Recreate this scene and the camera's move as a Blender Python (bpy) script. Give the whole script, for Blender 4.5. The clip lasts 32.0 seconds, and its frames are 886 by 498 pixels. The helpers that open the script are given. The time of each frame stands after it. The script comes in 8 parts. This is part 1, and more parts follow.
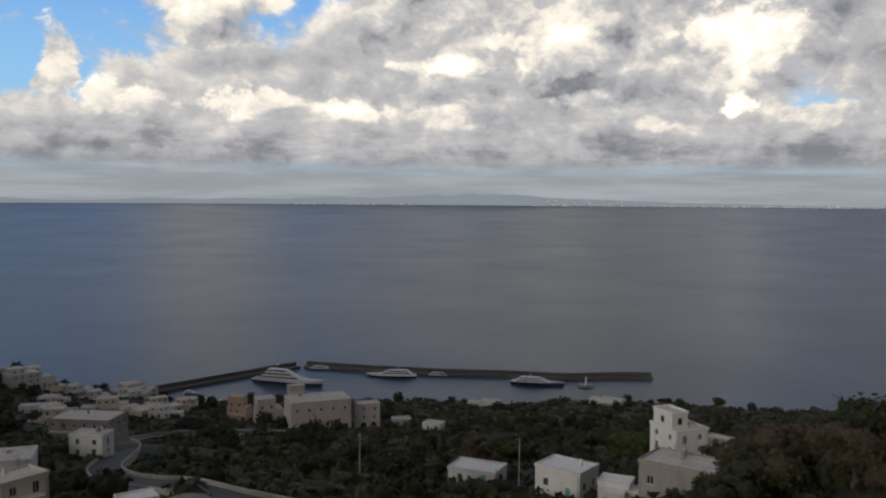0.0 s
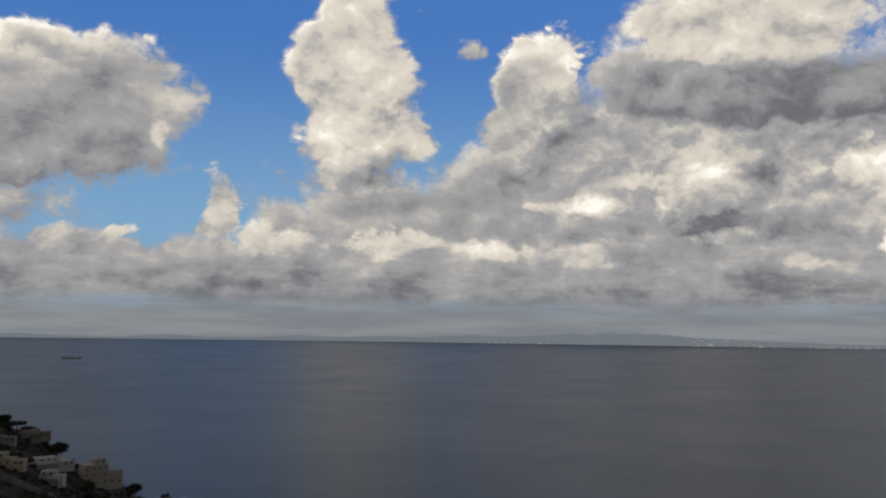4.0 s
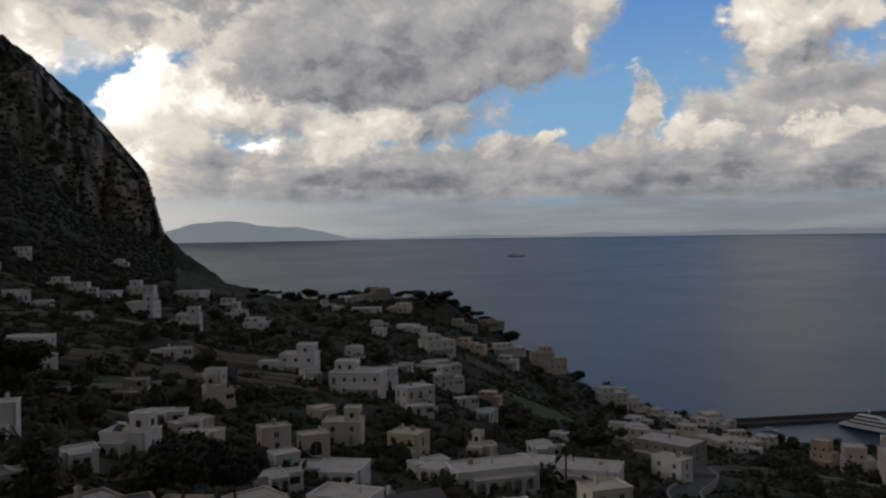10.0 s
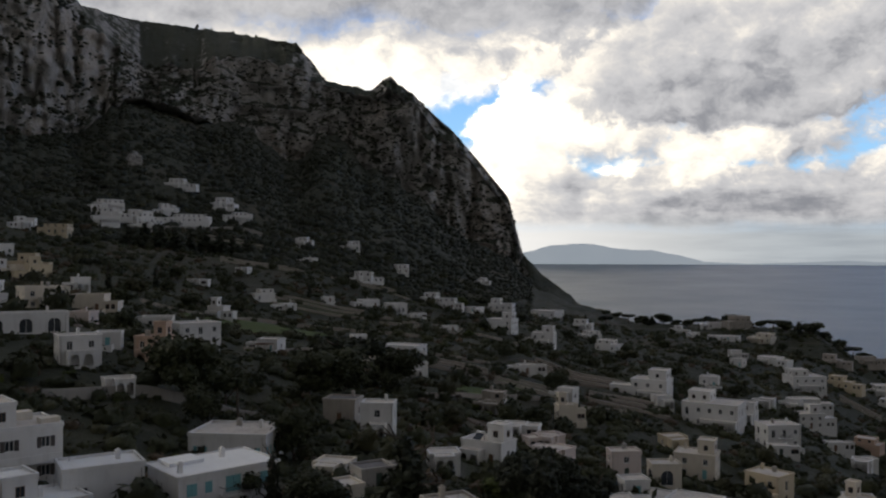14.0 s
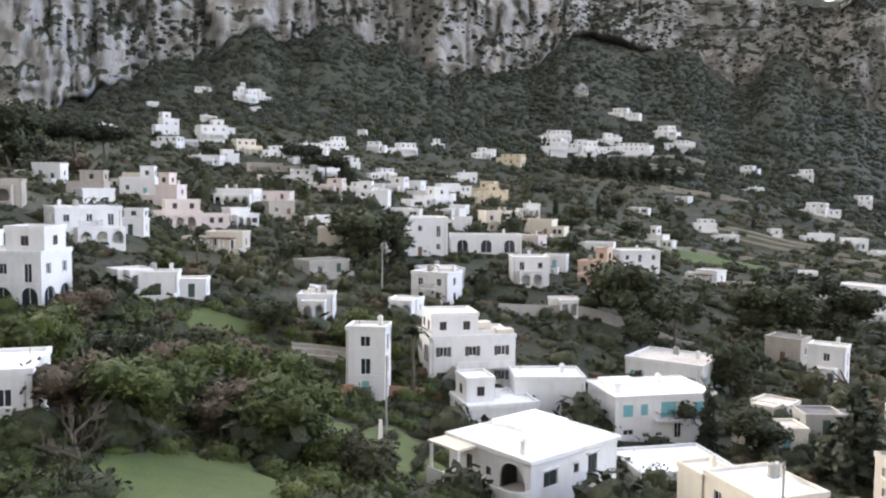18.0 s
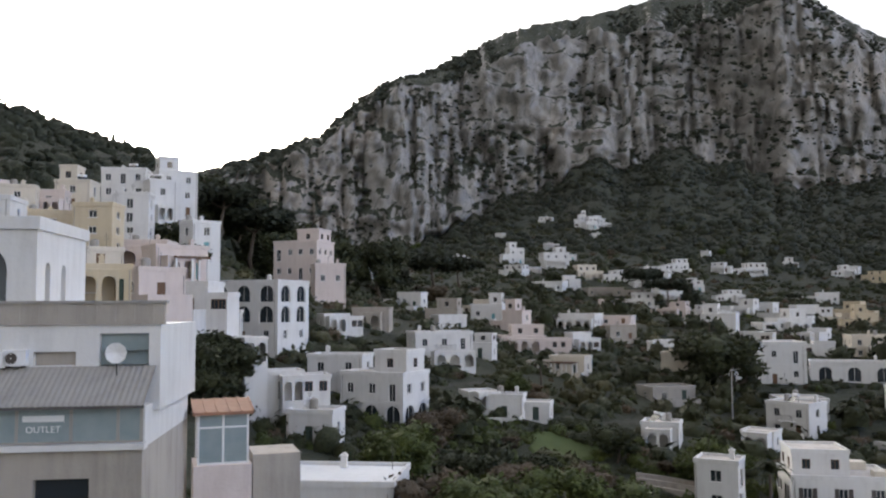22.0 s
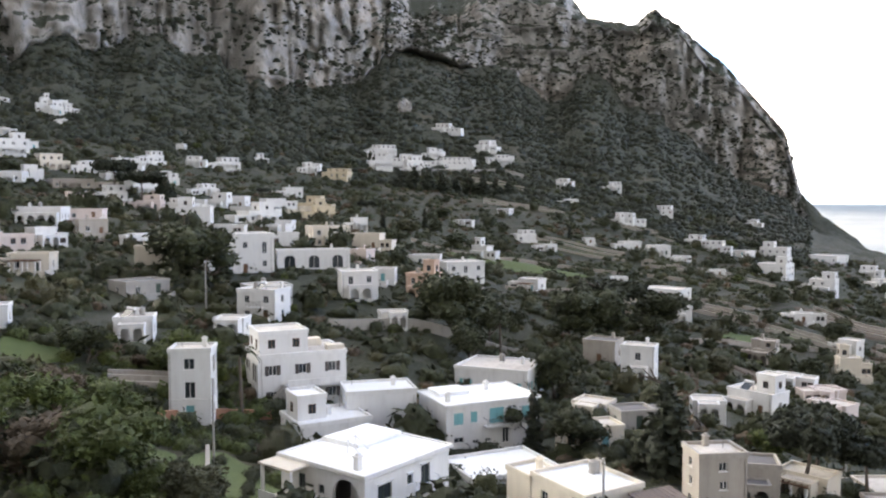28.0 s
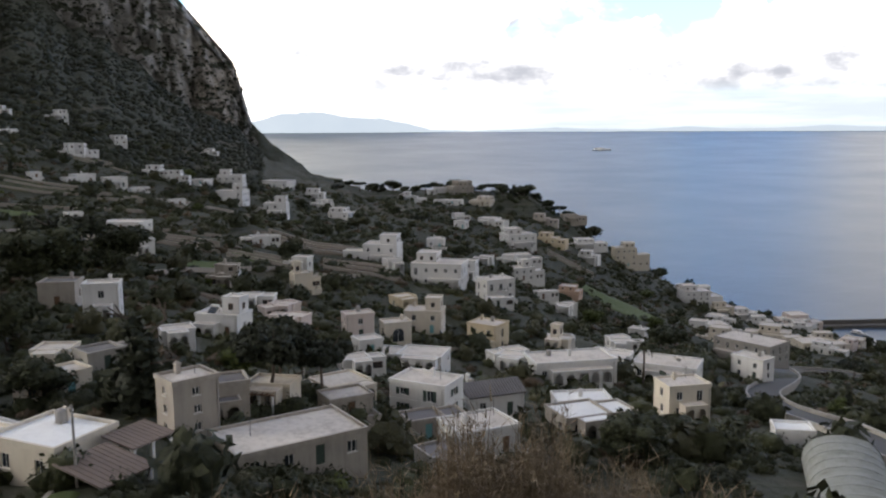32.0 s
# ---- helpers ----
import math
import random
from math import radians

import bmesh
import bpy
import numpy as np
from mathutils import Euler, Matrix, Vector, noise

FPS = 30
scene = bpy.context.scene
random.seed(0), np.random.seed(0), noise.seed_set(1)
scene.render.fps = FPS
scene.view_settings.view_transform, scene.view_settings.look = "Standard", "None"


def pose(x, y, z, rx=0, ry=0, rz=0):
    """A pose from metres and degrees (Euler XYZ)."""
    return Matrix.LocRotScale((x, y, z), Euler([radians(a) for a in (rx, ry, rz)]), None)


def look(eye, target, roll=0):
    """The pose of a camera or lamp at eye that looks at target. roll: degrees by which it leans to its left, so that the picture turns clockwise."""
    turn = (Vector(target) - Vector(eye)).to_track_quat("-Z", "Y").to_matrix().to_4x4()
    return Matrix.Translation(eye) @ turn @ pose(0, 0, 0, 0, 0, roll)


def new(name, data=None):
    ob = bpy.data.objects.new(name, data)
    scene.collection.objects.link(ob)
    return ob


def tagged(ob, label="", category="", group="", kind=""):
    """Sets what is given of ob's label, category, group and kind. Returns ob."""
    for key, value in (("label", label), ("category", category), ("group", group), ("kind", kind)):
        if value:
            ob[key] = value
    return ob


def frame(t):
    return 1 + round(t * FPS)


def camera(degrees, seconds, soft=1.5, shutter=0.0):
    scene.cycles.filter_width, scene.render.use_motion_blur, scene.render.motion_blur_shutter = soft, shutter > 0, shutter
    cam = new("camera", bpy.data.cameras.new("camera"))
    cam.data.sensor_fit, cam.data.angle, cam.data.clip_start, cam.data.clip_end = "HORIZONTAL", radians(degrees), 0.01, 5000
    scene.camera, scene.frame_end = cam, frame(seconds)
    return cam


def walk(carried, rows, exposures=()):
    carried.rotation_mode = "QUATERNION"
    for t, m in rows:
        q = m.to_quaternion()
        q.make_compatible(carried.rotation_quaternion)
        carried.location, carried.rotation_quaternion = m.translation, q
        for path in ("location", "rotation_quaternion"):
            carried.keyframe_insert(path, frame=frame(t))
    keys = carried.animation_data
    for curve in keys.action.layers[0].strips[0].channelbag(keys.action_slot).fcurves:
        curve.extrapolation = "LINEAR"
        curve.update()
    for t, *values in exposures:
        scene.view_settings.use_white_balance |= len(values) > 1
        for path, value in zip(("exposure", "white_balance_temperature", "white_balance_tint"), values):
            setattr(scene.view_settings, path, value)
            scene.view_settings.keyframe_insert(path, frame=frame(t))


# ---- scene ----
EYE = (0.0, 0.0, 140.0)
# seconds, compass azimuth, elevation, roll: the visitor stands at the terrace rail and turns
PATH = [
    (0, 350.03, -3.39, 0.40),
    (0.5, 347.38, -2.46, 0.32),
    (1, 346.00, -1.41, 0.54),
    (1.5, 345.58, -0.48, 0.76),
    (2, 344.77, 1.38, 1.14),
    (2.5, 343.86, 3.15, 1.26),
    (4.5, 338.29, 6.29, 0.52),
    (5, 335.15, 6.00, 0.46),
    (5.5, 331.87, 5.83, 0.97),
    (6, 328.85, 5.04, 0.19),
    (6.5, 326.27, 3.71, 0.51),
    (7, 324.17, 2.09, 0.68),
    (7.5, 322.31, 0.89, 0.69),
    (8, 320.90, 0.23, 0.74),
    (8.5, 317.92, -0.53, 1.06),
    (9, 314.44, -1.78, 1.06),
    (9.5, 312.54, -1.59, 0.55),
    (10, 311.82, -1.07, -0.83),
    (10.5, 307.34, -0.83, 0.09),
    (11, 301.57, -0.08, 0.67),
    (11.5, 301.34, 1.38, 0.68),
    (12, 299.85, 2.78, 0.53),
    (12.5, 297.39, 3.26, 0.47),
    (13, 294.19, 3.40, 0.29),
    (13.5, 290.99, 2.28, 0.19),
    (14, 287.96, 0.62, 0.17),
    (14.5, 285.80, -1.11, -0.04),
    (16.5, 271.34, -3.88, 0.62),
    (17, 268.13, -4.72, 0.52),
    (17.5, 263.81, -4.67, 0.72),
    (18, 258.52, -4.44, 0.58),
    (18.5, 257.00, -4.05, 0.34),
    (19, 255.63, -3.53, -0.19),
    (19.5, 248.64, -1.65, -0.02),
    (20, 244.78, 0.11, 0.16),
    (20.5, 241.92, 0.88, 0.11),
    (21, 239.60, 2.29, 0.03),
    (21.5, 237.37, 3.61, -0.02),
    (22, 235.51, 4.01, -0.34),
    (22.5, 234.53, 4.74, -0.25),
    (23, 233.48, 6.11, -0.00),
    (23.5, 234.15, 7.65, 0.21),
    (24, 235.33, 8.86, 0.15),
    (24.5, 238.18, 9.71, -0.04),
    (25, 242.52, 9.42, -0.12),
    (25.5, 247.95, 7.88, 0.09),
    (27.5, 264.93, -1.09, 0.49),
    (28, 270.27, -3.42, -0.07),
    (28.5, 274.40, -5.11, 0.19),
    (29, 278.83, -6.85, -0.45),
    (29.5, 283.80, -8.33, -0.67),
    (30, 290.73, -8.79, -0.66),
    (30.5, 295.56, -9.14, -0.66),
    (31, 300.33, -8.93, -0.19),
    (31.5, 303.57, -8.63, -0.02),
    (32, 306.13, -8.33, -0.26),
]
SKY = 0.10
# seconds, stops: the phone's own exposure drifts
EXPOSURES = [(0, .35), (2.5, .2), (5, -.35), (7, -.2), (9, -.1), (11, -.15), (12, -.35), (13, -.5), (14, .6), (14.5, 1.3), (16.5, 3.4), (19, 3.4), (21, 2.75), (23, 1.65), (24, .85), (25.5, 1.3), (27.5, 3.1), (29, 3.1), (30, 2.6), (32, 1.85)]


def aim(az, el):
    a, e = radians(az), radians(el)
    return (EYE[0] + math.sin(a) * math.cos(e), EYE[1] + math.cos(a) * math.cos(e), EYE[2] + math.sin(e))


cam = camera(55.82, 32.0, soft=2.2)
walk(cam, [(t, look(EYE, aim(az, el), roll)) for t, az, el, roll in PATH], EXPOSURES)

# ---- world, sun ----
SUN_AZ, SUN_EL = 212.0, 11.5


def nodes_of(owner):
    owner.use_nodes = True
    tree = owner.node_tree
    tree.nodes.clear()
    return tree


class Graph:
    """Short hand for wiring nodes."""

    def __init__(self, owner):
        self.t = nodes_of(owner)

    def add(self, kind, **settings):
        n = self.t.nodes.new(kind)
        for key, value in settings.items():
            setattr(n, key, value)
        return n

    def wire(self, a, b):
        self.t.links.new(a, b)

    def put(self, socket, value):
        if isinstance(value, (int, float, tuple)):
            socket.default_value = value
        else:
            self.wire(value, socket)

    def math(self, op, a, b=0.0, c=0.0, clamp=False):
        n = self.add("ShaderNodeMath", operation=op, use_clamp=clamp)
        for s, v in zip(n.inputs, (a, b, c)):
            self.put(s, v)
        return n.outputs[0]

    def vec(self, op, a, b=(0, 0, 0)):
        n = self.add("ShaderNodeVectorMath", operation=op)
        self.put(n.inputs[0], a)
        if op == "SCALE":
            self.put(n.inputs[3], b)
        else:
            self.put(n.inputs[1], b)
        return n.outputs["Value"] if op in ("DOT_PRODUCT", "LENGTH", "DISTANCE") else n.outputs[0]

    def noise(self, vector, scale, detail=5.0, rough=0.55, dist=0.0):
        n = self.add("ShaderNodeTexNoise")
        self.put(n.inputs["Vector"], vector)
        for key, v in (("Scale", scale), ("Detail", detail), ("Roughness", rough), ("Distortion", dist)):
            n.inputs[key].default_value = v
        return n.outputs[0]

    def step(self, value, lo, hi, a=0.0, b=1.0):
        n = self.add("ShaderNodeMapRange", interpolation_type="SMOOTHSTEP")
        for s, v in zip(n.inputs, (value, lo, hi, a, b)):
            self.put(s, v)
        return n.outputs[0]

    def mix(self, fac, a, b, kind="MIX"):
        n = self.add("ShaderNodeMix", data_type="RGBA", blend_type=kind)
        self.put(n.inputs[0], fac)
        for s, v in ((n.inputs[6], a), (n.inputs[7], b)):
            self.put(s, (*v, 1.0) if isinstance(v, tuple) and len(v) == 3 else v)
        return n.outputs[2]


def unit(az, el):
    a, e = radians(az), radians(el)
    return (math.sin(a) * math.cos(e), math.cos(a) * math.cos(e), math.sin(e))


# heaped clouds, from the farthest to the nearest:
# azimuth, elevation, half width, rise, sag, tone of the body, growth of tone with height, lit rim, softness of the edge
CLOUDS = [
    # the dull cover to the east, the south and behind
    (100, 25, 85, 70, 40, .34, 0, 0, .3), (205, 25, 36, 70, 40, .40, 0, 0, .3), (248, 24, 30, 16, 20, .50, .05, .1, .4), (22, 12, 15, 10, 9, .40, .1, .2, .3),
    # over the western gap
    (284, 13.0, 24, 3.4, 5.5, .62, 0, .1, .5), (262, 20, 22, 11, 13, .44, 0, .1, .4), (293, 8.2, 4.6, 4.2, 5, 1.12, .15, .5, .22), (286, 5, 16, 4.5, 4, .62, 0, .2, .5), (296.8, 8.4, 2.4, 1.1, 1.0, .42, 0, .1, .6),
    (233, 20, 5, 6, 6, .36, 0, .2, .5), (241.2, 22, 1.2, .9, .9, .95, 0, .2, .7), (237.9, 19.4, 1.0, 1.6, 1.4, .9, 0, .2, .7),
    # dull masses behind the bank
    (336, 7, 10, 4.2, 5, .44, .1, .25, .3), (346, 9, 9, 5, 6, .44, .1, .25, .3), (307, 7.7, 11.5, 3.0, 5, .52, .1, .2, .3), (298, 14, 9, 4.5, 4, .58, .1, .2, .4), (300, 9.6, 12, 4.6, 6, .66, .1, .2, .5),
    # the wide heap with the flat base
    (302.6, 14.8, 3.2, 3.4, 3.0, 1.15, .1, .3, .25), (308.6, 17.4, 4.6, 3.3, 3, 1.0, .1, .3, .25), (315.5, 16.6, 5.4, 2.7, 3, .72, .15, .5, .25),
    (315.6, 14.0, 9.2, 5.2, 6.2, .36, .17, .66, .20), (307, 12.8, 12.8, 5.6, 5.4, .33, .20, .46, .16), (321.8, 12.7, 1.9, 1.4, 1.1, .50, .1, .3, .6),
    # the column
    (334.1, 16.4, 5.5, 8, 9, .64, .20, .42, .20), (338.3, 13.4, 2.6, 2.8, 2.6, .60, .1, .4, .3), (334.5, 10.4, 6.4, 2.6, 1.9, .55, .12, .3, .4), (337.5, 8.9, 9, 1.5, 1.0, .34, .05, .25, .5),
    # the leaning tower and the dark heap beside it
    (347, 18.4, 4.4, 3.2, 3, .86, .1, .4, .25), (341.8, 19.4, 1.5, 1.2, 1.2, .62, .1, .3, .4), (346.4, 14.8, 4.6, 6.2, 5.0, .38, .18, .5, .22), (347, 11.4, 6.2, 2.2, 1.4, .32, .1, .3, .4),
    (1, 10, 17, 11, 8, .46, .06, .1, .3), (361, 20, 9.5, 6, 5, .78, .1, .3, .3), (9.6, 10.6, 5.2, 3.0, 2.8, .84, .12, .3, .4), (358, 9.6, 5.5, 2.0, 2.0, .60, .1, .3, .5),
    (354.4, 16.2, 4.6, 3.6, 2.6, .26, .12, .35, .3), (4, 15.4, 13.5, 3.2, 2.3, .20, .12, .2, .35),
    (350.6, 8.8, 5.6, .9, .9, .76, .1, .2, .5), (3, 7.6, 6, 1.2, 1.2, .36, 0, .3, .5), (353.5, 7.3, 3.2, .9, .7, .32, 0, .2, .5),
]
# heads that stand up from the low bank
HEADS = [
    (325.3, 8.0, 1.9, 3.2, 3, .52, .15, .5, .3), (327.9, 6.4, 2.2, 1.7, 2, .60, .1, .4, .3), (319.4, 6.4, 1.6, 1.0, 1.2, .74, .2, .4, .3), (331.4, 6.2, 2.6, 1.2, 1.2, .62, .1, .4, .4),
    (337, 6.2, 4.8, 1.3, 1.1, .80, .1, .3, .4), (344, 5.7, 3.6, .8, .8, .76, .1, .3, .5), (351, 5.2, 4, .9, .8, .62, .1, .3, .5), (315.6, 5.6, 2.4, 1.7, 1.5, .60, .1, .5, .4),
    (311.6, 5.6, 2.2, 1.4, 1.4, .58, .1, .4, .4), (305.5, 5.5, 3, 1.4, 1.4, .62, .1, .4, .4), (359.8, 6.4, 2.4, 1.0, .9, .72, .1, .3, .4), (9.3, 6.3, 1.3, 1.0, .9, .98, 0, .3, .4),
    (4.6, 4.8, 3.6, .7, .7, .60, .1, .2, .5), (14, 5.6, 4, 1.2, 1.2, .5, .1, .3, .4), (299.6, 6.2, 2.8, 1.2, 1.0, 1.2, 0, .2, .6), (291.5, 5.0, 3.5, 1.2, 1.4, .95, 0, .2, .5),
]


def build_world():
    world = bpy.data.worlds.new("sky")
    scene.world = world
    g = Graph(world)
    out, bg = g.add("ShaderNodeOutputWorld"), g.add("ShaderNodeBackground")
    g.wire(bg.outputs[0], out.inputs[0])
    sky = g.add("ShaderNodeTexSky", sky_type="NISHITA", sun_disc=False, sun_elevation=radians(SUN_EL), sun_rotation=radians(SUN_AZ), altitude=140, air_density=1.0, dust_density=1.5)
    co = g.add("ShaderNodeTexCoord").outputs["Generated"]
    sep = g.add("ShaderNodeSeparateXYZ")
    g.wire(co, sep.inputs[0])
    x, y, z = sep.outputs
    deg = 180 / math.pi
    az = g.math("MULTIPLY", g.math("ARCTAN2", x, y), deg)
    el = g.math("MULTIPLY", g.math("ARCSINE", z), deg)
    tall = g.vec("MULTIPLY", co, (1.0, 1.0, 1.35))

    def billow(v, scale, detail=4.0):
        """Rounded heads of cumulus, large and small."""
        n = g.add("ShaderNodeTexVoronoi", feature="SMOOTH_F1")
        g.wire(v, n.inputs["Vector"])
        for key, value in (("Scale", scale), ("Detail", detail), ("Roughness", .56), ("Smoothness", .45), ("Lacunarity", 2.2)):
            n.inputs[key].default_value = value
        return g.math("SUBTRACT", .5, n.outputs["Distance"])

    def stir(scale, detail, rough):
        n = g.add("ShaderNodeTexNoise")
        g.wire(tall, n.inputs["Vector"])
        n.inputs["Scale"].default_value, n.inputs["Detail"].default_value, n.inputs["Roughness"].default_value = scale, detail, rough
        return g.vec("SUBTRACT", n.outputs["Color"], (.5, .5, .5))

    def centred(value, k, start):
        return g.math("MULTIPLY_ADD", g.math("SUBTRACT", value, .5), k, start)

    swirl = g.vec("ADD", g.vec("SCALE", stir(9.0, 5.0, .6), 5.4), g.vec("SCALE", stir(38.0, 5.0, .65), 1.5))
    part_of = g.add("ShaderNodeSeparateXYZ")
    g.wire(swirl, part_of.inputs[0])
    u = g.math("ADD", az, part_of.outputs[0])
    v = g.math("MULTIPLY_ADD", part_of.outputs[1], .46, el)
    wt = g.vec("ADD", tall, g.vec("SCALE", stir(14.0, 4.0, .6), .05))
    sunside = (-.010, -.012, .020)
    puff, puff2 = billow(wt, 11.0), billow(g.vec("ADD", wt, sunside), 11.0)
    soft, soft2 = g.noise(wt, 7.5, 6.0, .52), g.noise(g.vec("ADD", wt, (-.022, -.028, .048)), 7.5, 6.0, .52)
    fine = g.noise(wt, 60.0, 5.0, .62)
    relief = g.math("MULTIPLY_ADD", g.math("SUBTRACT", puff, puff2), .55, g.math("SUBTRACT", soft, soft2))
    relief = centred(soft, .26, relief)
    relief = centred(fine, .07, relief)
    fringe = g.math("ADD", g.math("MULTIPLY_ADD", puff, .9, .26), g.math("MULTIPLY_ADD", fine, .55, -.275))

    def lay(which, tone, cover):
        """Heap over heap: each hides those behind it; heads catch the sun, bases stay dull."""
        for a0, e0, hw, rise, sag, body, grow, rim, edge in which:
            a0 = a0 - 360 if a0 > 190 else a0
            a = g.math("MULTIPLY_ADD", u, 1 / hw, -a0 / hw)
            b = g.math("MULTIPLY_ADD", v, 1 / rise, -e0 / rise)
            b = g.math("MINIMUM", b, g.math("MULTIPLY", b, rise / sag))
            d = g.math("SUBTRACT", 1.0, g.math("SQRT", g.math("MULTIPLY_ADD", a, a, g.math("MULTIPLY", b, b))))
            size = min(hw, rise)
            d = g.math("MULTIPLY_ADD", fringe, min(.80, 1.6 / size + .06), d)
            alpha = g.step(d, -.03, edge * (.8 if size > 3 else 1.1))
            way = g.math("MULTIPLY_ADD", b, .8, g.math("MULTIPLY", a, -.5))
            edge_lit = g.math("MULTIPLY", g.step(d, 0.0, .34, 1.0, 0.0), g.step(way, -.1, .7, 0.0, rim))
            t = g.math("MULTIPLY_ADD", b, grow, g.math("MULTIPLY_ADD", relief, .92 if body > .45 else .60, body))
            t = g.math("ADD", t, edge_lit)
            tone = g.math("MULTIPLY_ADD", alpha, g.math("SUBTRACT", t, tone), tone)
            cover = g.math("MAXIMUM", cover, alpha)
        return tone, cover

    over = g.math("MULTIPLY", g.step(centred(soft, 22.0, el), 27.0, 36.0), .9)
    tone, cover = lay(CLOUDS, g.math("MULTIPLY_ADD", relief, .5, .42), over)
    # the long dark bank above the western ridge
    bank_w = g.math("MULTIPLY", g.step(g.math("MULTIPLY_ADD", soft, 5.0, v), 16.0, 19.0), g.math("MULTIPLY", g.step(az, -59.0, -53.0, 1.0, 0.0), g.step(az, -122.0, -104.0)))
    tone = g.math("MULTIPLY_ADD", bank_w, g.math("SUBTRACT", g.math("MULTIPLY_ADD", relief, .45, .27), tone), tone)
    cover = g.math("MAXIMUM", cover, bank_w)
    # two small clear gaps
    for a0, e0, hw, hh in ((248.5 - 360, 24.5, 1.5, 3.6), (288.3 - 360, 11.6, 1.3, 1.0)):
        a, b = g.math("MULTIPLY_ADD", u, 1 / hw, -a0 / hw), g.math("MULTIPLY_ADD", v, 1 / hh, -e0 / hh)
        r2 = g.math("MULTIPLY_ADD", a, a, g.math("MULTIPLY", b, b))
        cover = g.math("MULTIPLY", cover, g.step(r2, .4, 1.6, .72, 1.0))
    # the low bank, dull below and lit above, its crest broken into heads
    wander = g.noise(g.vec("MULTIPLY", co, (1.0, 1.0, .1)), 7.0, 4.0, .55)
    crest = centred(wander, 3.6, g.math("MULTIPLY_ADD", fringe, 1.2, 6.7))
    bank = g.math("MULTIPLY", g.step(g.math("SUBTRACT", crest, el), -.3, .5), g.step(g.math("MULTIPLY_ADD", part_of.outputs[1], .30, el), 1.35, 2.5))
    bars = g.noise(g.vec("MULTIPLY", co, (1.0, 1.0, 5.0)), 13.0, 6.0, .62)
    low = g.math("MULTIPLY_ADD", g.step(el, 2.8, 6.0), .26, .24)
    low = g.math("MULTIPLY_ADD", relief, .55, centred(bars, .55, low))
    west = g.step(az, -58.0, -74.0)
    low = g.math("MULTIPLY_ADD", west, .30, low)
    tone = g.math("MULTIPLY_ADD", bank, g.math("SUBTRACT", low, tone), tone)
    cover = g.math("MAXIMUM", cover, bank)
    tone, cover = lay(HEADS, tone, cover)

    # the heaps over the western gap lie nearest to the sun
    k = g.math("MAXIMUM", g.math("MULTIPLY_ADD", g.step(az, -56.0, -74.0), g.step(el, 15.5, 12.0, 0.0, .24), tone), 0.0)
    heap = g.mix(g.step(k, .05, .42), (1.75, 1.80, 1.98), (4.0, 3.95, 4.02))
    heap = g.mix(g.step(k, .36, .78), heap, (8.0, 7.35, 6.35))
    heap = g.mix(g.step(k, .72, 1.35), heap, (16.5, 15.7, 14.2))
    sunward = g.math("MAXIMUM", g.vec("DOT_PRODUCT", co, unit(SUN_AZ, SUN_EL)), 0.0)
    # unseen cover overhead and to the east, dulled so the land gets less light
    dull = g.math("MULTIPLY", g.step(z, .42, .72, 1.0, .34), g.step(g.vec("DOT_PRODUCT", co, unit(105, 15)), .05, .8, 1.0, .38))
    glow = g.math("MULTIPLY", g.math("POWER", sunward, 24.0), .95, clamp=True)
    heap = g.mix(glow, g.vec("SCALE", heap, dull), (26.0, 24.0, 21.0))
    blue = g.mix(.8, sky.outputs[0], g.mix(g.step(z, .10, .36), (2.3, 4.7, 7.6), (.62, 2.2, 6.6)))
    tone = g.mix(cover, blue, heap)
    streak = g.noise(g.vec("MULTIPLY", co, (1.0, 1.0, 12.0)), 5.0, 5.0, .6)
    near_sun = g.step(sunward, .15, .75)
    hazy = g.mix(near_sun, g.mix(g.step(streak, .35, .65), (2.35, 2.58, 2.8), (3.0, 3.25, 3.45)), (9.5, 8.9, 8.1))
    hazy = g.mix(g.step(az, -46.0, -72.0, 0.0, .85), hazy, (7.0, 6.75, 6.4))
    tone = g.mix(g.step(centred(streak, .022, z), .026, .054, 1.0, 0.0), tone, hazy)
    core = g.math("MULTIPLY", g.math("POWER", sunward, 160.0), 60.0)
    comb = g.add("ShaderNodeCombineXYZ")
    for i, c in enumerate((1.0, .92, .78)):
        g.put(comb.inputs[i], g.math("MULTIPLY", core, c))
    tone = g.mix(1.0, tone, comb.outputs[0], "ADD")
    g.wire(tone, bg.inputs[0])
    bg.inputs[1].default_value = SKY


build_world()
sun_data = bpy.data.lights.new("sun", "SUN")
sun_data.energy, sun_data.angle, sun_data.color = 0.6, radians(12), (1.0, .95, .88)
sun = new("sun", sun_data)
sun.matrix_world = look(Vector(unit(SUN_AZ, SUN_EL)) * 900, (0, 0, 0))


# ---- materials ----
def surface(name, build, rough=.8, metal=0.0, bump=0.0):
    """A material; build(g, co) returns its colour and, where it has relief, a height."""
    m = bpy.data.materials.new(name)
    g = Graph(m)
    out, b = g.add("ShaderNodeOutputMaterial"), g.add("ShaderNodeBsdfPrincipled")
    g.wire(b.outputs[0], out.inputs[0])
    co = g.add("ShaderNodeTexCoord").outputs["Object"]
    colour, height, *more = build(g, co)
    g.put(b.inputs["Base Color"], (*colour, 1.0) if isinstance(colour, tuple) else colour)
    g.put(b.inputs["Roughness"], more[0] if more else rough)
    b.inputs["Metallic"].default_value = metal
    if bump and height is not None:
        n = g.add("ShaderNodeBump")
        n.inputs["Distance"].default_value = bump
        g.wire(height, n.inputs["Height"])
        g.wire(n.outputs[0], b.inputs["Normal"])
    return m


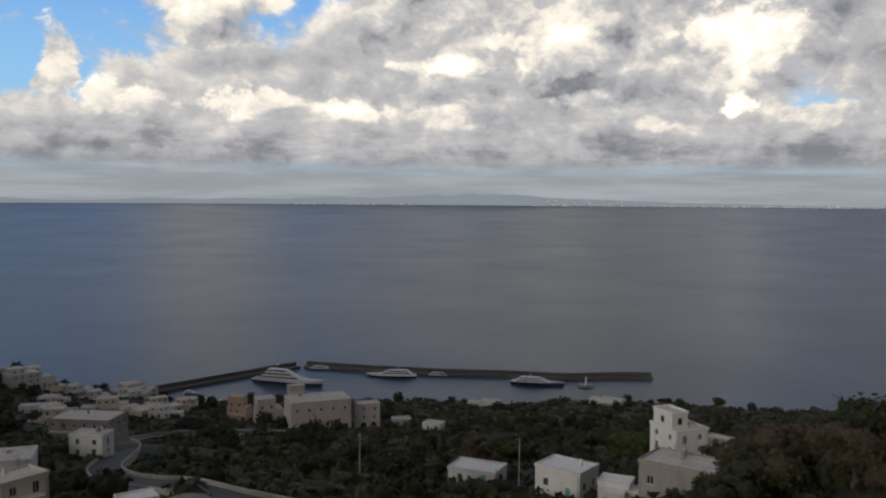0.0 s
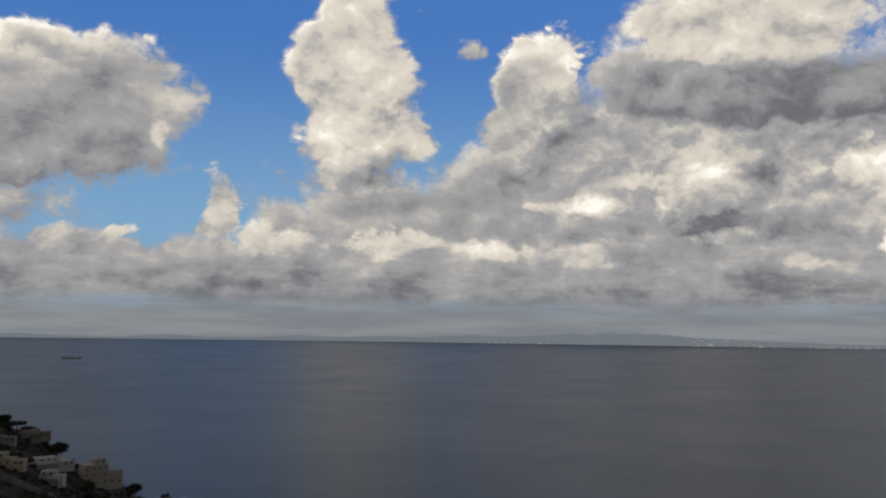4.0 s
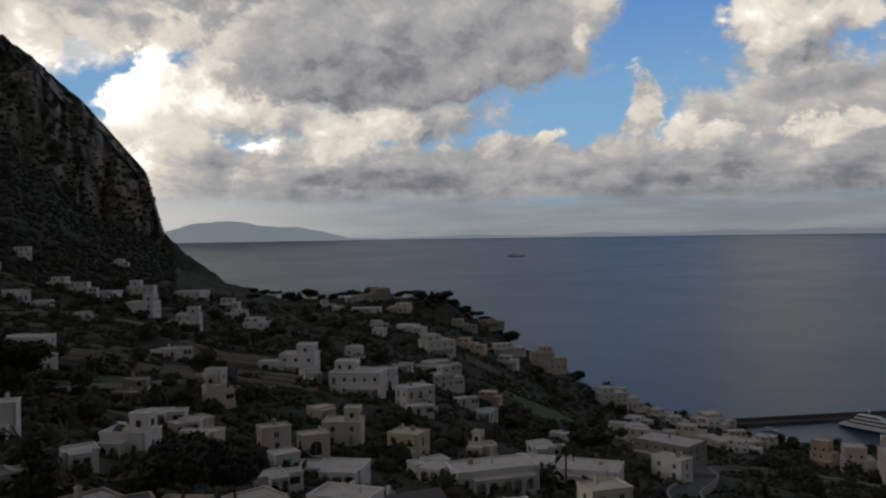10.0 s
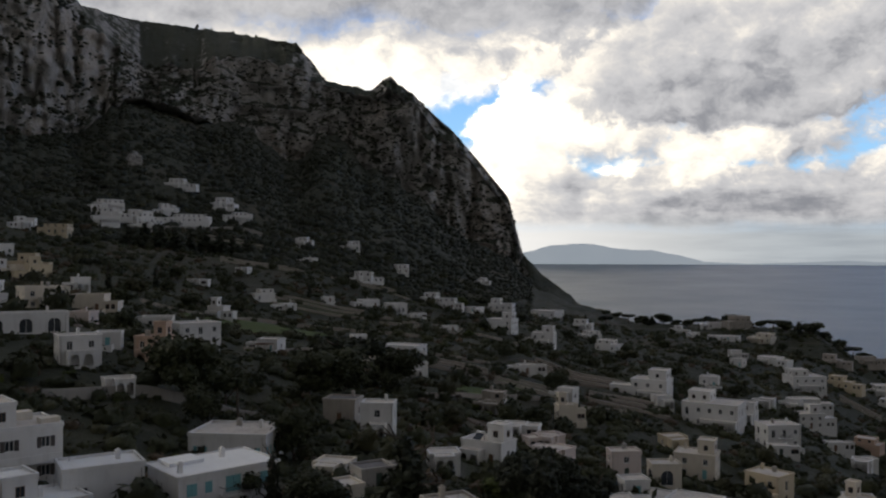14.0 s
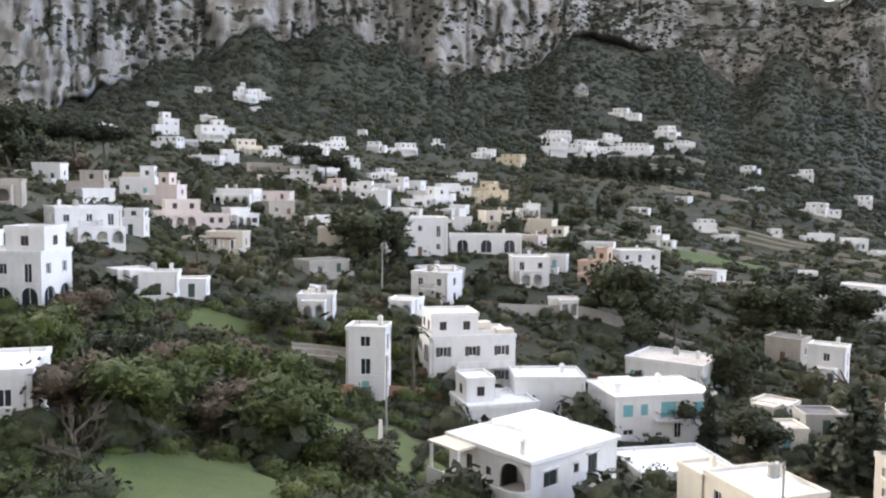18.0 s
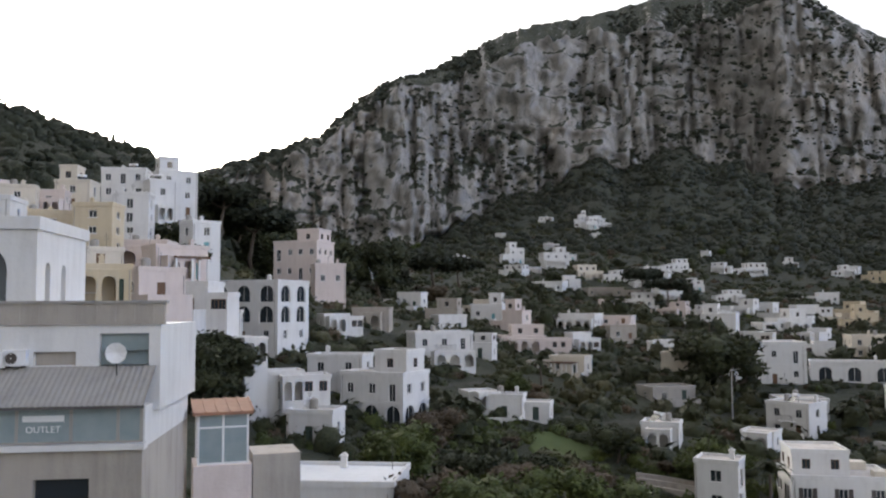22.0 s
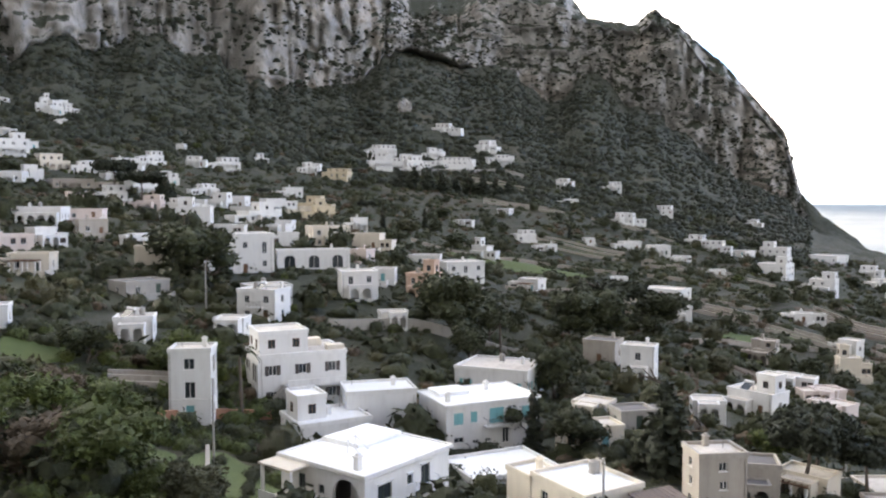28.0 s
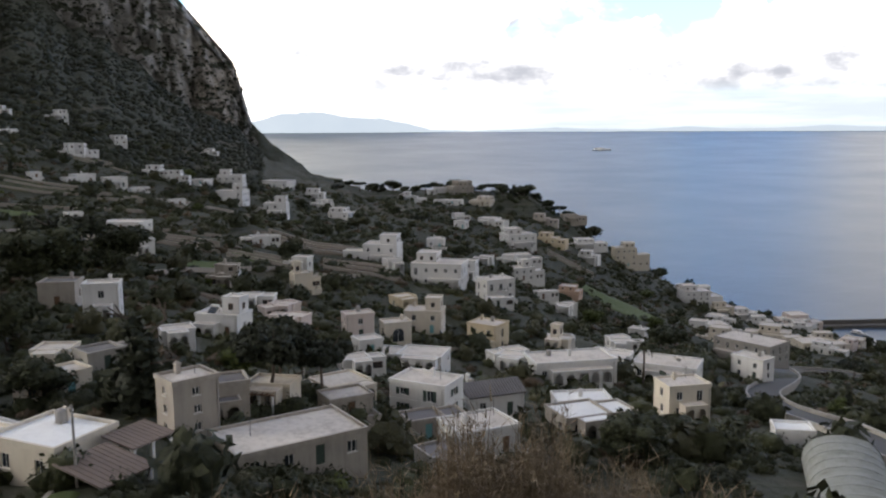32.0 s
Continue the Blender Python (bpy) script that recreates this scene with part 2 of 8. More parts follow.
def plaster(name, base, stain, amount=.5):
    def build(g, co):
        big, fine = g.noise(co, .35, 6, .6), g.noise(co, 5.0, 4, .6)
        streak = g.vec("MULTIPLY", co, (1.6, 1.6, .18))
        s = g.noise(streak, .9, 5, .65)
        rnd = g.add("ShaderNodeObjectInfo").outputs["Random"]
        f = g.math("MULTIPLY", g.step(g.math("ADD", g.math("MULTIPLY", s, .6), g.math("MULTIPLY", big, .5)), .45, .85), amount)
        c = g.mix(f, base, stain)
        c = g.mix(g.math("MULTIPLY", fine, .16), c, tuple(v * .6 for v in base))
        c = g.mix(g.math("MULTIPLY", rnd, .22), c, tuple(v * k for v, k in zip(base, (.72, .7, .66))))
        return c, fine
    return surface(name, build, .85, 0, .02)


WHITE = plaster("white_limewash", (.72, .71, .69), (.38, .36, .33))
CREAM = plaster("cream_plaster", (.67, .61, .51), (.40, .35, .28))
YELLOW = plaster("yellow_plaster", (.60, .51, .36), (.36, .28, .18))
PEACH = plaster("peach_plaster", (.58, .42, .32), (.34, .23, .17))
PINK = plaster("pink_plaster", (.67, .585, .54), (.40, .31, .27))
BROWNFELT = plaster("brown_roofing_felt", (.21, .165, .14), (.12, .095, .08), .6)
STONE = plaster("weathered_stone", (.42, .38, .33), (.20, .18, .16), .8)
ROOF = plaster("limewashed_roof", (.64, .59, .53), (.30, .26, .22), .95)
ROOFWHITE = plaster("bright_white_roof", (.86, .86, .85), (.55, .54, .52), .4)
TILE = plaster("terracotta", (.36, .19, .12), (.20, .11, .08), .7)
GREYROOF = plaster("grey_roofing_felt", (.16, .15, .15), (.09, .085, .08), .7)
WOOD = plaster("brown_wood", (.17, .10, .06), (.08, .05, .03), .6)
TEAL = plaster("teal_paint", (.18, .40, .42), (.12, .25, .27), .4)
DARKWOOD = plaster("dark_green_paint", (.05, .075, .06), (.03, .04, .035), .4)
IRON = surface("dark_iron", lambda g, co: (g.mix(g.noise(co, 9), (.05, .05, .05), (.12, .10, .09)), None), .5, .6)
ASPHALT = surface("asphalt", lambda g, co: (g.mix(g.noise(co, .8, 5), (.045, .045, .048), (.085, .083, .08)), g.noise(co, 30)), .9, 0, .01)
CONCRETE = plaster("old_concrete", (.36, .34, .31), (.18, .17, .16), .8)


def glass_mat():
    m = bpy.data.materials.new("window_glass")
    g = Graph(m)
    out, b = g.add("ShaderNodeOutputMaterial"), g.add("ShaderNodeBsdfPrincipled")
    g.wire(b.outputs[0], out.inputs[0])
    b.inputs["Base Color"].default_value = (.03, .036, .042, 1)
    b.inputs["Roughness"].default_value = .08
    return m


GLASS = glass_mat()


def ground_build(g, co):
    a, b, c = g.noise(co, .012, 5, .6), g.noise(co, .07, 6, .62), g.noise(co, .6, 5, .65)
    green = g.mix(c, (.016, .020, .010), (.046, .048, .026))
    green = g.mix(g.step(b, .45, .65), green, (.036, .041, .020))
    green = g.mix(g.math("MULTIPLY", g.step(a, .54, .70), .75), green, g.mix(c, (.050, .042, .020), (.085, .068, .038)))
    sep = g.add("ShaderNodeSeparateXYZ")
    g.wire(co, sep.inputs[0])
    # terraces: low stone walls follow the contours
    band = g.math("FRACT", g.math("MULTIPLY", g.math("ADD", sep.outputs[2], g.math("MULTIPLY", b, 2.0)), .36))
    wall = g.math("MULTIPLY", g.step(band, .80, .86), g.step(a, .40, .55))
    green = g.mix(g.math("MULTIPLY", wall, .35), green, (.095, .086, .072))
    return green, g.math("ADD", b, g.math("MULTIPLY", c, .5))


GROUND = surface("terraced_hillside", ground_build, .95, 0, 1.2)


def rock_build(g, co):
    tall = g.vec("MULTIPLY", co, (1.0, 1.0, .55))
    flute, fine = g.noise(tall, .045, 9, .70, .6), g.noise(co, .22, 7, .72)
    wide, spots = g.noise(co, .009, 5, .6), g.noise(g.vec("MULTIPLY", co, (1.0, 1.0, 1.5)), .055, 8, .70)
    rock = g.mix(g.step(flute, .30, .66), (.27, .256, .236), (.39, .366, .334))
    rock = g.mix(g.math("MULTIPLY", g.step(wide, .50, .68), .40), rock, (.45, .37, .295))
    rock = g.mix(g.math("MULTIPLY", g.step(fine, .52, .72), .50), rock, (.19, .178, .16))
    # narrow clefts, their shade painted in as dark lines
    cleft = g.math("ABSOLUTE", g.math("SUBTRACT", g.noise(tall, .030, 6, .62, .9), .5))
    rock = g.mix(g.step(cleft, .004, .022, .45, 0.0), rock, (.085, .08, .072))
    nor = g.add("ShaderNodeNewGeometry").outputs["Normal"]
    sep, pos = g.add("ShaderNodeSeparateXYZ"), g.add("ShaderNodeSeparateXYZ")
    g.wire(nor, sep.inputs[0])
    g.wire(co, pos.inputs[0])
    ledge = g.math("MULTIPLY_ADD", g.math("SUBTRACT", fine, .5), .8, sep.outputs[2])
    ledge = g.math("MULTIPLY_ADD", g.math("SUBTRACT", spots, .5), 1.35, ledge)
    # the northern buttresses are more overgrown than the bare southern face
    ledge = g.math("ADD", ledge, g.step(pos.outputs[1], -60.0, 160.0, 0.0, .05))
    scrub = g.mix(fine, (.018, .023, .012), (.052, .056, .030))
    return g.mix(g.step(ledge, .58, .74), rock, scrub), g.math("MULTIPLY_ADD", fine, .45, flute)


ROCK = surface("limestone_cliff", rock_build, .95, 0, 3.6)


def sea_build(g, co):
    sw = g.vec("MULTIPLY", co, (1.0, .55, 1.0))
    h = g.math("ADD", g.noise(sw, .05, 8, .62, .4), g.math("MULTIPLY", g.noise(sw, .4, 4, .6), .25))
    shoal = g.noise(co, .004, 4, .6)
    return g.mix(shoal, (.012, .032, .058), (.020, .044, .070)), h, g.math("ADD", .29, g.math("MULTIPLY", shoal, .16))


SEA = surface("open_sea", sea_build, .3, 0, .4)
SEA.node_tree.nodes["Principled BSDF"].inputs["IOR"].default_value = 1.333


def leaf_mat(name, dark, light):
    def build(g, co):
        rnd = g.add("ShaderNodeNewGeometry").outputs["Random Per Island"]
        own = g.add("ShaderNodeObjectInfo").outputs["Random"]
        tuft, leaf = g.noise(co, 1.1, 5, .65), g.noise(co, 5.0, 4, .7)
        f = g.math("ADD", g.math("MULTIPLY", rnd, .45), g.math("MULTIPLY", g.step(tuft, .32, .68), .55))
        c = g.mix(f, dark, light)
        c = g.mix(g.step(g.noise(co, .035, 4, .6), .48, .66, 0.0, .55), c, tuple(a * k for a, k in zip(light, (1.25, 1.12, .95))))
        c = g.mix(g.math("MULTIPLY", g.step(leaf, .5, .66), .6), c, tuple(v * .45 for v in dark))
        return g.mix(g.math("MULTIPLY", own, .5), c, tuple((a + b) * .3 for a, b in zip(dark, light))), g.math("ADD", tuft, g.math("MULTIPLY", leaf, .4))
    return surface(name, build, .8, 0, .5)


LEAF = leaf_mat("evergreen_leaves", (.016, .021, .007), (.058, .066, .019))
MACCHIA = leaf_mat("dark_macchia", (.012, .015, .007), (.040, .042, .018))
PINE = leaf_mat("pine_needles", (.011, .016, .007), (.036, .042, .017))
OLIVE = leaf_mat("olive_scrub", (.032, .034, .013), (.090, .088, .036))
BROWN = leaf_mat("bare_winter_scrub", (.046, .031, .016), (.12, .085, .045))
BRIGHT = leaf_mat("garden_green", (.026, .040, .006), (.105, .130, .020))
REED = leaf_mat("dry_reed", (.12, .085, .048), (.27, .205, .12))
BARK = surface("bark", lambda g, co: (g.mix(g.noise(g.vec("MULTIPLY", co, (4, 4, .8)), 2), (.05, .04, .03), (.14, .11, .085)), None), .9)
LAWN = surface("garden_lawn", lambda g, co: (g.mix(g.noise(co, .5, 6), (.042, .066, .014), (.095, .122, .030)), g.noise(co, 3)), .9, 0, .1)
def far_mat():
    """Land behind thirty kilometres of bright air, the haze painted as a glow."""
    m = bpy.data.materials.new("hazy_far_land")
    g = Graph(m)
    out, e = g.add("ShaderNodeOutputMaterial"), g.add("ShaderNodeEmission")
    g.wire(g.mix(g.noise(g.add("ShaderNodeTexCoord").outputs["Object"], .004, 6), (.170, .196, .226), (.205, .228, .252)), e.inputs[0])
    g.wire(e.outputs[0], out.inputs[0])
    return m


FAR = far_mat()
PLASTIC = plaster("dull_plastic_sheet", (.26, .27, .25), (.12, .12, .10), .8)
HULL = plaster("white_hull_paint", (.80, .80, .80), (.6, .6, .6), .2)
NAVY = plaster("navy_hull_paint", (.03, .045, .08), (.05, .06, .08), .3)


# ---- land ----
class Lattice:
    """Smooth value noise on arrays."""

    def __init__(self, seed):
        self.v = np.random.RandomState(seed).rand(64, 64, 64).astype(np.float32)

    def at(self, x, y, z=0.0):
        x, y, z = np.broadcast_arrays(np.asarray(x, float), np.asarray(y, float), np.asarray(z, float))
        out = 0.0
        i, j, k = (np.floor(q).astype(int) for q in (x, y, z))
        u, v, w = (q - np.floor(q) for q in (x, y, z))
        u, v, w = (q * q * (3 - 2 * q) for q in (u, v, w))
        for a in (0, 1):
            for b in (0, 1):
                for c in (0, 1):
                    wt = (u if a else 1 - u) * (v if b else 1 - v) * (w if c else 1 - w)
                    out = out + wt * self.v[(i + a) % 64, (j + b) % 64, (k + c) % 64]
        return out

    def sum(self, x, y, z=0.0, octaves=4, rough=.5):
        total, amp, norm = 0.0, 1.0, 0.0
        for o in range(octaves):
            s = 2.0 ** o
            total = total + amp * self.at(x * s + 7.3 * o, y * s + 3.1 * o, z * s)
            norm, amp = norm + amp, amp * rough
        return total / norm


NOISE = Lattice(5)
RINGS = (3.0, 8.0, 25.0, 45.0, 100.0, 200.0, 350.0, 550.0)
SPINES = []


def spine(az, heights, foot, top, ridge, back):
    """The land along one bearing: heights on the rings, then foot, top and ridge of the high ground as distance and angle, and how far the land runs on behind and to what height."""
    h = [138.3, 129.0, *heights]
    pts = list(zip(RINGS, h))
    for r, el in (foot, top, ridge):
        pts.append((r, EYE[2] + r * math.tan(radians(el))))
    pts.append((ridge[0] + back[0], back[1]))
    SPINES.append((az, np.array(pts)))


# bearing; heights at 25, 45, 100, 200, 350, 550 m; foot; top; ridge; back
spine(-170, (122, 126, 142, 165, 210, 200), (600, 6), (640, 7), (700, 8), (600, 160))
spine(-155, (121, 124, 141, 165, 215, 200), (600, 6), (640, 7), (700, 8), (600, 160))
spine(-151.4, (121, 124, 141, 166, 217, 205), (600, 5), (660, 6), (700, 7), (700, 120))
spine(-147, (121, 123, 140, 163, 207, 195), (600, 4), (660, 6), (700, 7), (700, 120))
spine(-143, (120, 122, 136, 159, 198, 184), (630, 4), (690, 7.5), (740, 8.6), (700, 120))
spine(-141, (120, 121, 134, 157, 186, 178), (650, 4), (700, 8.0), (760, 9.0), (700, 120))
spine(-137, (121, 121, 127, 146, 158, 176), (655, 4.3), (715, 9.2), (770, 10.2), (700, 120))
spine(-133, (121, 121, 126, 142, 154, 178), (660, 4.6), (725, 10.8), (780, 11.6), (700, 120))
spine(-129, (121, 121, 124, 138, 150, 174), (670, 3.6), (755, 14.0), (820, 15.0), (700, 200))
spine(-125, (121, 121, 122, 134, 150, 176), (700, 4.0), (800, 15.0), (900, 16.2), (700, 250))
spine(-119, (121, 121, 118, 131, 147, 182), (760, 7.3), (865, 17.2), (1000, 18.6), (700, 300))
spine(-114, (121, 121, 115, 129, 144, 184), (800, 9.3), (900, 17.9), (1100, 19.3), (700, 350))
spine(-107, (120, 120, 113, 127, 140, 178), (840, 9.8), (930, 18.2), (1200, 20.4), (700, 400))
spine(-101.5, (120, 119, 110, 125, 136, 170), (830, 7.4), (905, 19.3), (1060, 20.1), (700, 400))
spine(-99, (120, 118, 109, 124, 134, 165), (860, 7.9), (940, 17.0), (1060, 18.0), (700, 400))
spine(-95.5, (120, 117, 108, 122, 132, 160), (930, 8.0), (1010, 14.5), (1120, 15.5), (700, 400))
spine(-92, (120, 117, 108, 118, 129, 154), (1060, 10.4), (1120, 12.0), (1400, 14.9), (600, 400))
spine(-86, (119, 116, 107, 109, 118, 146), (1050, 8.6), (1120, 12.9), (1350, 14.6), (600, 400))
spine(-82, (119, 115, 107, 106, 115, 140), (1045, 7.0), (1110, 12.6), (1190, 14.2), (600, 350))
spine(-80, (119, 115, 108, 106, 113, 135), (1085, 8.3), (1140, 11.2), (1180, 11.8), (600, 300))
spine(-77, (119, 115, 109, 106, 111, 128), (1045, 6.0), (1090, 10.6), (1150, 11.3), (600, 200))
spine(-75.7, (118, 114, 109, 106, 110, 125), (1010, 5.4), (1040, 11.4), (1080, 12.3), (600, 150))
spine(-73.9, (118, 114, 109, 105, 108, 119), (1015, 4.3), (1050, 9.9), (1090, 10.8), (600, 60))
spine(-71.5, (118, 113, 108, 104, 106, 114), (1025, 2.2), (1060, 8.0), (1100, 8.8), (500, 20))
spine(-70, (118, 113, 107, 103, 105, 110), (1035, 1.0), (1070, 6.4), (1100, 7.1), (400, -20))
spine(-67.6, (117, 112, 105, 102, 103, 106), (1045, 0.0), (1070, 3.6), (1090, 4.2), (300, -30))
spine(-66.6, (117, 112, 104, 101, 102, 104), (1040, -1.2), (1070, -.2), (1090, .3), (250, -30))
spine(-65.3, (117, 111, 104, 100, 101, 102), (940, -2.2), (1000, -1.6), (1040, -1.1), (200, -30))
spine(-62.6, (117, 110, 103, 97, 97, 96), (780, -3.4), (860, -3.3), (900, -3.2), (150, -30))
spine(-59, (124, 110, 101, 94, 94, 90), (640, -4.8), (680, -4.4), (700, -4.3), (150, -30))
spine(-52, (124, 109, 99, 88, 84, 86), (590, -4.9), (640, -4.4), (660, -4.3), (150, -30))
spine(-48, (124, 109, 99, 87, 76, 80), (575, -5.0), (600, -4.6), (610, -4.5), (140, -30))
spine(-46, (124, 109, 98, 86, 69, 74), (570, -6.1), (585, -5.9), (595, -5.9), (120, -30))
spine(-42, (124, 109, 98, 84, 58, 54), (590, -8.4), (620, -8.8), (640, -9.4), (80, -30))
spine(-38, (116, 109, 98, 82, 52, 30), (600, -10.5), (660, -10.9), (690, -11.1), (60, -30))
spine(-33, (116, 109, 98, 79, 45, 14), (600, -12.2), (645, -11.9), (660, -11.85), (60, -30))
spine(-29, (116, 109, 98, 78, 44, 10), (580, -13.0), (600, -12.8), (608, -12.75), (60, -30))
spine(-25, (116, 109, 98, 76, 43, 9), (552, -14.2), (555, -14.3), (558, -14.4), (60, -30))
spine(-13, (116, 110, 98, 75, 42, 6), (552, -14.1), (555, -14.1), (557, -14.2), (60, -30))
spine(0, (116, 110, 99, 76, 43, 7), (553, -14.1), (556, -14.1), (560, -14.1), (60, -30))
spine(9, (117, 112, 104, 82, 48, 9), (556, -13.9), (562, -13.9), (566, -14.0), (60, -30))
spine(18, (118, 115, 110, 92, 55, 12), (560, -13.6), (570, -13.6), (575, -13.8), (60, -30))
spine(40, (120, 122, 120, 105, 70, 30), (580, -11), (600, -12), (640, -12.5), (60, -30))
spine(90, (130, 132, 136, 140, 130, 110), (600, -4), (640, -4), (700, -4), (300, -30))
spine(150, (124, 128, 140, 160, 180, 190), (600, 4), (640, 4), (700, 4), (500, 60))
SPINES.append((190.0, SPINES[0][1]))

ROW_SHARE = (2, 4, 8, 26, 34, 40, 44, 26, 74, 22, 14)


def profile(az):
    """Knots of the land along bearings az (degrees from -170 to 190)."""
    keys = np.array([s[0] for s in SPINES])
    knots = np.stack([s[1] for s in SPINES])
    i = np.clip(np.searchsorted(keys, az, side="right") - 1, 0, len(keys) - 2)
    f = ((az - keys[i]) / (keys[i + 1] - keys[i]))[..., None, None]
    out = knots[i] * (1 - f) + knots[i + 1] * f
    # the foot of the wall runs in rounded lobes
    f = f[..., 0, 0]
    f = f * f * (3 - 2 * f)
    out[..., 8, 1] = knots[i, 8, 1] * (1 - f) + knots[i + 1, 8, 1] * f
    # the foot of the wall wanders up and down
    out[..., 8, 1] += np.clip((az + 143) / 3, 0, 1) * np.clip((-72 - az) / 4, 0, 1) * (NOISE.sum(az * .34 + 3, az * 0 + 2.5, 0, 4, .6) - .5) * 58
    return out


def land_height(x, y):
    """Height of the plain hillside (without rock relief) under x, y."""
    x, y = np.atleast_1d(np.asarray(x, float)), np.atleast_1d(np.asarray(y, float))
    az = (np.degrees(np.arctan2(x, y)) + 170) % 360 - 170
    r = np.hypot(x, y)
    p = profile(az)
    z = np.array([np.interp(a, q[:, 0], q[:, 1]) for a, q in zip(r, p)])
    return z + relief(x, y, r)


def relief(x, y, r):
    soft = np.clip((r - 30) / 120, 0, 1) * np.clip((640 - r) / 120, .25, 1)
    return soft * ((NOISE.sum(x / 60 + 40, y / 60 + 40, 0, 3) - .5) * 9.0)


def land_z(x, y):
    return float(land_height(x, y)[0])


LEDGES = []


def build_land():
    fine = np.arange(-160, 30, .16)
    az = np.concatenate([np.arange(-170, -160, 1.0), fine, np.arange(30, 190.01, 3.0)])
    az[-1] = 190.0
    P = profile(az)
    cliff = np.clip((az + 143) / 3, 0, 1) * np.clip((-69 - az) / 4, 0, 1)
    P[:, 9, 1] += cliff * ((NOISE.sum(az * .8 + 30, az * 0 + 7.5, 0, 3, .6) - .5) * 34)
    P[:, 10, 1] += cliff * ((NOISE.sum(az * 1.9 + 11, az * 0 + 4.5, 0, 4, .6) - .5) * 9)
    cols_r, cols_z, zone = [], [], []
    for k, n in enumerate(ROW_SHARE):
        for s in np.arange(n) / n:
            cols_r.append(P[:, k, 0] * (1 - s) + P[:, k + 1, 0] * s)
            cols_z.append(P[:, k, 1] * (1 - s) + P[:, k + 1, 1] * s)
            zone.append(k)
    cols_r.append(P[:, -1, 0]), cols_z.append(P[:, -1, 1]), zone.append(len(ROW_SHARE))
    R, Z, zone = np.array(cols_r), np.array(cols_z), np.array(zone)
    A = np.radians(az)[None, :]
    X, Y = R * np.sin(A), R * np.cos(A)
    Z = Z + relief(X, Y, R)
    # rock relief on the face: buttresses, flutes and ledges push the wall in and out
    steep = np.gradient(Z, axis=0) / np.maximum(np.gradient(R, axis=0), .5)
    face = np.clip((steep - .35) / .5, 0, 1) * (R > 560) * (zone[:, None] < 10)
    arc = np.radians(az)[None, :] * 900
    flute = NOISE.sum(arc / 40, Z / 95, 0, 5, .60) - .5
    big = NOISE.sum(arc / 110 + 9, Z / 260 + 3, 0, 3) - .5
    small = NOISE.sum(arc / 11, Z / 13, 3.3, 3, .62) - .5
    shelf = np.abs(NOISE.sum(arc / 130 + 21, Z / 26 + arc / 210, 1.7, 3, .55) - .5)
    crack = np.clip(1 - np.abs(NOISE.sum(arc / 26 + 50, Z / 190 + 2, 0, 4, .6) - .5) * 9, 0, 1) ** 2
    push = face * (flute * 62 + big * 90 + small * 24 + crack * 18 - np.clip(1 - shelf * 7, 0, 1) * 9)
    edge = NOISE.sum(X / 30, Y / 30, 0, 4, .6) - .5
    Z = Z + (R > 600) * (zone[:, None] >= 6) * edge * 7 * (zone[:, None] < 10)
    R2 = R + push
    X, Y = R2 * np.sin(A), R2 * np.cos(A)
    # where bushes find a hold on the wall
    hold = (face > .25) & (zone[:, None] >= 7) & (az > -141)[None, :] & (az < -66.5)[None, :]
    green = NOISE.sum(arc / 60 + 70, Z / 34 + 8, 0, 4, .6) + np.clip((az + 104) / 70, 0, .2)[None, :] + .16 * np.clip(1 - (Z - Z[zone == 8].min(0)) / 70, 0, 1)
    hold &= green > .635
    LEDGES.append(np.stack([X[hold], Y[hold], Z[hold]], 1))
    rows, n = X.shape
    verts = np.stack([X, Y, Z], -1).reshape(-1, 3)
    idx = np.arange(rows * n).reshape(rows, n)
    a, b, c, d = idx[:-1, :-1], idx[:-1, 1:], idx[1:, 1:], idx[1:, :-1]
    quads = np.stack([a, d, c, b], -1).reshape(-1, 4)
    high = np.zeros((rows - 1, n - 1), bool)
    bearing = (az[:-1] + az[1:]) / 2
    high[(zone[:-1] >= 8)[:, None] & (bearing < -64.5)[None, :] & (bearing > -143)[None, :]] = True
    foot = (zone[:-1] == 7)[:, None] & (steep[:-1, :-1] > .42) & (bearing < -66)[None, :] & (bearing > -143)[None, :]
    high |= foot
    high = high.reshape(-1)
    for name, sel, mat, label, cat in (("ground", ~high, GROUND, "dark green terraced hillside with scrub and low stone walls", "hillside"), ("mountain", high, ROCK, "tall grey limestone cliff with scrub on its ledges", "mountain")):
        q = quads[sel]
        used, inv = np.unique(q, return_inverse=True)
        me = bpy.data.meshes.new(name)
        me.from_pydata(verts[used].tolist(), [], inv.reshape(-1, 4).tolist())
        me.materials.append(mat)
        me.polygons.foreach_set("use_smooth", np.ones(len(me.polygons), bool))
        tagged(new(name, me), label, cat, "", "structure")


build_land()


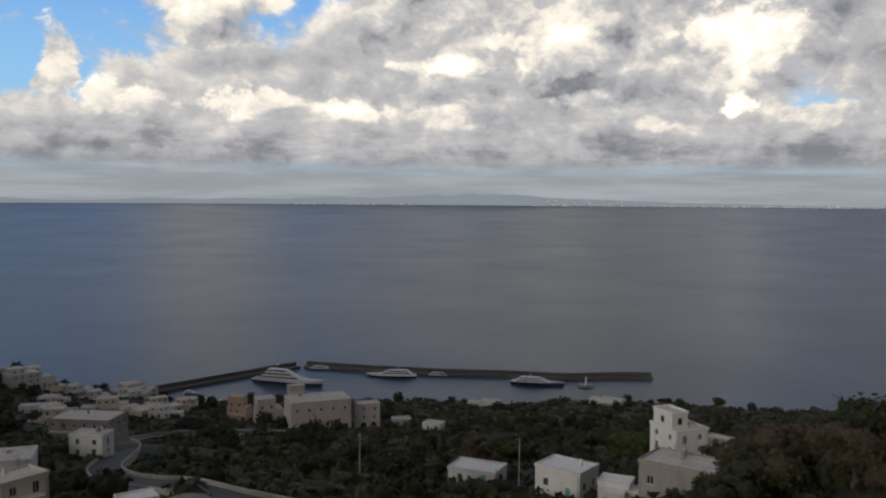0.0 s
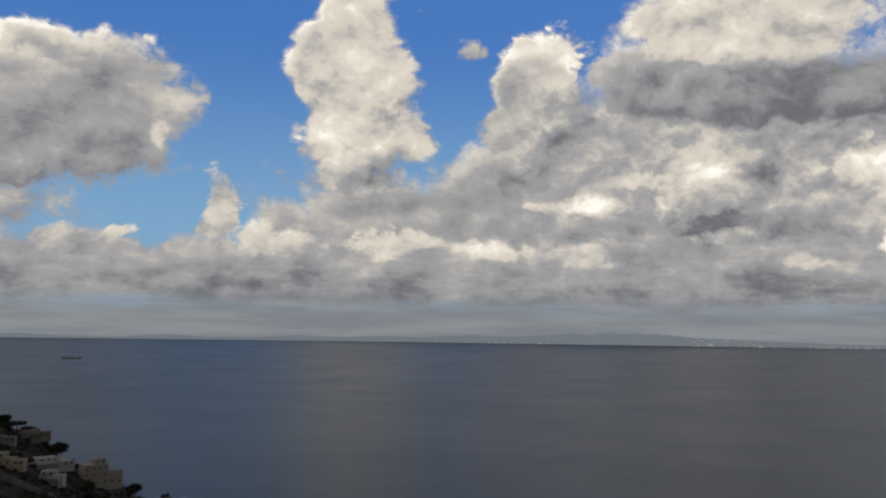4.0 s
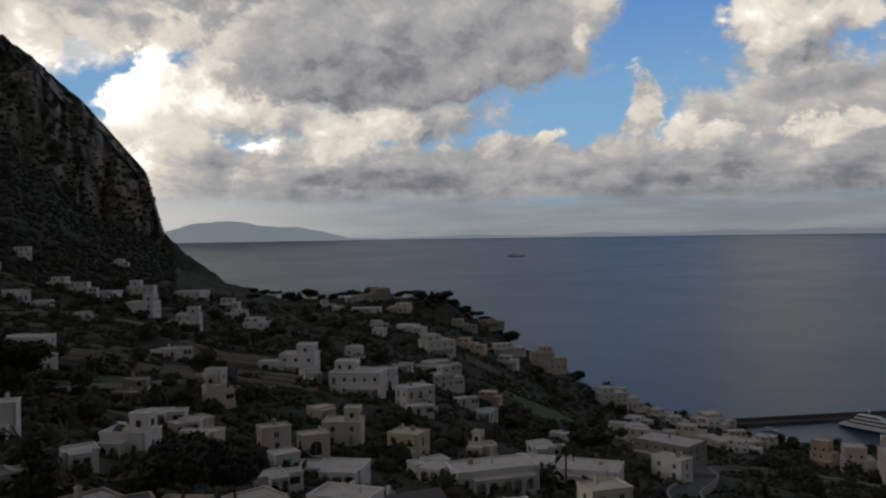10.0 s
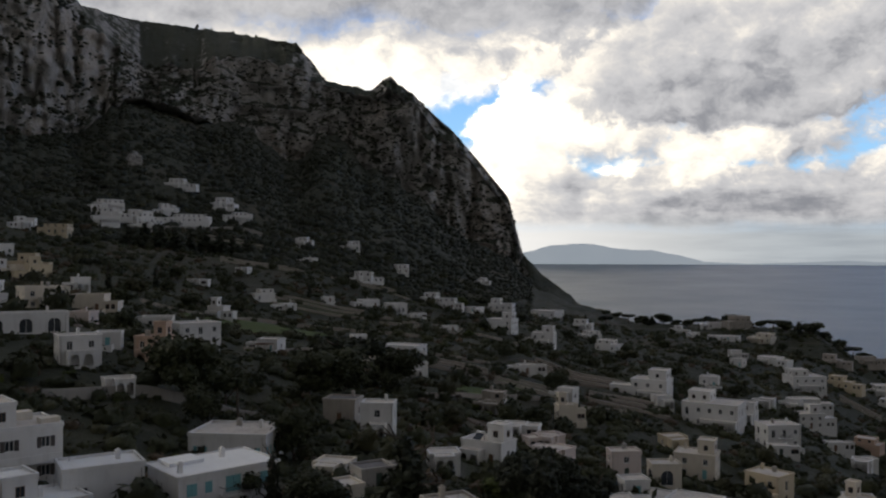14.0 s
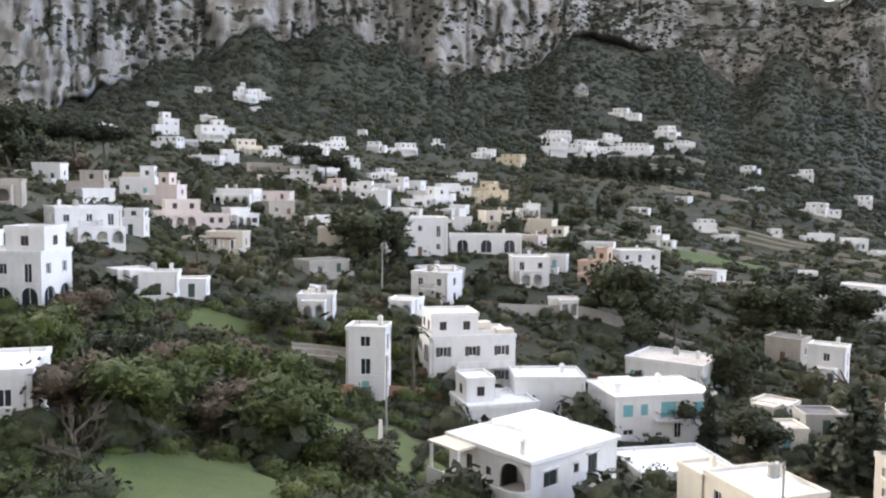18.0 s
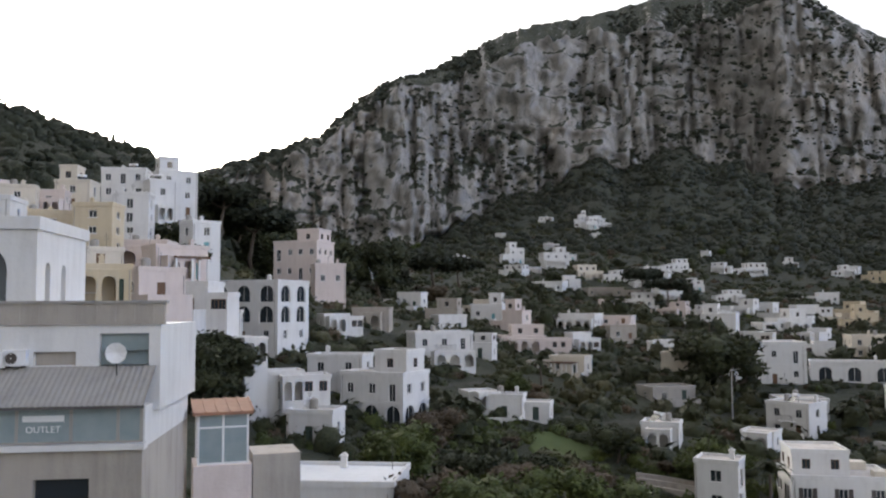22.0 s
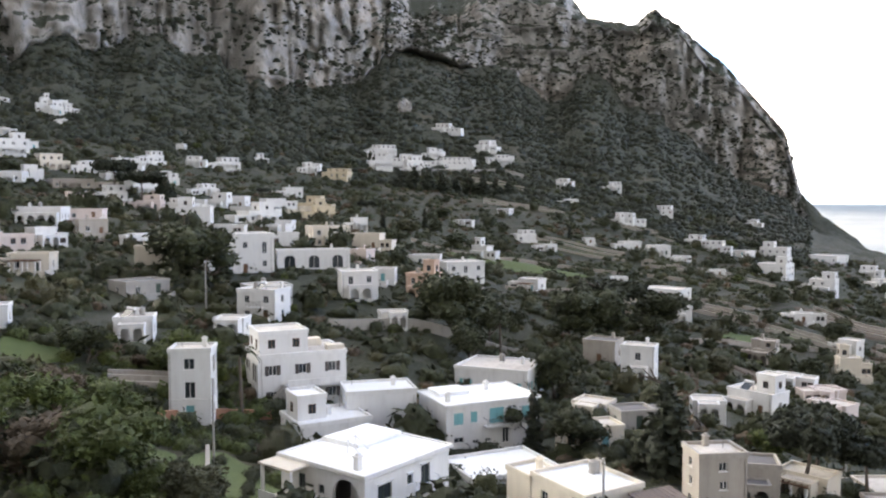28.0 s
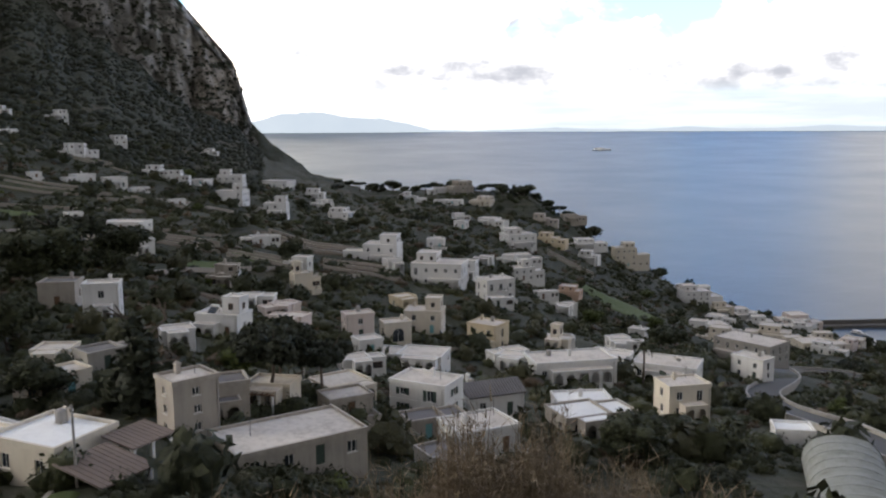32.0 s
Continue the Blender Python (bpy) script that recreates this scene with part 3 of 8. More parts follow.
def build_sea():
    """The sea out to the far shore; the last kilometres lift a little, so that its edge lies on the true horizon."""
    rr = np.concatenate([np.linspace(300, 1500, 40), np.geomspace(1560, 4900, 60)])
    az = np.radians(np.arange(0, 361, 1.0))
    R, A = rr[:, None], az[None, :]
    t = np.clip((R - 1300) / 3600, 0, 1)
    Z = (EYE[2] - 4900 * math.tan(radians(.37))) * t ** 1.6 + 0 * A
    verts = np.stack([R * np.sin(A), R * np.cos(A), Z], -1).reshape(-1, 3)
    n = len(az)
    idx = np.arange(len(rr) * n).reshape(len(rr), n)
    q = np.stack([idx[:-1, :-1], idx[1:, :-1], idx[1:, 1:], idx[:-1, 1:]], -1).reshape(-1, 4)
    me = bpy.data.meshes.new("water")
    me.from_pydata(verts.tolist(), [], q.tolist())
    me.materials.append(SEA)
    me.polygons.foreach_set("use_smooth", np.ones(len(me.polygons), bool))
    tagged(new("water", me), "calm grey-blue open sea under clouds", "sea", "", "structure")


build_sea()


def far_land(name, label, start, end, heights, dist=4870.0, seed=1):
    """A distant coast: a low ridge with depth, standing on the far edge of the sea."""
    n = 160
    s = np.linspace(0, 1, n)
    az = np.radians(start + (end - start) * s)
    el = np.interp(s, np.linspace(0, 1, len(heights)), heights)
    el = el + (NOISE.sum(s * (end - start) * .9 + seed * 5.7, s * 0 + seed, 0, 4, .55) - .5) * .22 * np.clip(el * 3, .15, 1)
    verts, base = [], EYE[2] + math.tan(radians(-.75)) * dist
    for k, (dr, f) in enumerate(((0, 0.0), (12, .45), (26, 1.0), (60, .5), (90, 0.0))):
        for a, e in zip(az, el):
            top = EYE[2] + dist * math.tan(radians(max(e, -.36)))
            verts.append(((dist + dr) * math.sin(a), (dist + dr) * math.cos(a), base + (top - base) * f))
    idx = np.arange(5 * n).reshape(5, n)
    q = np.stack([idx[:-1, :-1], idx[:-1, 1:], idx[1:, 1:], idx[1:, :-1]], -1).reshape(-1, 4)
    me = bpy.data.meshes.new(name)
    me.from_pydata(verts, [], q.tolist())
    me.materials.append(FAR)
    return tagged(new(name, me), label, "far land", "", "structure")


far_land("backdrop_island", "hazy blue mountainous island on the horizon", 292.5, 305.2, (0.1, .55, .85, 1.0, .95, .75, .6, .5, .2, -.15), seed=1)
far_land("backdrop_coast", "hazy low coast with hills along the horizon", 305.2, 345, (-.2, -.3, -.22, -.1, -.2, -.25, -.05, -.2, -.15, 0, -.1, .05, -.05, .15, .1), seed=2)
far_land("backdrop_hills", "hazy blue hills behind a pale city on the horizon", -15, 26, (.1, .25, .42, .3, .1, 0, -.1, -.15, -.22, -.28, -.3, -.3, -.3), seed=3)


# ---- building kit ----
def part(name, mesh, parent, m=None, label=""):
    ob = new(name, mesh)
    ob.parent = parent
    if m is not None:
        ob.matrix_basis = m
    if label:
        ob["label"] = label
    return ob


class Build:
    """Collects faces for one mesh."""

    def __init__(self):
        self.v, self.f, self.m, self.mats = [], [], [], []

    def slot(self, mat):
        if mat not in self.mats:
            self.mats.append(mat)
        return self.mats.index(mat)

    def face(self, pts, mat):
        n = len(self.v)
        self.v += [tuple(p) for p in pts]
        self.f.append(tuple(range(n, n + len(pts))))
        self.m.append(self.slot(mat))

    def box(self, lo, hi, mat, taper=0.0):
        (a, b, c), (d, e, f) = lo, hi
        t = taper
        p = [(a, b, c), (d, b, c), (d, e, c), (a, e, c), (a + t, b + t, f), (d - t, b + t, f), (d - t, e - t, f), (a + t, e - t, f)]
        for q in ((0, 3, 2, 1), (4, 5, 6, 7), (0, 1, 5, 4), (1, 2, 6, 5), (2, 3, 7, 6), (3, 0, 4, 7)):
            self.face([p[i] for i in q], mat)

    def tube(self, a, b, ra, rb, mat, n=6):
        a, b = Vector(a), Vector(b)
        ax = (b - a).normalized()
        u = ax.orthogonal().normalized()
        w = ax.cross(u)
        ring = [[p + (u * math.cos(k * math.tau / n) + w * math.sin(k * math.tau / n)) * r for k in range(n)] for p, r in ((a, ra), (b, rb))]
        for k in range(n):
            self.face((ring[0][k], ring[0][(k + 1) % n], ring[1][(k + 1) % n], ring[1][k]), mat)
        self.face(ring[1], mat)
        self.face(ring[0][::-1], mat)

    def mesh(self, name, smooth=False):
        # weld corners that meet
        seen, order, index = {}, [], []
        for p in self.v:
            key = (round(p[0], 4), round(p[1], 4), round(p[2], 4))
            if key not in seen:
                seen[key] = len(order)
                order.append(key)
            index.append(seen[key])
        faces, kept = [], []
        for f, m in zip(self.f, self.m):
            q = list(dict.fromkeys(index[i] for i in f))
            if len(q) > 2:
                faces.append(q)
                kept.append(m)
        self.f, self.m = faces, kept
        me = bpy.data.meshes.new(name)
        me.from_pydata(order, [], self.f)
        for mat in self.mats:
            me.materials.append(mat)
        me.polygons.foreach_set("material_index", self.m)
        if smooth:
            me.polygons.foreach_set("use_smooth", [True] * len(self.f))
        return me


MESHES = {}


def shared(key, make):
    if key not in MESHES:
        MESHES[key] = make()
    return MESHES[key]


SIDES = ((0, 0), (1, 90), (2, 180), (3, 270))  # front (-y), right, back, left


def wall_shell(w, d, h, openings, mat, low=3.0, deep=.28):
    """Four walls with true openings and reveals; the foot goes low metres into the slope."""
    b = Build()
    for side, turn in SIDES:
        length, off = (w, d / 2) if side % 2 == 0 else (d, w / 2)
        rot = Matrix.Rotation(radians(turn), 3, "Z")

        def at(u, z, q=0.0):
            return rot @ Vector((u - length / 2, -off + q, z))
        ops = [o[1:] for o in openings if o[0] == side]
        us = sorted({0.0, length, *(o[0] for o in ops), *(o[1] for o in ops)})
        zs = sorted({-low, h, *(o[2] for o in ops), *(o[3] for o in ops)})
        for u0, u1 in zip(us, us[1:]):
            for z0, z1 in zip(zs, zs[1:]):
                if any(o[0] - 1e-6 <= u0 and u1 <= o[1] + 1e-6 and o[2] - 1e-6 <= z0 and z1 <= o[3] + 1e-6 for o in ops):
                    continue
                b.face((at(u0, z0), at(u1, z0), at(u1, z1), at(u0, z1)), mat)
        for o in ops:
            u0, u1, z0, z1, arch = o
            b.face((at(u0, z0), at(u0, z1), at(u0, z1, deep), at(u0, z0, deep)), mat)
            b.face((at(u1, z1), at(u1, z0), at(u1, z0, deep), at(u1, z1, deep)), mat)
            b.face((at(u0, z0), at(u0, z0, deep), at(u1, z0, deep), at(u1, z0)), mat)
            b.face((at(u0, z1, deep), at(u0, z1), at(u1, z1), at(u1, z1, deep)), mat)
            if arch:
                r, c = (u1 - u0) / 2, (u0 + u1) / 2
                for s in (-1, 1):
                    arc = [(c + s * r * math.cos(k * math.pi / 12), z1 - r + r * math.sin(k * math.pi / 12)) for k in range(7)]
                    corner = (c + s * r, z1)
                    for p, q in zip(arc, arc[1:]):
                        tri = [at(*corner), at(*q), at(*p)]
                        b.face(tri if s > 0 else tri[::-1], mat)
                        quad = [at(*p), at(*q), at(*q, deep), at(*p, deep)]
                        b.face(quad if s > 0 else quad[::-1], mat)
    return b.mesh("wall")


def window_mesh(w, h, frame, shutter=None, rich=True):
    b = Build()
    t = .07
    for x0, x1, z0, z1 in ((-w / 2, -w / 2 + t, 0, h), (w / 2 - t, w / 2, 0, h), (-w / 2, w / 2, 0, t), (-w / 2, w / 2, h - t, h), (-t / 2, t / 2, 0, h)):
        b.box((x0, .14, z0), (x1, .2, z1), frame)
    b.box((-w / 2 - .1, -.07, -.09), (w / 2 + .1, .13, -.002), WHITE)
    if not rich:
        b.face(((-w / 2, .19, 0), (w / 2, .19, 0), (w / 2, .19, h), (-w / 2, .19, h)), GLASS)
    return b.mesh("window")


def pane_mesh(w, h):
    b = Build()
    b.box((-w / 2, .165, 0), (w / 2, .185, h), GLASS)
    return b.mesh("pane")


def shutter_mesh(w, h, mat):
    b = Build()
    b.box((-w / 2, -.05, 0), (w / 2, -.01, h), mat)
    return b.mesh("shutter")


def door_mesh(w, h, mat):
    b = Build()
    b.box((-w / 2, .14, 0), (w / 2, .19, h), mat)
    for z0, z1 in ((.15, h * .45), (h * .52, h - .15)):
        b.box((-w / 2 + .12, .12, z0), (w / 2 - .12, .14, z1), mat)
    return b.mesh("door")


def roof_mesh(w, d, mat, rim, over=.12, thick=.22, para=.32):
    """A flat roof: slab edge, low parapet and a slightly domed terrace, in one shell."""
    b = Build()
    W, D, p = w / 2 + over, d / 2 + over, .26

    def ring(x, y, z):
        return [(-x, -y, z), (x, -y, z), (x, y, z), (-x, y, z)]
    rings = [ring(W, D, 0), ring(W, D, thick + para - .03), ring(W - .03, D - .03, thick + para), ring(W - p, D - p, thick + para), ring(W - p, D - p, thick)]
    b.face(rings[0][::-1], rim)
    for lo, hi in zip(rings, rings[1:]):
        for k in range(4):
            b.face((lo[k], lo[(k + 1) % 4], hi[(k + 1) % 4], hi[k]), rim)
    n = 5
    for i in range(n):
        for j in range(n):
            def at(a, c):
                x, y = -W + p + (2 * W - 2 * p) * a / n, -D + p + (2 * D - 2 * p) * c / n
                return (x, y, thick + .10 * math.sin(math.pi * a / n) * math.sin(math.pi * c / n))
            b.face((at(i, j), at(i + 1, j), at(i + 1, j + 1), at(i, j + 1)), mat)
    return b.mesh("roof")


def gable_mesh(w, d, mat, rise=1.4, over=.35):
    """A pitched roof with rolled ribs, in one shell."""
    b = Build()
    W, D = w / 2 + over, d / 2 + over
    n = 2 * int(2 * W / .45)
    for s in (-1, 1):
        for k in range(n):
            x0, x1 = -W + 2 * W * k / n, -W + 2 * W * (k + 1) / n
            z0, z1 = .09 * (k % 2), .09 * ((k + 1) % 2)
            q = [(x0, s * D, z0), (x1, s * D, z1), (x1, 0, rise + z1), (x0, 0, rise + z0)]
            b.face(q if s < 0 else q[::-1], mat)
        q = [(-W, s * D, -.16), (W, s * D, -.16), (W, 0, rise - .16), (-W, 0, rise - .16)]
        b.face(q[::-1] if s < 0 else q, mat)
        b.face([(-W, s * D, 0), (W, s * D, 0), (W, s * D, -.16), (-W, s * D, -.16)], mat)
        b.face([(s * W, -D, 0), (s * W, D, 0), (s * W, 0, rise)], mat)
    return b.mesh("roof")


def chimney_mesh(mat, h=1.1):
    b = Build()
    b.box((-.28, -.28, 0), (.28, .28, h), mat, .03)
    b.box((-.36, -.36, h), (.36, .36, h + .1), mat)
    b.box((-.2, -.2, h + .1), (.2, .2, h + .3), mat, .05)
    return b.mesh("chimney")


def tank_mesh():
    b = Build()
    b.tube((0, 0, .15), (0, 0, 1.15), .5, .5, CONCRETE, 12)
    b.tube((0, 0, 1.15), (0, 0, 1.35), .5, .18, CONCRETE, 12)
    for s in (-1, 1):
        b.box((s * .3 - .08, -.4, 0), (s * .3 + .08, .4, .16), CONCRETE)
    return b.mesh("water_tank")


def aerial_mesh():
    b = Build()
    b.tube((0, 0, 0), (0, 0, 2.2), .03, .02, IRON, 5)
    for k in range(5):
        b.tube((-.35 + .04 * k, .02, 1.5 + .14 * k), (.35 - .04 * k, .02, 1.5 + .14 * k), .012, .012, IRON, 4)
    return b.mesh("aerial")


def balcony_mesh(w, depth=1.1, mat=None):
    b = Build()
    b.box((-w / 2, -depth, -.16), (w / 2, 0, 0), mat or WHITE)
    for s in (-1, 1):
        b.box((s * w * .35 - .08, -depth * .6, -.42), (s * w * .35 + .08, 0, -.16), mat or WHITE)
    return b.mesh("balcony")


def railing_mesh(w, depth=1.1, h=1.0):
    b = Build()
    b.box((-w / 2, -depth, h - .06), (w / 2, -depth + .05, h), IRON)
    for s in (-1, 1):
        b.box((s * w / 2 - .025, -depth, h - .06), (s * w / 2 + .025, 0, h), IRON)
    n = max(3, int(w / .16))
    for k in range(n + 1):
        x = -w / 2 + w * k / n
        b.box((x - .012, -depth + .01, 0), (x + .012, -depth + .034, h - .06), IRON)
    return b.mesh("railing")


def add_pergola(root, w, d, m, h=2.6):
    """Posts, beams and slats of a pergola."""
    o = part("pergola", bar_mesh(-w / 2 - .3, -.08, h, w / 2 + .3, .08, h + .18, WOOD), root, m)
    part("beam", bar_mesh(-w / 2 - .3, -d - .08, h, w / 2 + .3, -d + .08, h + .18, WOOD), o)
    for x in (-w / 2, 0, w / 2):
        for y in (-d, 0):
            part("post", shared("pergola_post", lambda: bar_mesh(-.14, -.14, -2.5, .14, .14, 2.6, WHITE)), o, Matrix.Translation((x, y, 0)))
    n = int(w / .6)
    for k in range(n + 1):
        part("slat", shared(("pergola_slat", d), lambda: bar_mesh(-.05, -d - .3, h + .18, .05, .3, h + .3, WOOD)), o, Matrix.Translation((-w / 2 + w * k / n, 0, 0)))


def bar_mesh(x0, y0, z0, x1, y1, z1, mat):
    b = Build()
    b.box((x0, y0, z0), (x1, y1, z1), mat)
    return b.mesh("bar")


def awning_roof_mesh(w, d, rise, mat):
    """A lean-to canopy with a sloping roof on posts."""
    b = Build()
    top = [(-w / 2, 0, rise), (w / 2, 0, rise), (w / 2, -d, 0), (-w / 2, -d, 0)]
    b.face([top[3], top[2], top[1], top[0]], mat)
    b.face([(x, y, z - .15) for x, y, z in top], mat)
    for i in range(4):
        p, q = top[i], top[(i + 1) % 4]
        b.face([p, q, (q[0], q[1], q[2] - .15), (p[0], p[1], p[2] - .15)], mat)
    n = int(w / .5)
    for k in range(n + 1):
        x = -w / 2 + w * k / n
        b.tube((x, -d, .02), (x, 0, rise + .02), .05, .05, mat, 4)
    return b.mesh("canopy")


def pillar_mesh(h, mat):
    b = Build()
    b.box((-.17, -.17, -3), (.17, .17, h), mat, .02)
    b.box((-.23, -.23, h - .18), (.23, .23, h), mat)
    return b.mesh("pillar")


def add_terrace(root, w, d, side, wall, rnd, low):
    """A paved terrace with a low parapet before the house."""
    length = w if side % 2 == 0 else d
    tw, td = length * rnd.uniform(.7, 1.15), rnd.uniform(2.0, 3.4)
    m = side_pose(side, w, d, length * .5 + rnd.uniform(-.15, .15) * length, 0)
    b = Build()
    b.box((-tw / 2, -td, -low), (tw / 2, -.004, .04), ROOF)
    o = part("terrace", b.mesh("terrace"), root, m)
    p = Build()
    for x0, y0, x1, y1 in ((-tw / 2, -td - .2, tw / 2, -td), (-tw / 2 - .2, -td - .2, -tw / 2, -.01), (tw / 2, -td - .2, tw / 2 + .2, -.01)):
        p.box((x0, y0, -low), (x1, y1, .85), wall)
    part("parapet", p.mesh("parapet"), o)


def add_loggia(root, w, d, side, wall, roof, rnd, low):
    """An open porch with round arches along part of one side."""
    length = w if side % 2 == 0 else d
    lw, ld, lh = length * rnd.uniform(.5, .8), 2.2, 2.75
    n = max(2, int(lw / 2.2))
    ops = [(0, lw * (i + .5) / n - lw / n * .36, lw * (i + .5) / n + lw / n * .36, .1, 2.35, True) for i in range(n)]
    m = side_pose(side, w, d, length * .5 + rnd.uniform(-.5, .5) * (length - lw), 0) @ Matrix.Translation((0, -ld / 2 - .01, 0))
    o = part("loggia", wall_shell(lw, ld, lh, ops, wall, low), root, m)
    part("roof", roof_mesh(lw, ld, roof, wall, .08, .16, .12), o, Matrix.Translation((0, 0, lh)))


def round_balcony(w, depth, mat, solid=False):
    """A balcony with a bowed front; its parapet is a wall or thin bars."""
    b, p = Build(), Build()
    n = 14
    arc = [(-w / 2 * math.cos(math.pi * k / n), -depth * math.sin(math.pi * k / n) ** .7) for k in range(n + 1)]
    b.face([(x, y, 0) for x, y in arc][::-1], mat)
    b.face([(x, y, -.22) for x, y in arc], mat)
    for (x0, y0), (x1, y1) in zip(arc, arc[1:]):
        b.face(((x0, y0, -.22), (x0, y0, 0), (x1, y1, 0), (x1, y1, -.22)), mat)
        if solid:
            q = [(x0, y0), (x1, y1), (x1 * .95, y1 * .93), (x0 * .95, y0 * .93)]
            lo, hi = [(*v, 0) for v in q], [(*v, .85) for v in q]
            p.face(hi, mat)
            for i in range(4):
                p.face((lo[i], lo[(i + 1) % 4], hi[(i + 1) % 4], hi[i]), mat)
        else:
            p.tube((x0, y0, .95), (x1, y1, .95), .03, .03, HULL, 5)
            for f in (0, .33, .66):
                x, y = x0 + (x1 - x0) * f, y0 + (y1 - y0) * f
                p.tube((x, y, 0), (x, y, .95), .015, .015, HULL, 4)
    return b.mesh("balcony"), p.mesh("parapet" if solid else "railing")


def course_mesh(w, d, mat):
    """A thin string course round a house."""
    b = Build()
    W, D, t = w / 2 + .06, d / 2 + .06, .07
    for lo, hi in (((-W, -D), (W, -D + t)), ((-W, D - t), (W, D)), ((-W, -D + t), (-W + t, D - t)), ((W - t, -D + t), (W, D - t))):
        b.box((*lo, 0), (*hi, .16), mat)
    return b.mesh("string_course")


def pipe_mesh(h):
    b = Build()
    b.tube((0, -.06, -1.0), (0, -.06, h), .05, .05, CONCRETE, 6)
    return b.mesh("downpipe")


def heater_mesh():
    """A tilted solar panel with its tank on a stand."""
    b = Build()
    b.face(((-.9, -.8, .15), (.9, -.8, .15), (.9, .5, 1.15), (-.9, .5, 1.15)), GLASS)
    b.face(((-.9, .5, 1.11), (.9, .5, 1.11), (.9, -.8, .11), (-.9, -.8, .11)), CONCRETE)
    b.tube((-.9, .6, 1.3), (.9, .6, 1.3), .25, .25, HULL, 10)
    for x in (-.8, .8):
        b.tube((x, .55, 0), (x, .55, 1.1), .04, .04, IRON, 4)
    return b.mesh("solar_heater")


HOUSE_N = [0]
FOOT = []


def side_pose(side, w, d, u, z):
    length, off = (w, d / 2) if side % 2 == 0 else (d, w / 2)
    return Matrix.Rotation(radians(SIDES[side][1]), 4, "Z") @ Matrix.Translation((u - length / 2, -off, z))


def storeys(root, w, d, h, floors, wall, rnd, rich, sides, shutter, arch, door_mat, gap=3.3, ww=1.05, wh=1.35, frame=None, low=3.0):
    """Walls with their windows and doors, all children of root."""
    frame = frame or WHITE
    ops, fit = [], []
    fh = h / floors
    wh = min(wh, fh - 1.25) if fh > 2.2 else fh * .45
    for side in sides:
        length = w if side % 2 == 0 else d
        n = max(1, int(length / gap))
        for k in range(floors):
            for i in range(n):
                if not rich and rnd.random() < .22:
                    continue
                u = length * (i + .5) / n + rnd.uniform(-.12, .12) * (1 if rich else 3)
                base = k * fh
                is_arch = k in arch and side in sides[:2]
                if is_arch:
                    aw = min(length / n * .66, 2.6)
                    zz = (base + .25, base + min(fh - .35, aw / 2 + 2.0))
                    ops.append((side, u - aw / 2, u + aw / 2, *zz, True))
                    fit.append((side, u, zz[0], aw, zz[1] - zz[0], "arch"))
                elif k == 0 and i == n // 2 and side == sides[0] and fh > 2.4:
                    ops.append((side, u - .5, u + .5, .12, 2.22, False))
                    fit.append((side, u, .12, 1.0, 2.1, "door"))
                else:
                    z0 = base + (fh - wh) * .52
                    tall = rich and k > 0 and rnd.random() < .3
                    if tall:
                        z0 = base + .15
                    hh = min(wh + (z0 * 0 + (fh - wh) * .45 if tall else 0), fh - .4)
                    hh = round(hh, 2)
                    ops.append((side, u - ww / 2, u + ww / 2, z0, z0 + hh, False))
                    fit.append((side, u, z0, ww, hh, "window"))
    part("wall", wall_shell(w, d, h, ops, wall, low), root)
    for side, u, z, a, b, what in fit:
        m = side_pose(side, w, d, u, z)
        if what == "door":
            part("door", shared(("door", door_mat.name), lambda: door_mesh(1.0, 2.1, door_mat)), root, m)
        elif what == "arch":
            a, b = round(a, 1), round(b, 1)
            o = part("window", shared(("win", a, b, frame.name, rich), lambda: window_mesh(a, b, frame, None, rich)), root, m @ Matrix.Translation((0, .06, 0)))
            if rich:
                part("pane", shared(("pane", a, b), lambda: pane_mesh(a, b)), o)
        else:
            o = part("window", shared(("win", a, b, frame.name, rich), lambda: window_mesh(a, b, frame, None, rich)), root, m)
            if rich:
                part("pane", shared(("pane", a, b), lambda: pane_mesh(a, b)), o)
                if shutter:
                    for s in (-1, 1):
                        part("shutter", shared(("shut", a, b, shutter.name), lambda: shutter_mesh(a / 2, b, shutter)), o, Matrix.Translation((s * (a * .75 + .02), 0, 0)))


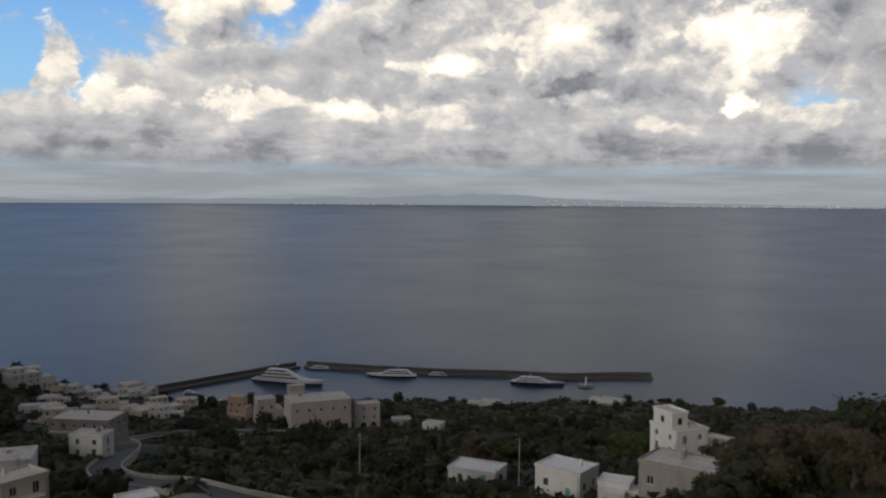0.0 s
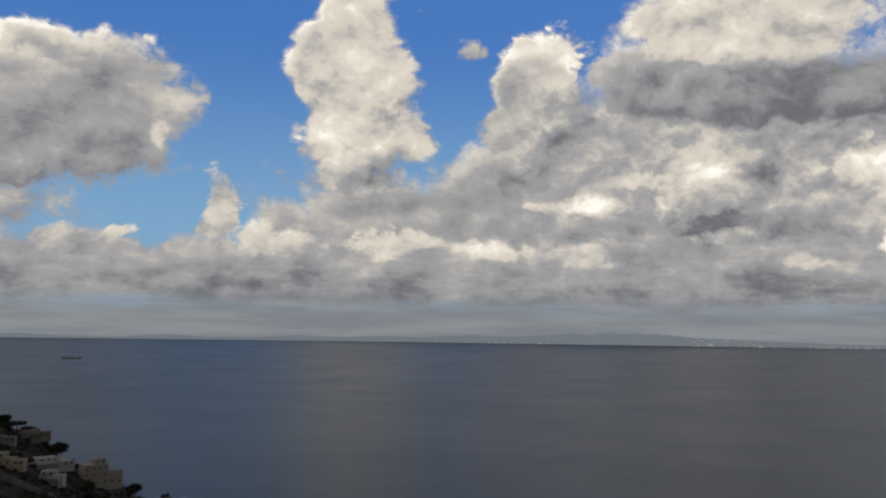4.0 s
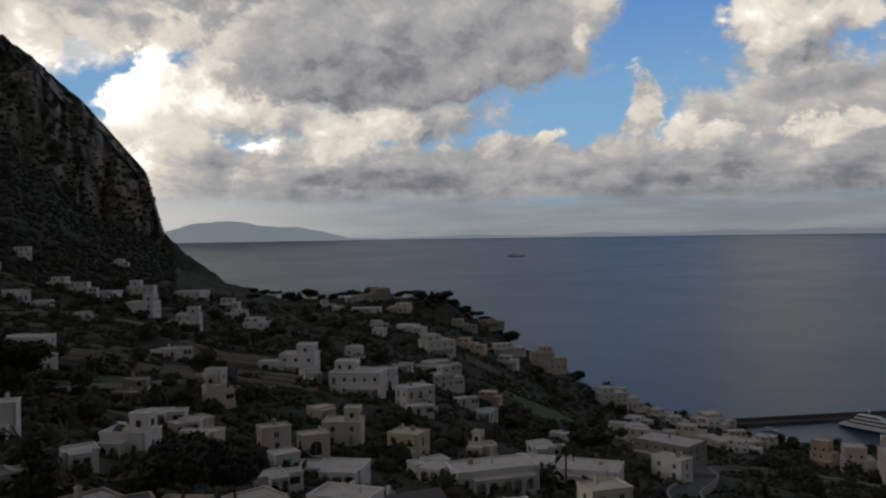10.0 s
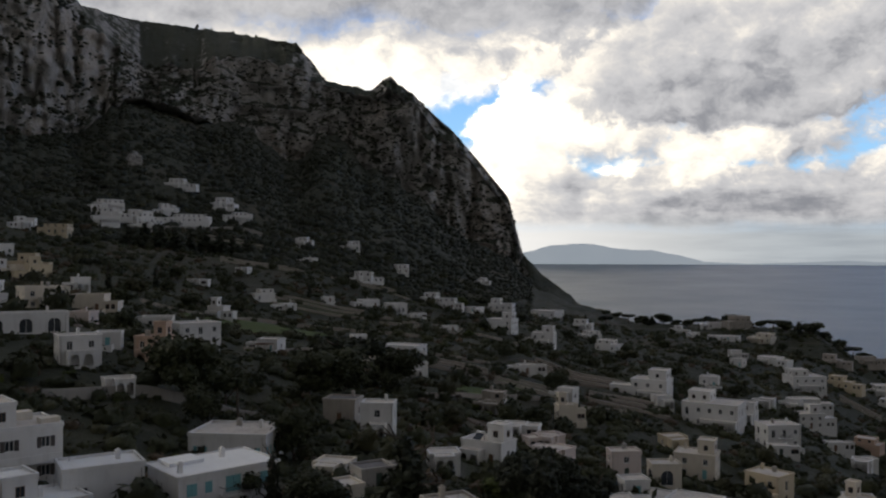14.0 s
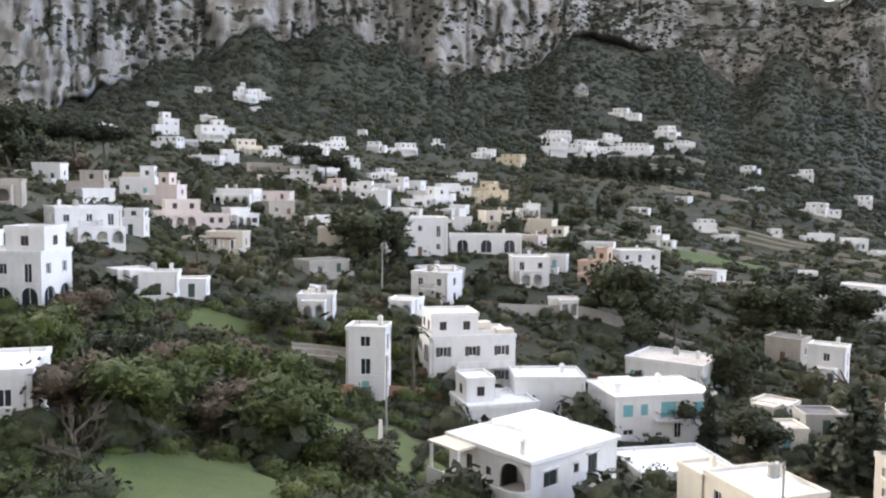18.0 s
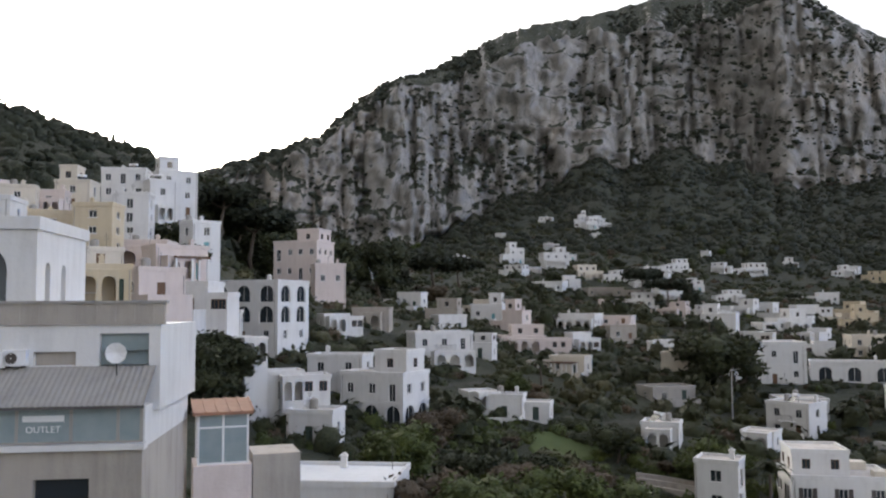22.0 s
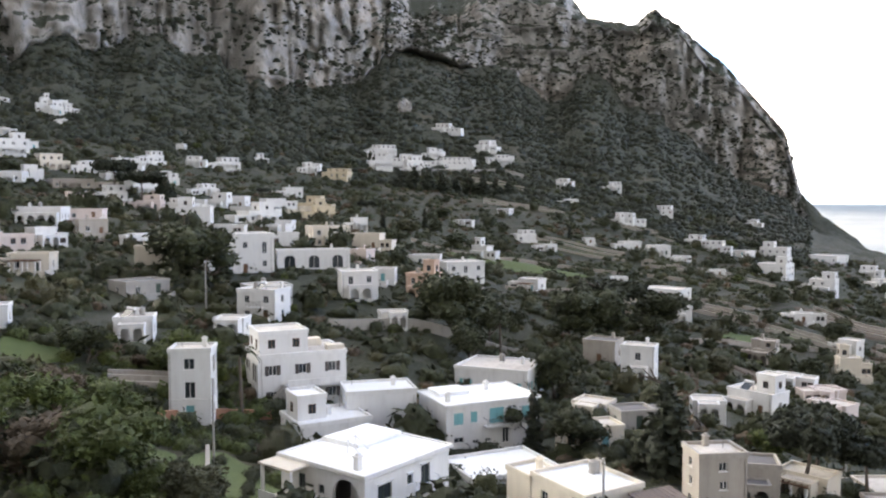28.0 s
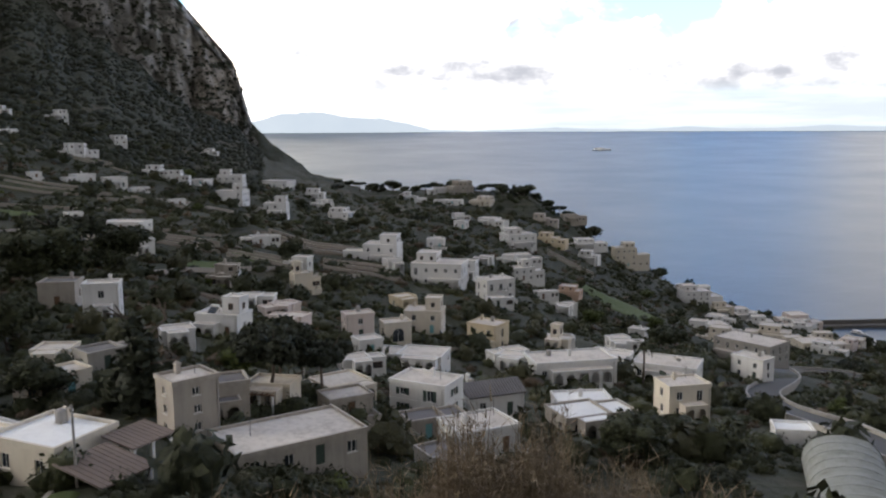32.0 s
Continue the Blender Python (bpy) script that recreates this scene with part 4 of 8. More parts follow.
def house(x, y, yaw, w, d, h, wall=None, roof=None, floors=0, rich=False, arch=(), shutter=None, tier=0.0, gable=False, balcony=False, pergola=False, label="", z=None, bare=False, drop=0.0, gap=3.3, windows=1.05, group="hillside houses", name="house", low=3.0):
    """A house of Mediterranean kind: limewashed walls, flat roof, small windows."""
    HOUSE_N[0] += 1
    FOOT.append((x, y, w, d))
    rnd = random.Random(HOUSE_N[0] * 77 + 5)
    wall, roof = wall or WHITE, roof or ROOF
    floors = floors or max(1, round(h / 3.3))
    zb = land_z(x, y) - drop if z is None else z
    root = new(name)
    root.matrix_basis = pose(x, y, zb, 0, 0, yaw)
    words = {"white_limewash": "white-limewashed", "cream_plaster": "cream-plastered", "yellow_plaster": "yellow-plastered", "peach_plaster": "peach-coloured", "pink_plaster": "pale pink", "weathered_stone": "grey weathered stone", "old_concrete": "bare grey concrete"}
    size = {1: "single-storey", 2: "two-storey", 3: "three-storey"}.get(floors, "tall")
    tagged(root, label or f"{words.get(wall.name, 'plastered')} {size} house with a {'pitched' if gable else 'flat'} roof on the hillside", "house", group)
    # the sides that look down to the terrace first
    full = h
    if h > 4.4 and name == "house" and not (rich or bare or gable or tier or arch or label):
        # tall ones stand in steps: a broad ground floor, a set-back storey above
        h = max(2.9, h * rnd.uniform(.5, .62))
        floors, tier = max(1, round(h / 3.3)), rnd.uniform(.58, .8)
    view = math.degrees(math.atan2(-x, -y))
    order = sorted(range(4), key=lambda s: abs(((180 - yaw + -SIDES[s][1] + 0) - view + 180) % 360 - 180))
    sides = order[:2] if not rich else order[:3]
    if not bare:
        storeys(root, w, d, h, floors, wall, rnd, rich, sides, shutter, arch, rnd.choice((WOOD, DARKWOOD, TEAL)), gap=gap, ww=windows, low=low)
    else:
        part("wall", wall_shell(w, d, h, [], wall, low), root)
    if gable:
        part("roof", gable_mesh(w, d, roof), root, Matrix.Translation((0, 0, h)))
    else:
        part("roof", roof_mesh(w, d, roof, wall), root, Matrix.Translation((0, 0, h)))
    top = h + (.3 if not gable else .9)
    if tier:
        tw, td, th = w * tier, d * min(.85, tier + .2), 2.7 if full == h else full - h - .2
        sub = part("upper_storey", wall_shell(tw, td, th, [], wall, 0.0), root, Matrix.Translation(((w - tw) * .4 * rnd.choice((-1, 1)), (d - td) * .3, h + .22)))
        part("roof", roof_mesh(tw, td, roof, wall), sub, Matrix.Translation((0, 0, th)))
        for s in sides[:2]:
            length = tw if s % 2 == 0 else td
            for i in range(max(1, int(length / 3))):
                n = max(1, int(length / 3))
                m = side_pose(s, tw, td, length * (i + .5) / n, .8)
                part("window", shared(("winflat", 1.0, 1.2), lambda: proud_window(1.0, 1.2)), sub, m)
    if not rich and not bare and rnd.random() < .65:
        s = rnd.choice((-1, 1))
        ww, wd, wh2 = w * rnd.uniform(.45, .7), d * rnd.uniform(.6, .95), max(2.4, h * rnd.uniform(.5, .72))
        wing = part("wing", wall_shell(ww, wd, wh2, [], wall, low), root, Matrix.Translation((s * (w + ww) / 2 * .97, -(d - wd) * .5, 0)))
        part("roof", roof_mesh(ww, wd, roof, wall), wing, Matrix.Translation((0, 0, wh2)))
        part("window", shared(("winflat", 1.0, 1.2), lambda: proud_window(1.0, 1.2)), wing, side_pose(0, ww, wd, ww * rnd.uniform(.2, .4), .9))
        part("window", shared(("winflat", 1.0, 1.2), lambda: proud_window(1.0, 1.2)), wing, side_pose(0, ww, wd, ww * rnd.uniform(.6, .8), .9))
    if h > 2.6 and rnd.random() < (.9 if rich else .45):
        part("chimney", shared(("chimney", wall.name), lambda: chimney_mesh(wall)), root, pose(rnd.uniform(-.35, .35) * w, rnd.uniform(-.1, .35) * d, top - .1))
    if rich:
        if rnd.random() < .6:
            part("water_tank", shared("tank", tank_mesh), root, pose(rnd.uniform(-.3, .3) * w, rnd.uniform(0, .3) * d, h + .28))
        part("aerial", shared("aerial", aerial_mesh), root, pose(rnd.uniform(-.4, .4) * w, rnd.uniform(0, .4) * d, top - .1))
        if rnd.random() < .12 and not gable:
            part("solar_heater", shared("heater", heater_mesh), root, pose(rnd.uniform(-.25, .25) * w, rnd.uniform(-.25, 0) * d, h + .26, 0, 0, rnd.uniform(-60, 60)))
        if floors > 1 and rnd.random() < .6:
            part("string_course", course_mesh(w, d, wall), root, Matrix.Translation((0, 0, h / floors - .1)))
        part("downpipe", shared(("pipe", round(h)), lambda: pipe_mesh(round(h))), root, side_pose(sides[0], w, d, (w if sides[0] % 2 == 0 else d) * rnd.choice((.04, .96)), 0))
    if not bare and not arch and not label and floors < 3:
        k = rnd.random()
        if k < .30:
            add_terrace(root, w, d, sides[0], wall, rnd, low)
        elif k < .80:
            add_loggia(root, w, d, sides[0], wall, roof, rnd, low)
    if balcony and floors > 1:
        bw = min(4.0, w * .4)
        s = sides[0]
        o = part("balcony", shared(("balc", bw, wall.name), lambda: balcony_mesh(bw, mat=wall)), root, side_pose(s, w, d, (w if s % 2 == 0 else d) * .5, h / floors + .1))
        part("railing", shared(("rail", bw), lambda: railing_mesh(bw)), o)
    if pergola:
        s = sides[0]
        length = w if s % 2 == 0 else d
        pw = length * .6
        add_pergola(root, pw, 2.6, side_pose(s, w, d, length * .5, 0) @ Matrix.Translation((0, -.3, 0)))
    return root


def proud_window(w, h):
    b = Build()
    b.box((-w / 2 - .08, -.05, -.08), (w / 2 + .08, -.004, 0), WHITE)
    for x0, x1, z0, z1 in ((-w / 2, -w / 2 + .07, 0, h), (w / 2 - .07, w / 2, 0, h), (-w / 2, w / 2, h - .07, h), (-.035, .035, 0, h)):
        b.box((x0, -.04, z0), (x1, -.004, z1), WOOD)
    b.box((-w / 2 + .07, -.02, 0), (w / 2 - .07, -.004, h - .07), GLASS)
    return b.mesh("window")


# ---- harbour ----
def sea_z(r):
    t = min(max((r - 1300) / 3600, 0), 1)
    return (EYE[2] - 4900 * math.tan(radians(.37))) * t ** 1.6


def on_sea(az, el):
    r = 300.0
    while EYE[2] + r * math.tan(radians(el)) > sea_z(r):
        r += 4.0
    return (r * math.sin(radians(az)), r * math.cos(radians(az)), sea_z(r))


DARKSTONE = plaster("wet_dark_stone", (.13, .12, .11), (.06, .055, .05), .7)


def breakwater(points, label, width=7.0, height=3.2):
    """A quay with a raised sea wall and a toe of boulders."""
    root = tagged(new("breakwater"), label, "breakwater", "harbour moles")
    quay, wall, toe = Build(), Build(), Build()
    rnd = random.Random(3)
    for (ax, ay), (bx, by) in zip(points, points[1:]):
        a, b = Vector((ax, ay, 0)), Vector((bx, by, 0))
        n = Vector((-(b - a).y, (b - a).x, 0)).normalized()
        for build, o0, o1, z0, z1, mat in ((quay, -width / 2, width / 2, -4, 1.8, DARKSTONE), (wall, width / 2 - 1.2, width / 2 + .8, 1.8, height + 1.4, DARKSTONE)):
            p = [a + n * o0, b + n * o0, b + n * o1, a + n * o1]
            lo, hi = [q + Vector((0, 0, z0)) for q in p], [q + Vector((0, 0, z1)) for q in p]
            build.face(hi, mat)
            for i in range(4):
                build.face((lo[i], lo[(i + 1) % 4], hi[(i + 1) % 4], hi[i]), mat)
        steps = int((b - a).length / 2.2)
        for k in range(steps):
            for row in range(3):
                c = a.lerp(b, (k + rnd.random()) / steps) + n * (width / 2 + 1.5 + row * 1.8 + rnd.random()) + Vector((0, 0, 2.2 - row * 1.3 + rnd.uniform(-.4, .4)))
                s = rnd.uniform(.8, 1.6)
                toe.box(c - Vector((s, s * .8, s * .7)), c + Vector((s, s * .8, s * .7)), DARKSTONE, s * .3)
    part("quay", quay.mesh("quay"), root)
    part("sea_wall", wall.mesh("sea_wall"), root)
    ob = part("boulder_toe", toe.mesh("boulder_toe"), root)
    ob["kind"] = "stuff"
    return root


breakwater([(-308, 542), (-259, 620), (-236, 654)], "long dark concrete mole with boulders along its outer side")
breakwater([(-231, 658), (-176, 652), (-115, 650), (-62, 655), (-17, 653), (30, 668), (50, 671)], "long dark outer breakwater with a raised sea wall")


def hull_mesh(length, beam, free, mat, band=None):
    b = Build()
    rows = []
    n = 14
    for i in range(n + 1):
        s = i / n
        half = beam / 2 * (1 - max(0, (s - .62) / .38) ** 2.1) * (.88 + .12 * min(1, s * 5))
        sheer = free * (1 + .35 * s ** 2)
        x = length * (s - .5)
        rake = .06 * length * max(0, s - .8) / .2
        rows.append([(x, -half * .72, -1.2), (x + rake * .4, -half, free * .55), (x + rake, -half, sheer), (x + rake, half, sheer), (x + rake * .4, half, free * .55), (x, half * .72, -1.2)])
    for p, q in zip(rows, rows[1:]):
        for k in range(5):
            m = (WHITE if k == 2 else (band or mat) if k in (0, 4) else mat)
            b.face((p[k], q[k], q[k + 1], p[k + 1]), m)
    b.face(rows[0][::-1], mat)
    return b.mesh("hull")


def deck_mesh(length, beam, h, rake_f=.25, rake_b=.08):
    b = Build()
    L, B = length / 2, beam / 2
    p = [(-L, -B, 0), (L, -B * .8, 0), (L, B * .8, 0), (-L, B, 0), (-L + length * rake_b, -B * .92, h), (L - length * rake_f, -B * .74, h), (L - length * rake_f, B * .74, h), (-L + length * rake_b, B * .92, h)]
    for q in ((4, 5, 6, 7), (0, 1, 5, 4), (1, 2, 6, 5), (2, 3, 7, 6), (3, 0, 4, 7)):
        b.face([p[i] for i in q], HULL)
    return b.mesh("deck_house")


def glazing_mesh(length, beam, h):
    b = Build()
    for s in (-1, 1):
        b.box((-length / 2, s * beam / 2 - .05, h * .42), (length * .36, s * beam / 2 + .05, h * .78), GLASS)
    return b.mesh("window_band")


def boat(name, x, y, yaw, length, beam, decks, hull, label, z=0.0):
    root = tagged(new(name), label, "boat", "moored boats")
    root.matrix_basis = pose(x, y, z, 0, 0, yaw)
    free = length * .055
    part("hull", hull_mesh(length, beam, free, hull, NAVY), root)
    zz, L, B, dx = free * 1.12, length * .74, beam * .86, -length * .06
    for k in range(decks):
        h = max(1.6, length * .042)
        d = part("deck_house", deck_mesh(L, B, h), root, Matrix.Translation((dx, 0, zz)))
        part("window_band", glazing_mesh(L * .9, B * .97, h), d)
        zz, L, B, dx = zz + h, L * .72, B * .86, dx - length * .03
    mast = Build()
    mast.tube((0, 0, 0), (-.6, 0, length * .09), .25, .08, HULL, 6)
    mast.box((-.2, -B * .3, length * .05), (.1, B * .3, length * .055), HULL)
    part("mast", mast.mesh("mast"), root, Matrix.Translation((dx, 0, zz)))
    return root


boat("motor_yacht", -224, 598, -8, 56, 11, 3, HULL, "large white three-deck motor yacht moored at the mole")
boat("ferry", -152, 637, 186, 38, 9, 2, HULL, "white two-deck ferry moored along the breakwater")
boat("ferry", -38, 632, -4, 39, 9.5, 2, NAVY, "white ferry with a dark blue hull by the breakwater")
boat("fishing_boat", -215, 653, 8, 20, 4.5, 1, HULL, "small white boat moored along the breakwater")
boat("fishing_boat", -116, 648, 4, 18, 4.2, 1, HULL, "small white boat moored along the breakwater")
boat("launch", -280, 552, 10, 10, 3, 1, HULL, "small white launch in the inner harbour")
boat("launch", -258, 530, 15, 20, 4.5, 1, HULL, "white passenger launch in the inner harbour")
sx, sy, sz = on_sea(316.8, -1.62)
boat("ferry", sx, sy, 40, math.hypot(sx, sy) * .021, math.hypot(sx, sy) * .004, 2, HULL, "distant white ferry under way on the open sea", sz)


def beacon(x, y):
    root = tagged(new("harbour_beacon"), "small white harbour beacon on a stone pier", "beacon")
    root.matrix_basis = pose(x, y, 0)
    a, b, c = Build(), Build(), Build()
    a.box((-6, -3, -3), (6, 3, 2.2), CONCRETE, .3)
    b.tube((0, 0, 2.2), (0, 0, 7.5), .9, .6, WHITE, 10)
    c.tube((0, 0, 7.5), (0, 0, 8.7), .75, .3, GREYROOF, 10)
    part("pier", a.mesh("pier"), root), part("tower", b.mesh("tower"), root), part("lantern", c.mesh("lantern"), root)


beacon(-1, 632)


# ---- coast road ----
def ribbon(pts, n):
    """A smooth line through the points."""
    p = [Vector((*q, 0)) for q in pts]
    p = [p[0] * 2 - p[1], *p, p[-1] * 2 - p[-2]]
    out = []
    for i in range(1, len(p) - 2):
        for k in range(n):
            t = k / n
            out.append(.5 * (2 * p[i] + (p[i + 1] - p[i - 1]) * t + (2 * p[i - 1] - 5 * p[i] + 4 * p[i + 1] - p[i + 2]) * t * t + (3 * p[i] - p[i - 1] - 3 * p[i + 1] + p[i + 2]) * t ** 3))
    out.append(p[-2])
    return out


ROAD_LINE = ribbon([(-120, 318), (-150, 316), (-168, 296), (-152, 250), (-118, 197), (-101, 160), (-80, 137), (-62, 124), (-48, 112), (-30, 100)], 14)


def build_road(line, width=6.5):
    road, wall_in, wall_out = Build(), Build(), Build()
    level = [land_z(p.x, p.y) for p in line]
    level = np.convolve(np.pad(level, 6, mode="edge"), np.ones(13) / 13, "valid") + .7
    sides = []
    for i, p in enumerate(line):
        t = (line[min(i + 1, len(line) - 1)] - line[max(i - 1, 0)]).normalized()
        sides.append(Vector((-t.y, t.x, 0)))
    for i in range(len(line) - 1):
        a, b, na, nb = line[i], line[i + 1], sides[i], sides[i + 1]
        za, zb = Vector((0, 0, level[i])), Vector((0, 0, level[i + 1]))

        def strip(build, o0, o1, z0, z1, mat):
            p = [a + na * o0 + za, b + nb * o0 + zb, b + nb * o1 + zb, a + na * o1 + za]
            lo, hi = [q + Vector((0, 0, z0)) for q in p], [q + Vector((0, 0, z1)) for q in p]
            build.face(hi[::-1] if o0 > o1 else hi, mat)
            for k in range(4):
                build.face((lo[k], lo[(k + 1) % 4], hi[(k + 1) % 4], hi[k]), mat)
        h = width / 2
        strip(road, -h, h, -6, 0, ASPHALT)
        strip(wall_in, h, h + .35, -6, .75, CONCRETE)
        strip(wall_out, -h - .35, -h, -6, .75, CONCRETE)
    tagged(new("road", road.mesh("road")), "grey asphalt hairpin road between low walls", "road", "", "structure")
    for wb in (wall_in, wall_out):
        tagged(new("road_wall", wb.mesh("road_wall")), "low pale concrete wall along the road", "wall", "", "structure")


build_road(ROAD_LINE)


# ---- the old shop building close to the terrace ----
def corrugated_mesh(w, y0, z0, y1, z1):
    b = Build()
    n = int(w / .11)
    for k in range(n):
        xa, xb = -w + w * k / n, -w + w * (k + 1) / n
        oa, ob = (.03 if k % 2 else 0), (0 if k % 2 else .03)
        b.face(((xa, y0, z0 + oa), (xb, y0, z0 + ob), (xb, y1, z1 + ob), (xa, y1, z1 + oa)), CONCRETE)
        b.face(((xa, y0, z0 + oa - .03), (xa, y1, z1 + oa - .03), (xb, y1, z1 + ob - .03), (xb, y0, z0 + ob - .03)), CONCRETE)
    return b.mesh("canopy")


def letters(text, size, mat, parent, m):
    c = bpy.data.curves.new("letters", "FONT")
    c.body, c.size, c.extrude, c.align_x = text, size, .01, "CENTER"
    tmp = bpy.data.objects.new("letters", c)
    scene.collection.objects.link(tmp)
    me = bpy.data.meshes.new_from_object(tmp.evaluated_get(bpy.context.evaluated_depsgraph_get()))
    bpy.data.objects.remove(tmp)
    me.materials.append(mat)
    return part("lettering", me, parent, m)


def air_unit(root, x, z, y):
    b = Build()
    b.box((-.42, -.32, 0), (.42, 0, .58), HULL)
    b.box((-.44, -.34, .56), (.44, 0, .62), HULL)
    for s in (-.3, .3):
        b.box((s - .03, -.34, -.08), (s + .03, .0, 0), IRON)
    o = part("air_conditioner", b.mesh("air_conditioner"), root, Matrix.Translation((x, y, z)), "white wall-mounted air conditioner")
    f = Build()
    f.tube((-.12, -.325, .29), (-.12, -.335, .29), .22, .22, IRON, 16)
    for k in range(3):
        f.tube((-.12 + .0, -.34, .29 - .18 + .18 * k), (-.12, -.345, .29 - .18 + .18 * k), .03, .03, HULL, 5)
    part("fan_grille", f.mesh("fan_grille"), o)


def shop_building():
    root = tagged(new("shop_building"), "old grey-white building with a glazed veranda and corrugated canopy", "building")
    az, r = 215.9, 34.0
    root.matrix_basis = pose(r * math.sin(radians(az)), r * math.cos(radians(az)), 135.0, 0, 0, 131.0)
    W = 16.0
    # storeys below the veranda
    lower = wall_mesh_box(-W, 0, 0, 9, -17, -.25, STONE, [(-8.3, -6.3, -3.1, -1.3), (-3.9, -1.9, -3.1, -1.3)])
    part("lower_wall", lower, root, None, "patched grey render")
    b = Build()
    b.box((-W, -.22, -.25), (.12, .35, -.02), WHITE)
    part("ledge", b.mesh("ledge"), root)
    # veranda glazing
    g = Build()
    for x in (-9.0, -6.4, -4.55, -2.6, -.9, -.05):
        g.box((x - .06, .02, 0), (x + .06, .12, 1.42), CONCRETE)
    for z in (0, 1.34):
        g.box((-W, .02, z), (0, .12, z + .08), CONCRETE)
    v = part("veranda_frame", g.mesh("veranda_frame"), root)
    for x0, x1 in ((-W, -9.06), (-8.94, -6.46), (-6.34, -4.61), (-4.49, -2.66), (-2.54, -.96), (-.84, -.11)):
        p = Build()
        p.box((x0, .05, .08), (x1, .08, 1.34), PALEGLASS)
        part("pane", p.mesh("pane"), v)
    s = Build()
    s.box((-4.35, .03, .82), (-2.85, .045, 1.05), HULL)
    part("sign_bar", s.mesh("sign_bar"), v)
    letters("OUTLET", .34, HULL, v, Matrix.Translation((-3.6, .03, .42)) @ Matrix.Rotation(radians(90), 4, "X"))
    part("canopy", corrugated_mesh(W, -.35, 1.42, 1.7, 2.75), root, Matrix.Translation((.1, 0, 0)), "weathered corrugated canopy roof")
    fascia = Build()
    fascia.box((-W, -.3, 1.30), (.1, -.22, 1.44), GREYROOF)
    part("fascia", fascia.mesh("fascia"), root)
    part("side_wall", wall_mesh_box(-W, 0, .4, 9, -.25, 1.3, WHITE, []), root)
    # set-back storey with the air conditioners
    part("upper_wall", wall_mesh_box(-W, .25, 1.7, 9.5, 1.0, 4.4, WHITE, [(-4.6, -3.0, 2.8, 3.35), (-2.1, -.2, 2.3, 4.05)]), root)
    for x0, x1, z0, z1, mat in ((-4.6, -3.0, 2.8, 3.35, STONE), (-2.1, -.2, 2.3, 4.05, PALEGLASS)):
        q = Build()
        q.box((x0, 1.95, z0), (x1, 2.0, z1), mat)
        part("window", q.mesh("window"), root)
    for k, x in enumerate((-10.4, -9.3, -8.2, -7.0, -5.9, -5.2)):
        if k != 2:
            air_unit(root, x, 2.75 + .08 * (k % 2), 1.7)
    par = Build()
    par.box((-9.8, 1.6, 4.4), (.4, 1.95, 5.25), STONE)
    for k in range(14):
        x = -9.6 + k * .73
        par.box((x, 1.56, 4.5), (x + .1, 1.6, 5.15), STONE)
    par.box((-9.9, 1.52, 5.25), (.5, 2.03, 5.36), CONCRETE)
    part("parapet", par.mesh("parapet"), root, None, "weathered grey parapet")
    dish = Build()
    dish.tube((0, 0, 0), (0, 0, .9), .03, .03, IRON, 6)
    for k in range(10):
        a0, a1 = k * math.tau / 10, (k + 1) * math.tau / 10
        dish.face(((0, 0, 1.0), (.42 * math.cos(a0), -.16, 1.0 + .42 * math.sin(a0)), (.42 * math.cos(a1), -.16, 1.0 + .42 * math.sin(a1))), HULL)
    part("satellite_dish", dish.mesh("satellite_dish"), root, Matrix.Translation((-1.3, 1.2, 2.3)))
    # block with the arched window above
    part("arched_block", arch_block(-W, -4.9, 2.6, 9, 4.4, 8.3), root)
    part("block_roof", roof_mesh(W - 4.9, 6.4, ROOF, WHITE), root, Matrix.Translation(((-W - 4.9) / 2, 5.8, 8.3)))
    aw = part("arched_window", window_mesh(1.9, 2.5, WOOD), root, Matrix.Translation((-7.0, 2.66, 5.1)))
    part("pane", pane_mesh(1.9, 2.5), aw)
    return root


def wall_mesh_box(x0, x1, y0, y1, z0, z1, mat, openings):
    """Front wall with openings, and plain sides, back and top."""
    b = Build()
    us = sorted({x0, x1, *(o[0] for o in openings), *(o[1] for o in openings)})
    zs = sorted({z0, z1, *(o[2] for o in openings), *(o[3] for o in openings)})
    for a, c in zip(us, us[1:]):
        for e, f in zip(zs, zs[1:]):
            if any(o[0] <= a and c <= o[1] and o[2] <= e and f <= o[3] for o in openings):
                b.face(((a, y0 + .3, e), (c, y0 + .3, e), (c, y0 + .3, f), (a, y0 + .3, f)), GLASS)
                for q in (((a, y0, e), (a, y0, f), (a, y0 + .3, f), (a, y0 + .3, e)), ((c, y0, f), (c, y0, e), (c, y0 + .3, e), (c, y0 + .3, f)), ((a, y0, e), (a, y0 + .3, e), (c, y0 + .3, e), (c, y0, e)), ((a, y0 + .3, f), (a, y0, f), (c, y0, f), (c, y0 + .3, f))):
                    b.face(q, mat)
                continue
            b.face(((a, y0, e), (c, y0, e), (c, y0, f), (a, y0, f)), mat)
    b.face(((x1, y0, z0), (x1, y1, z0), (x1, y1, z1), (x1, y0, z1)), mat)
    b.face(((x0, y1, z0), (x0, y0, z0), (x0, y0, z1), (x0, y1, z1)), mat)
    b.face(((x1, y1, z0), (x0, y1, z0), (x0, y1, z1), (x1, y1, z1)), mat)
    b.face(((x0, y0, z1), (x1, y0, z1), (x1, y1, z1), (x0, y1, z1)), mat)
    return b.mesh("wall")


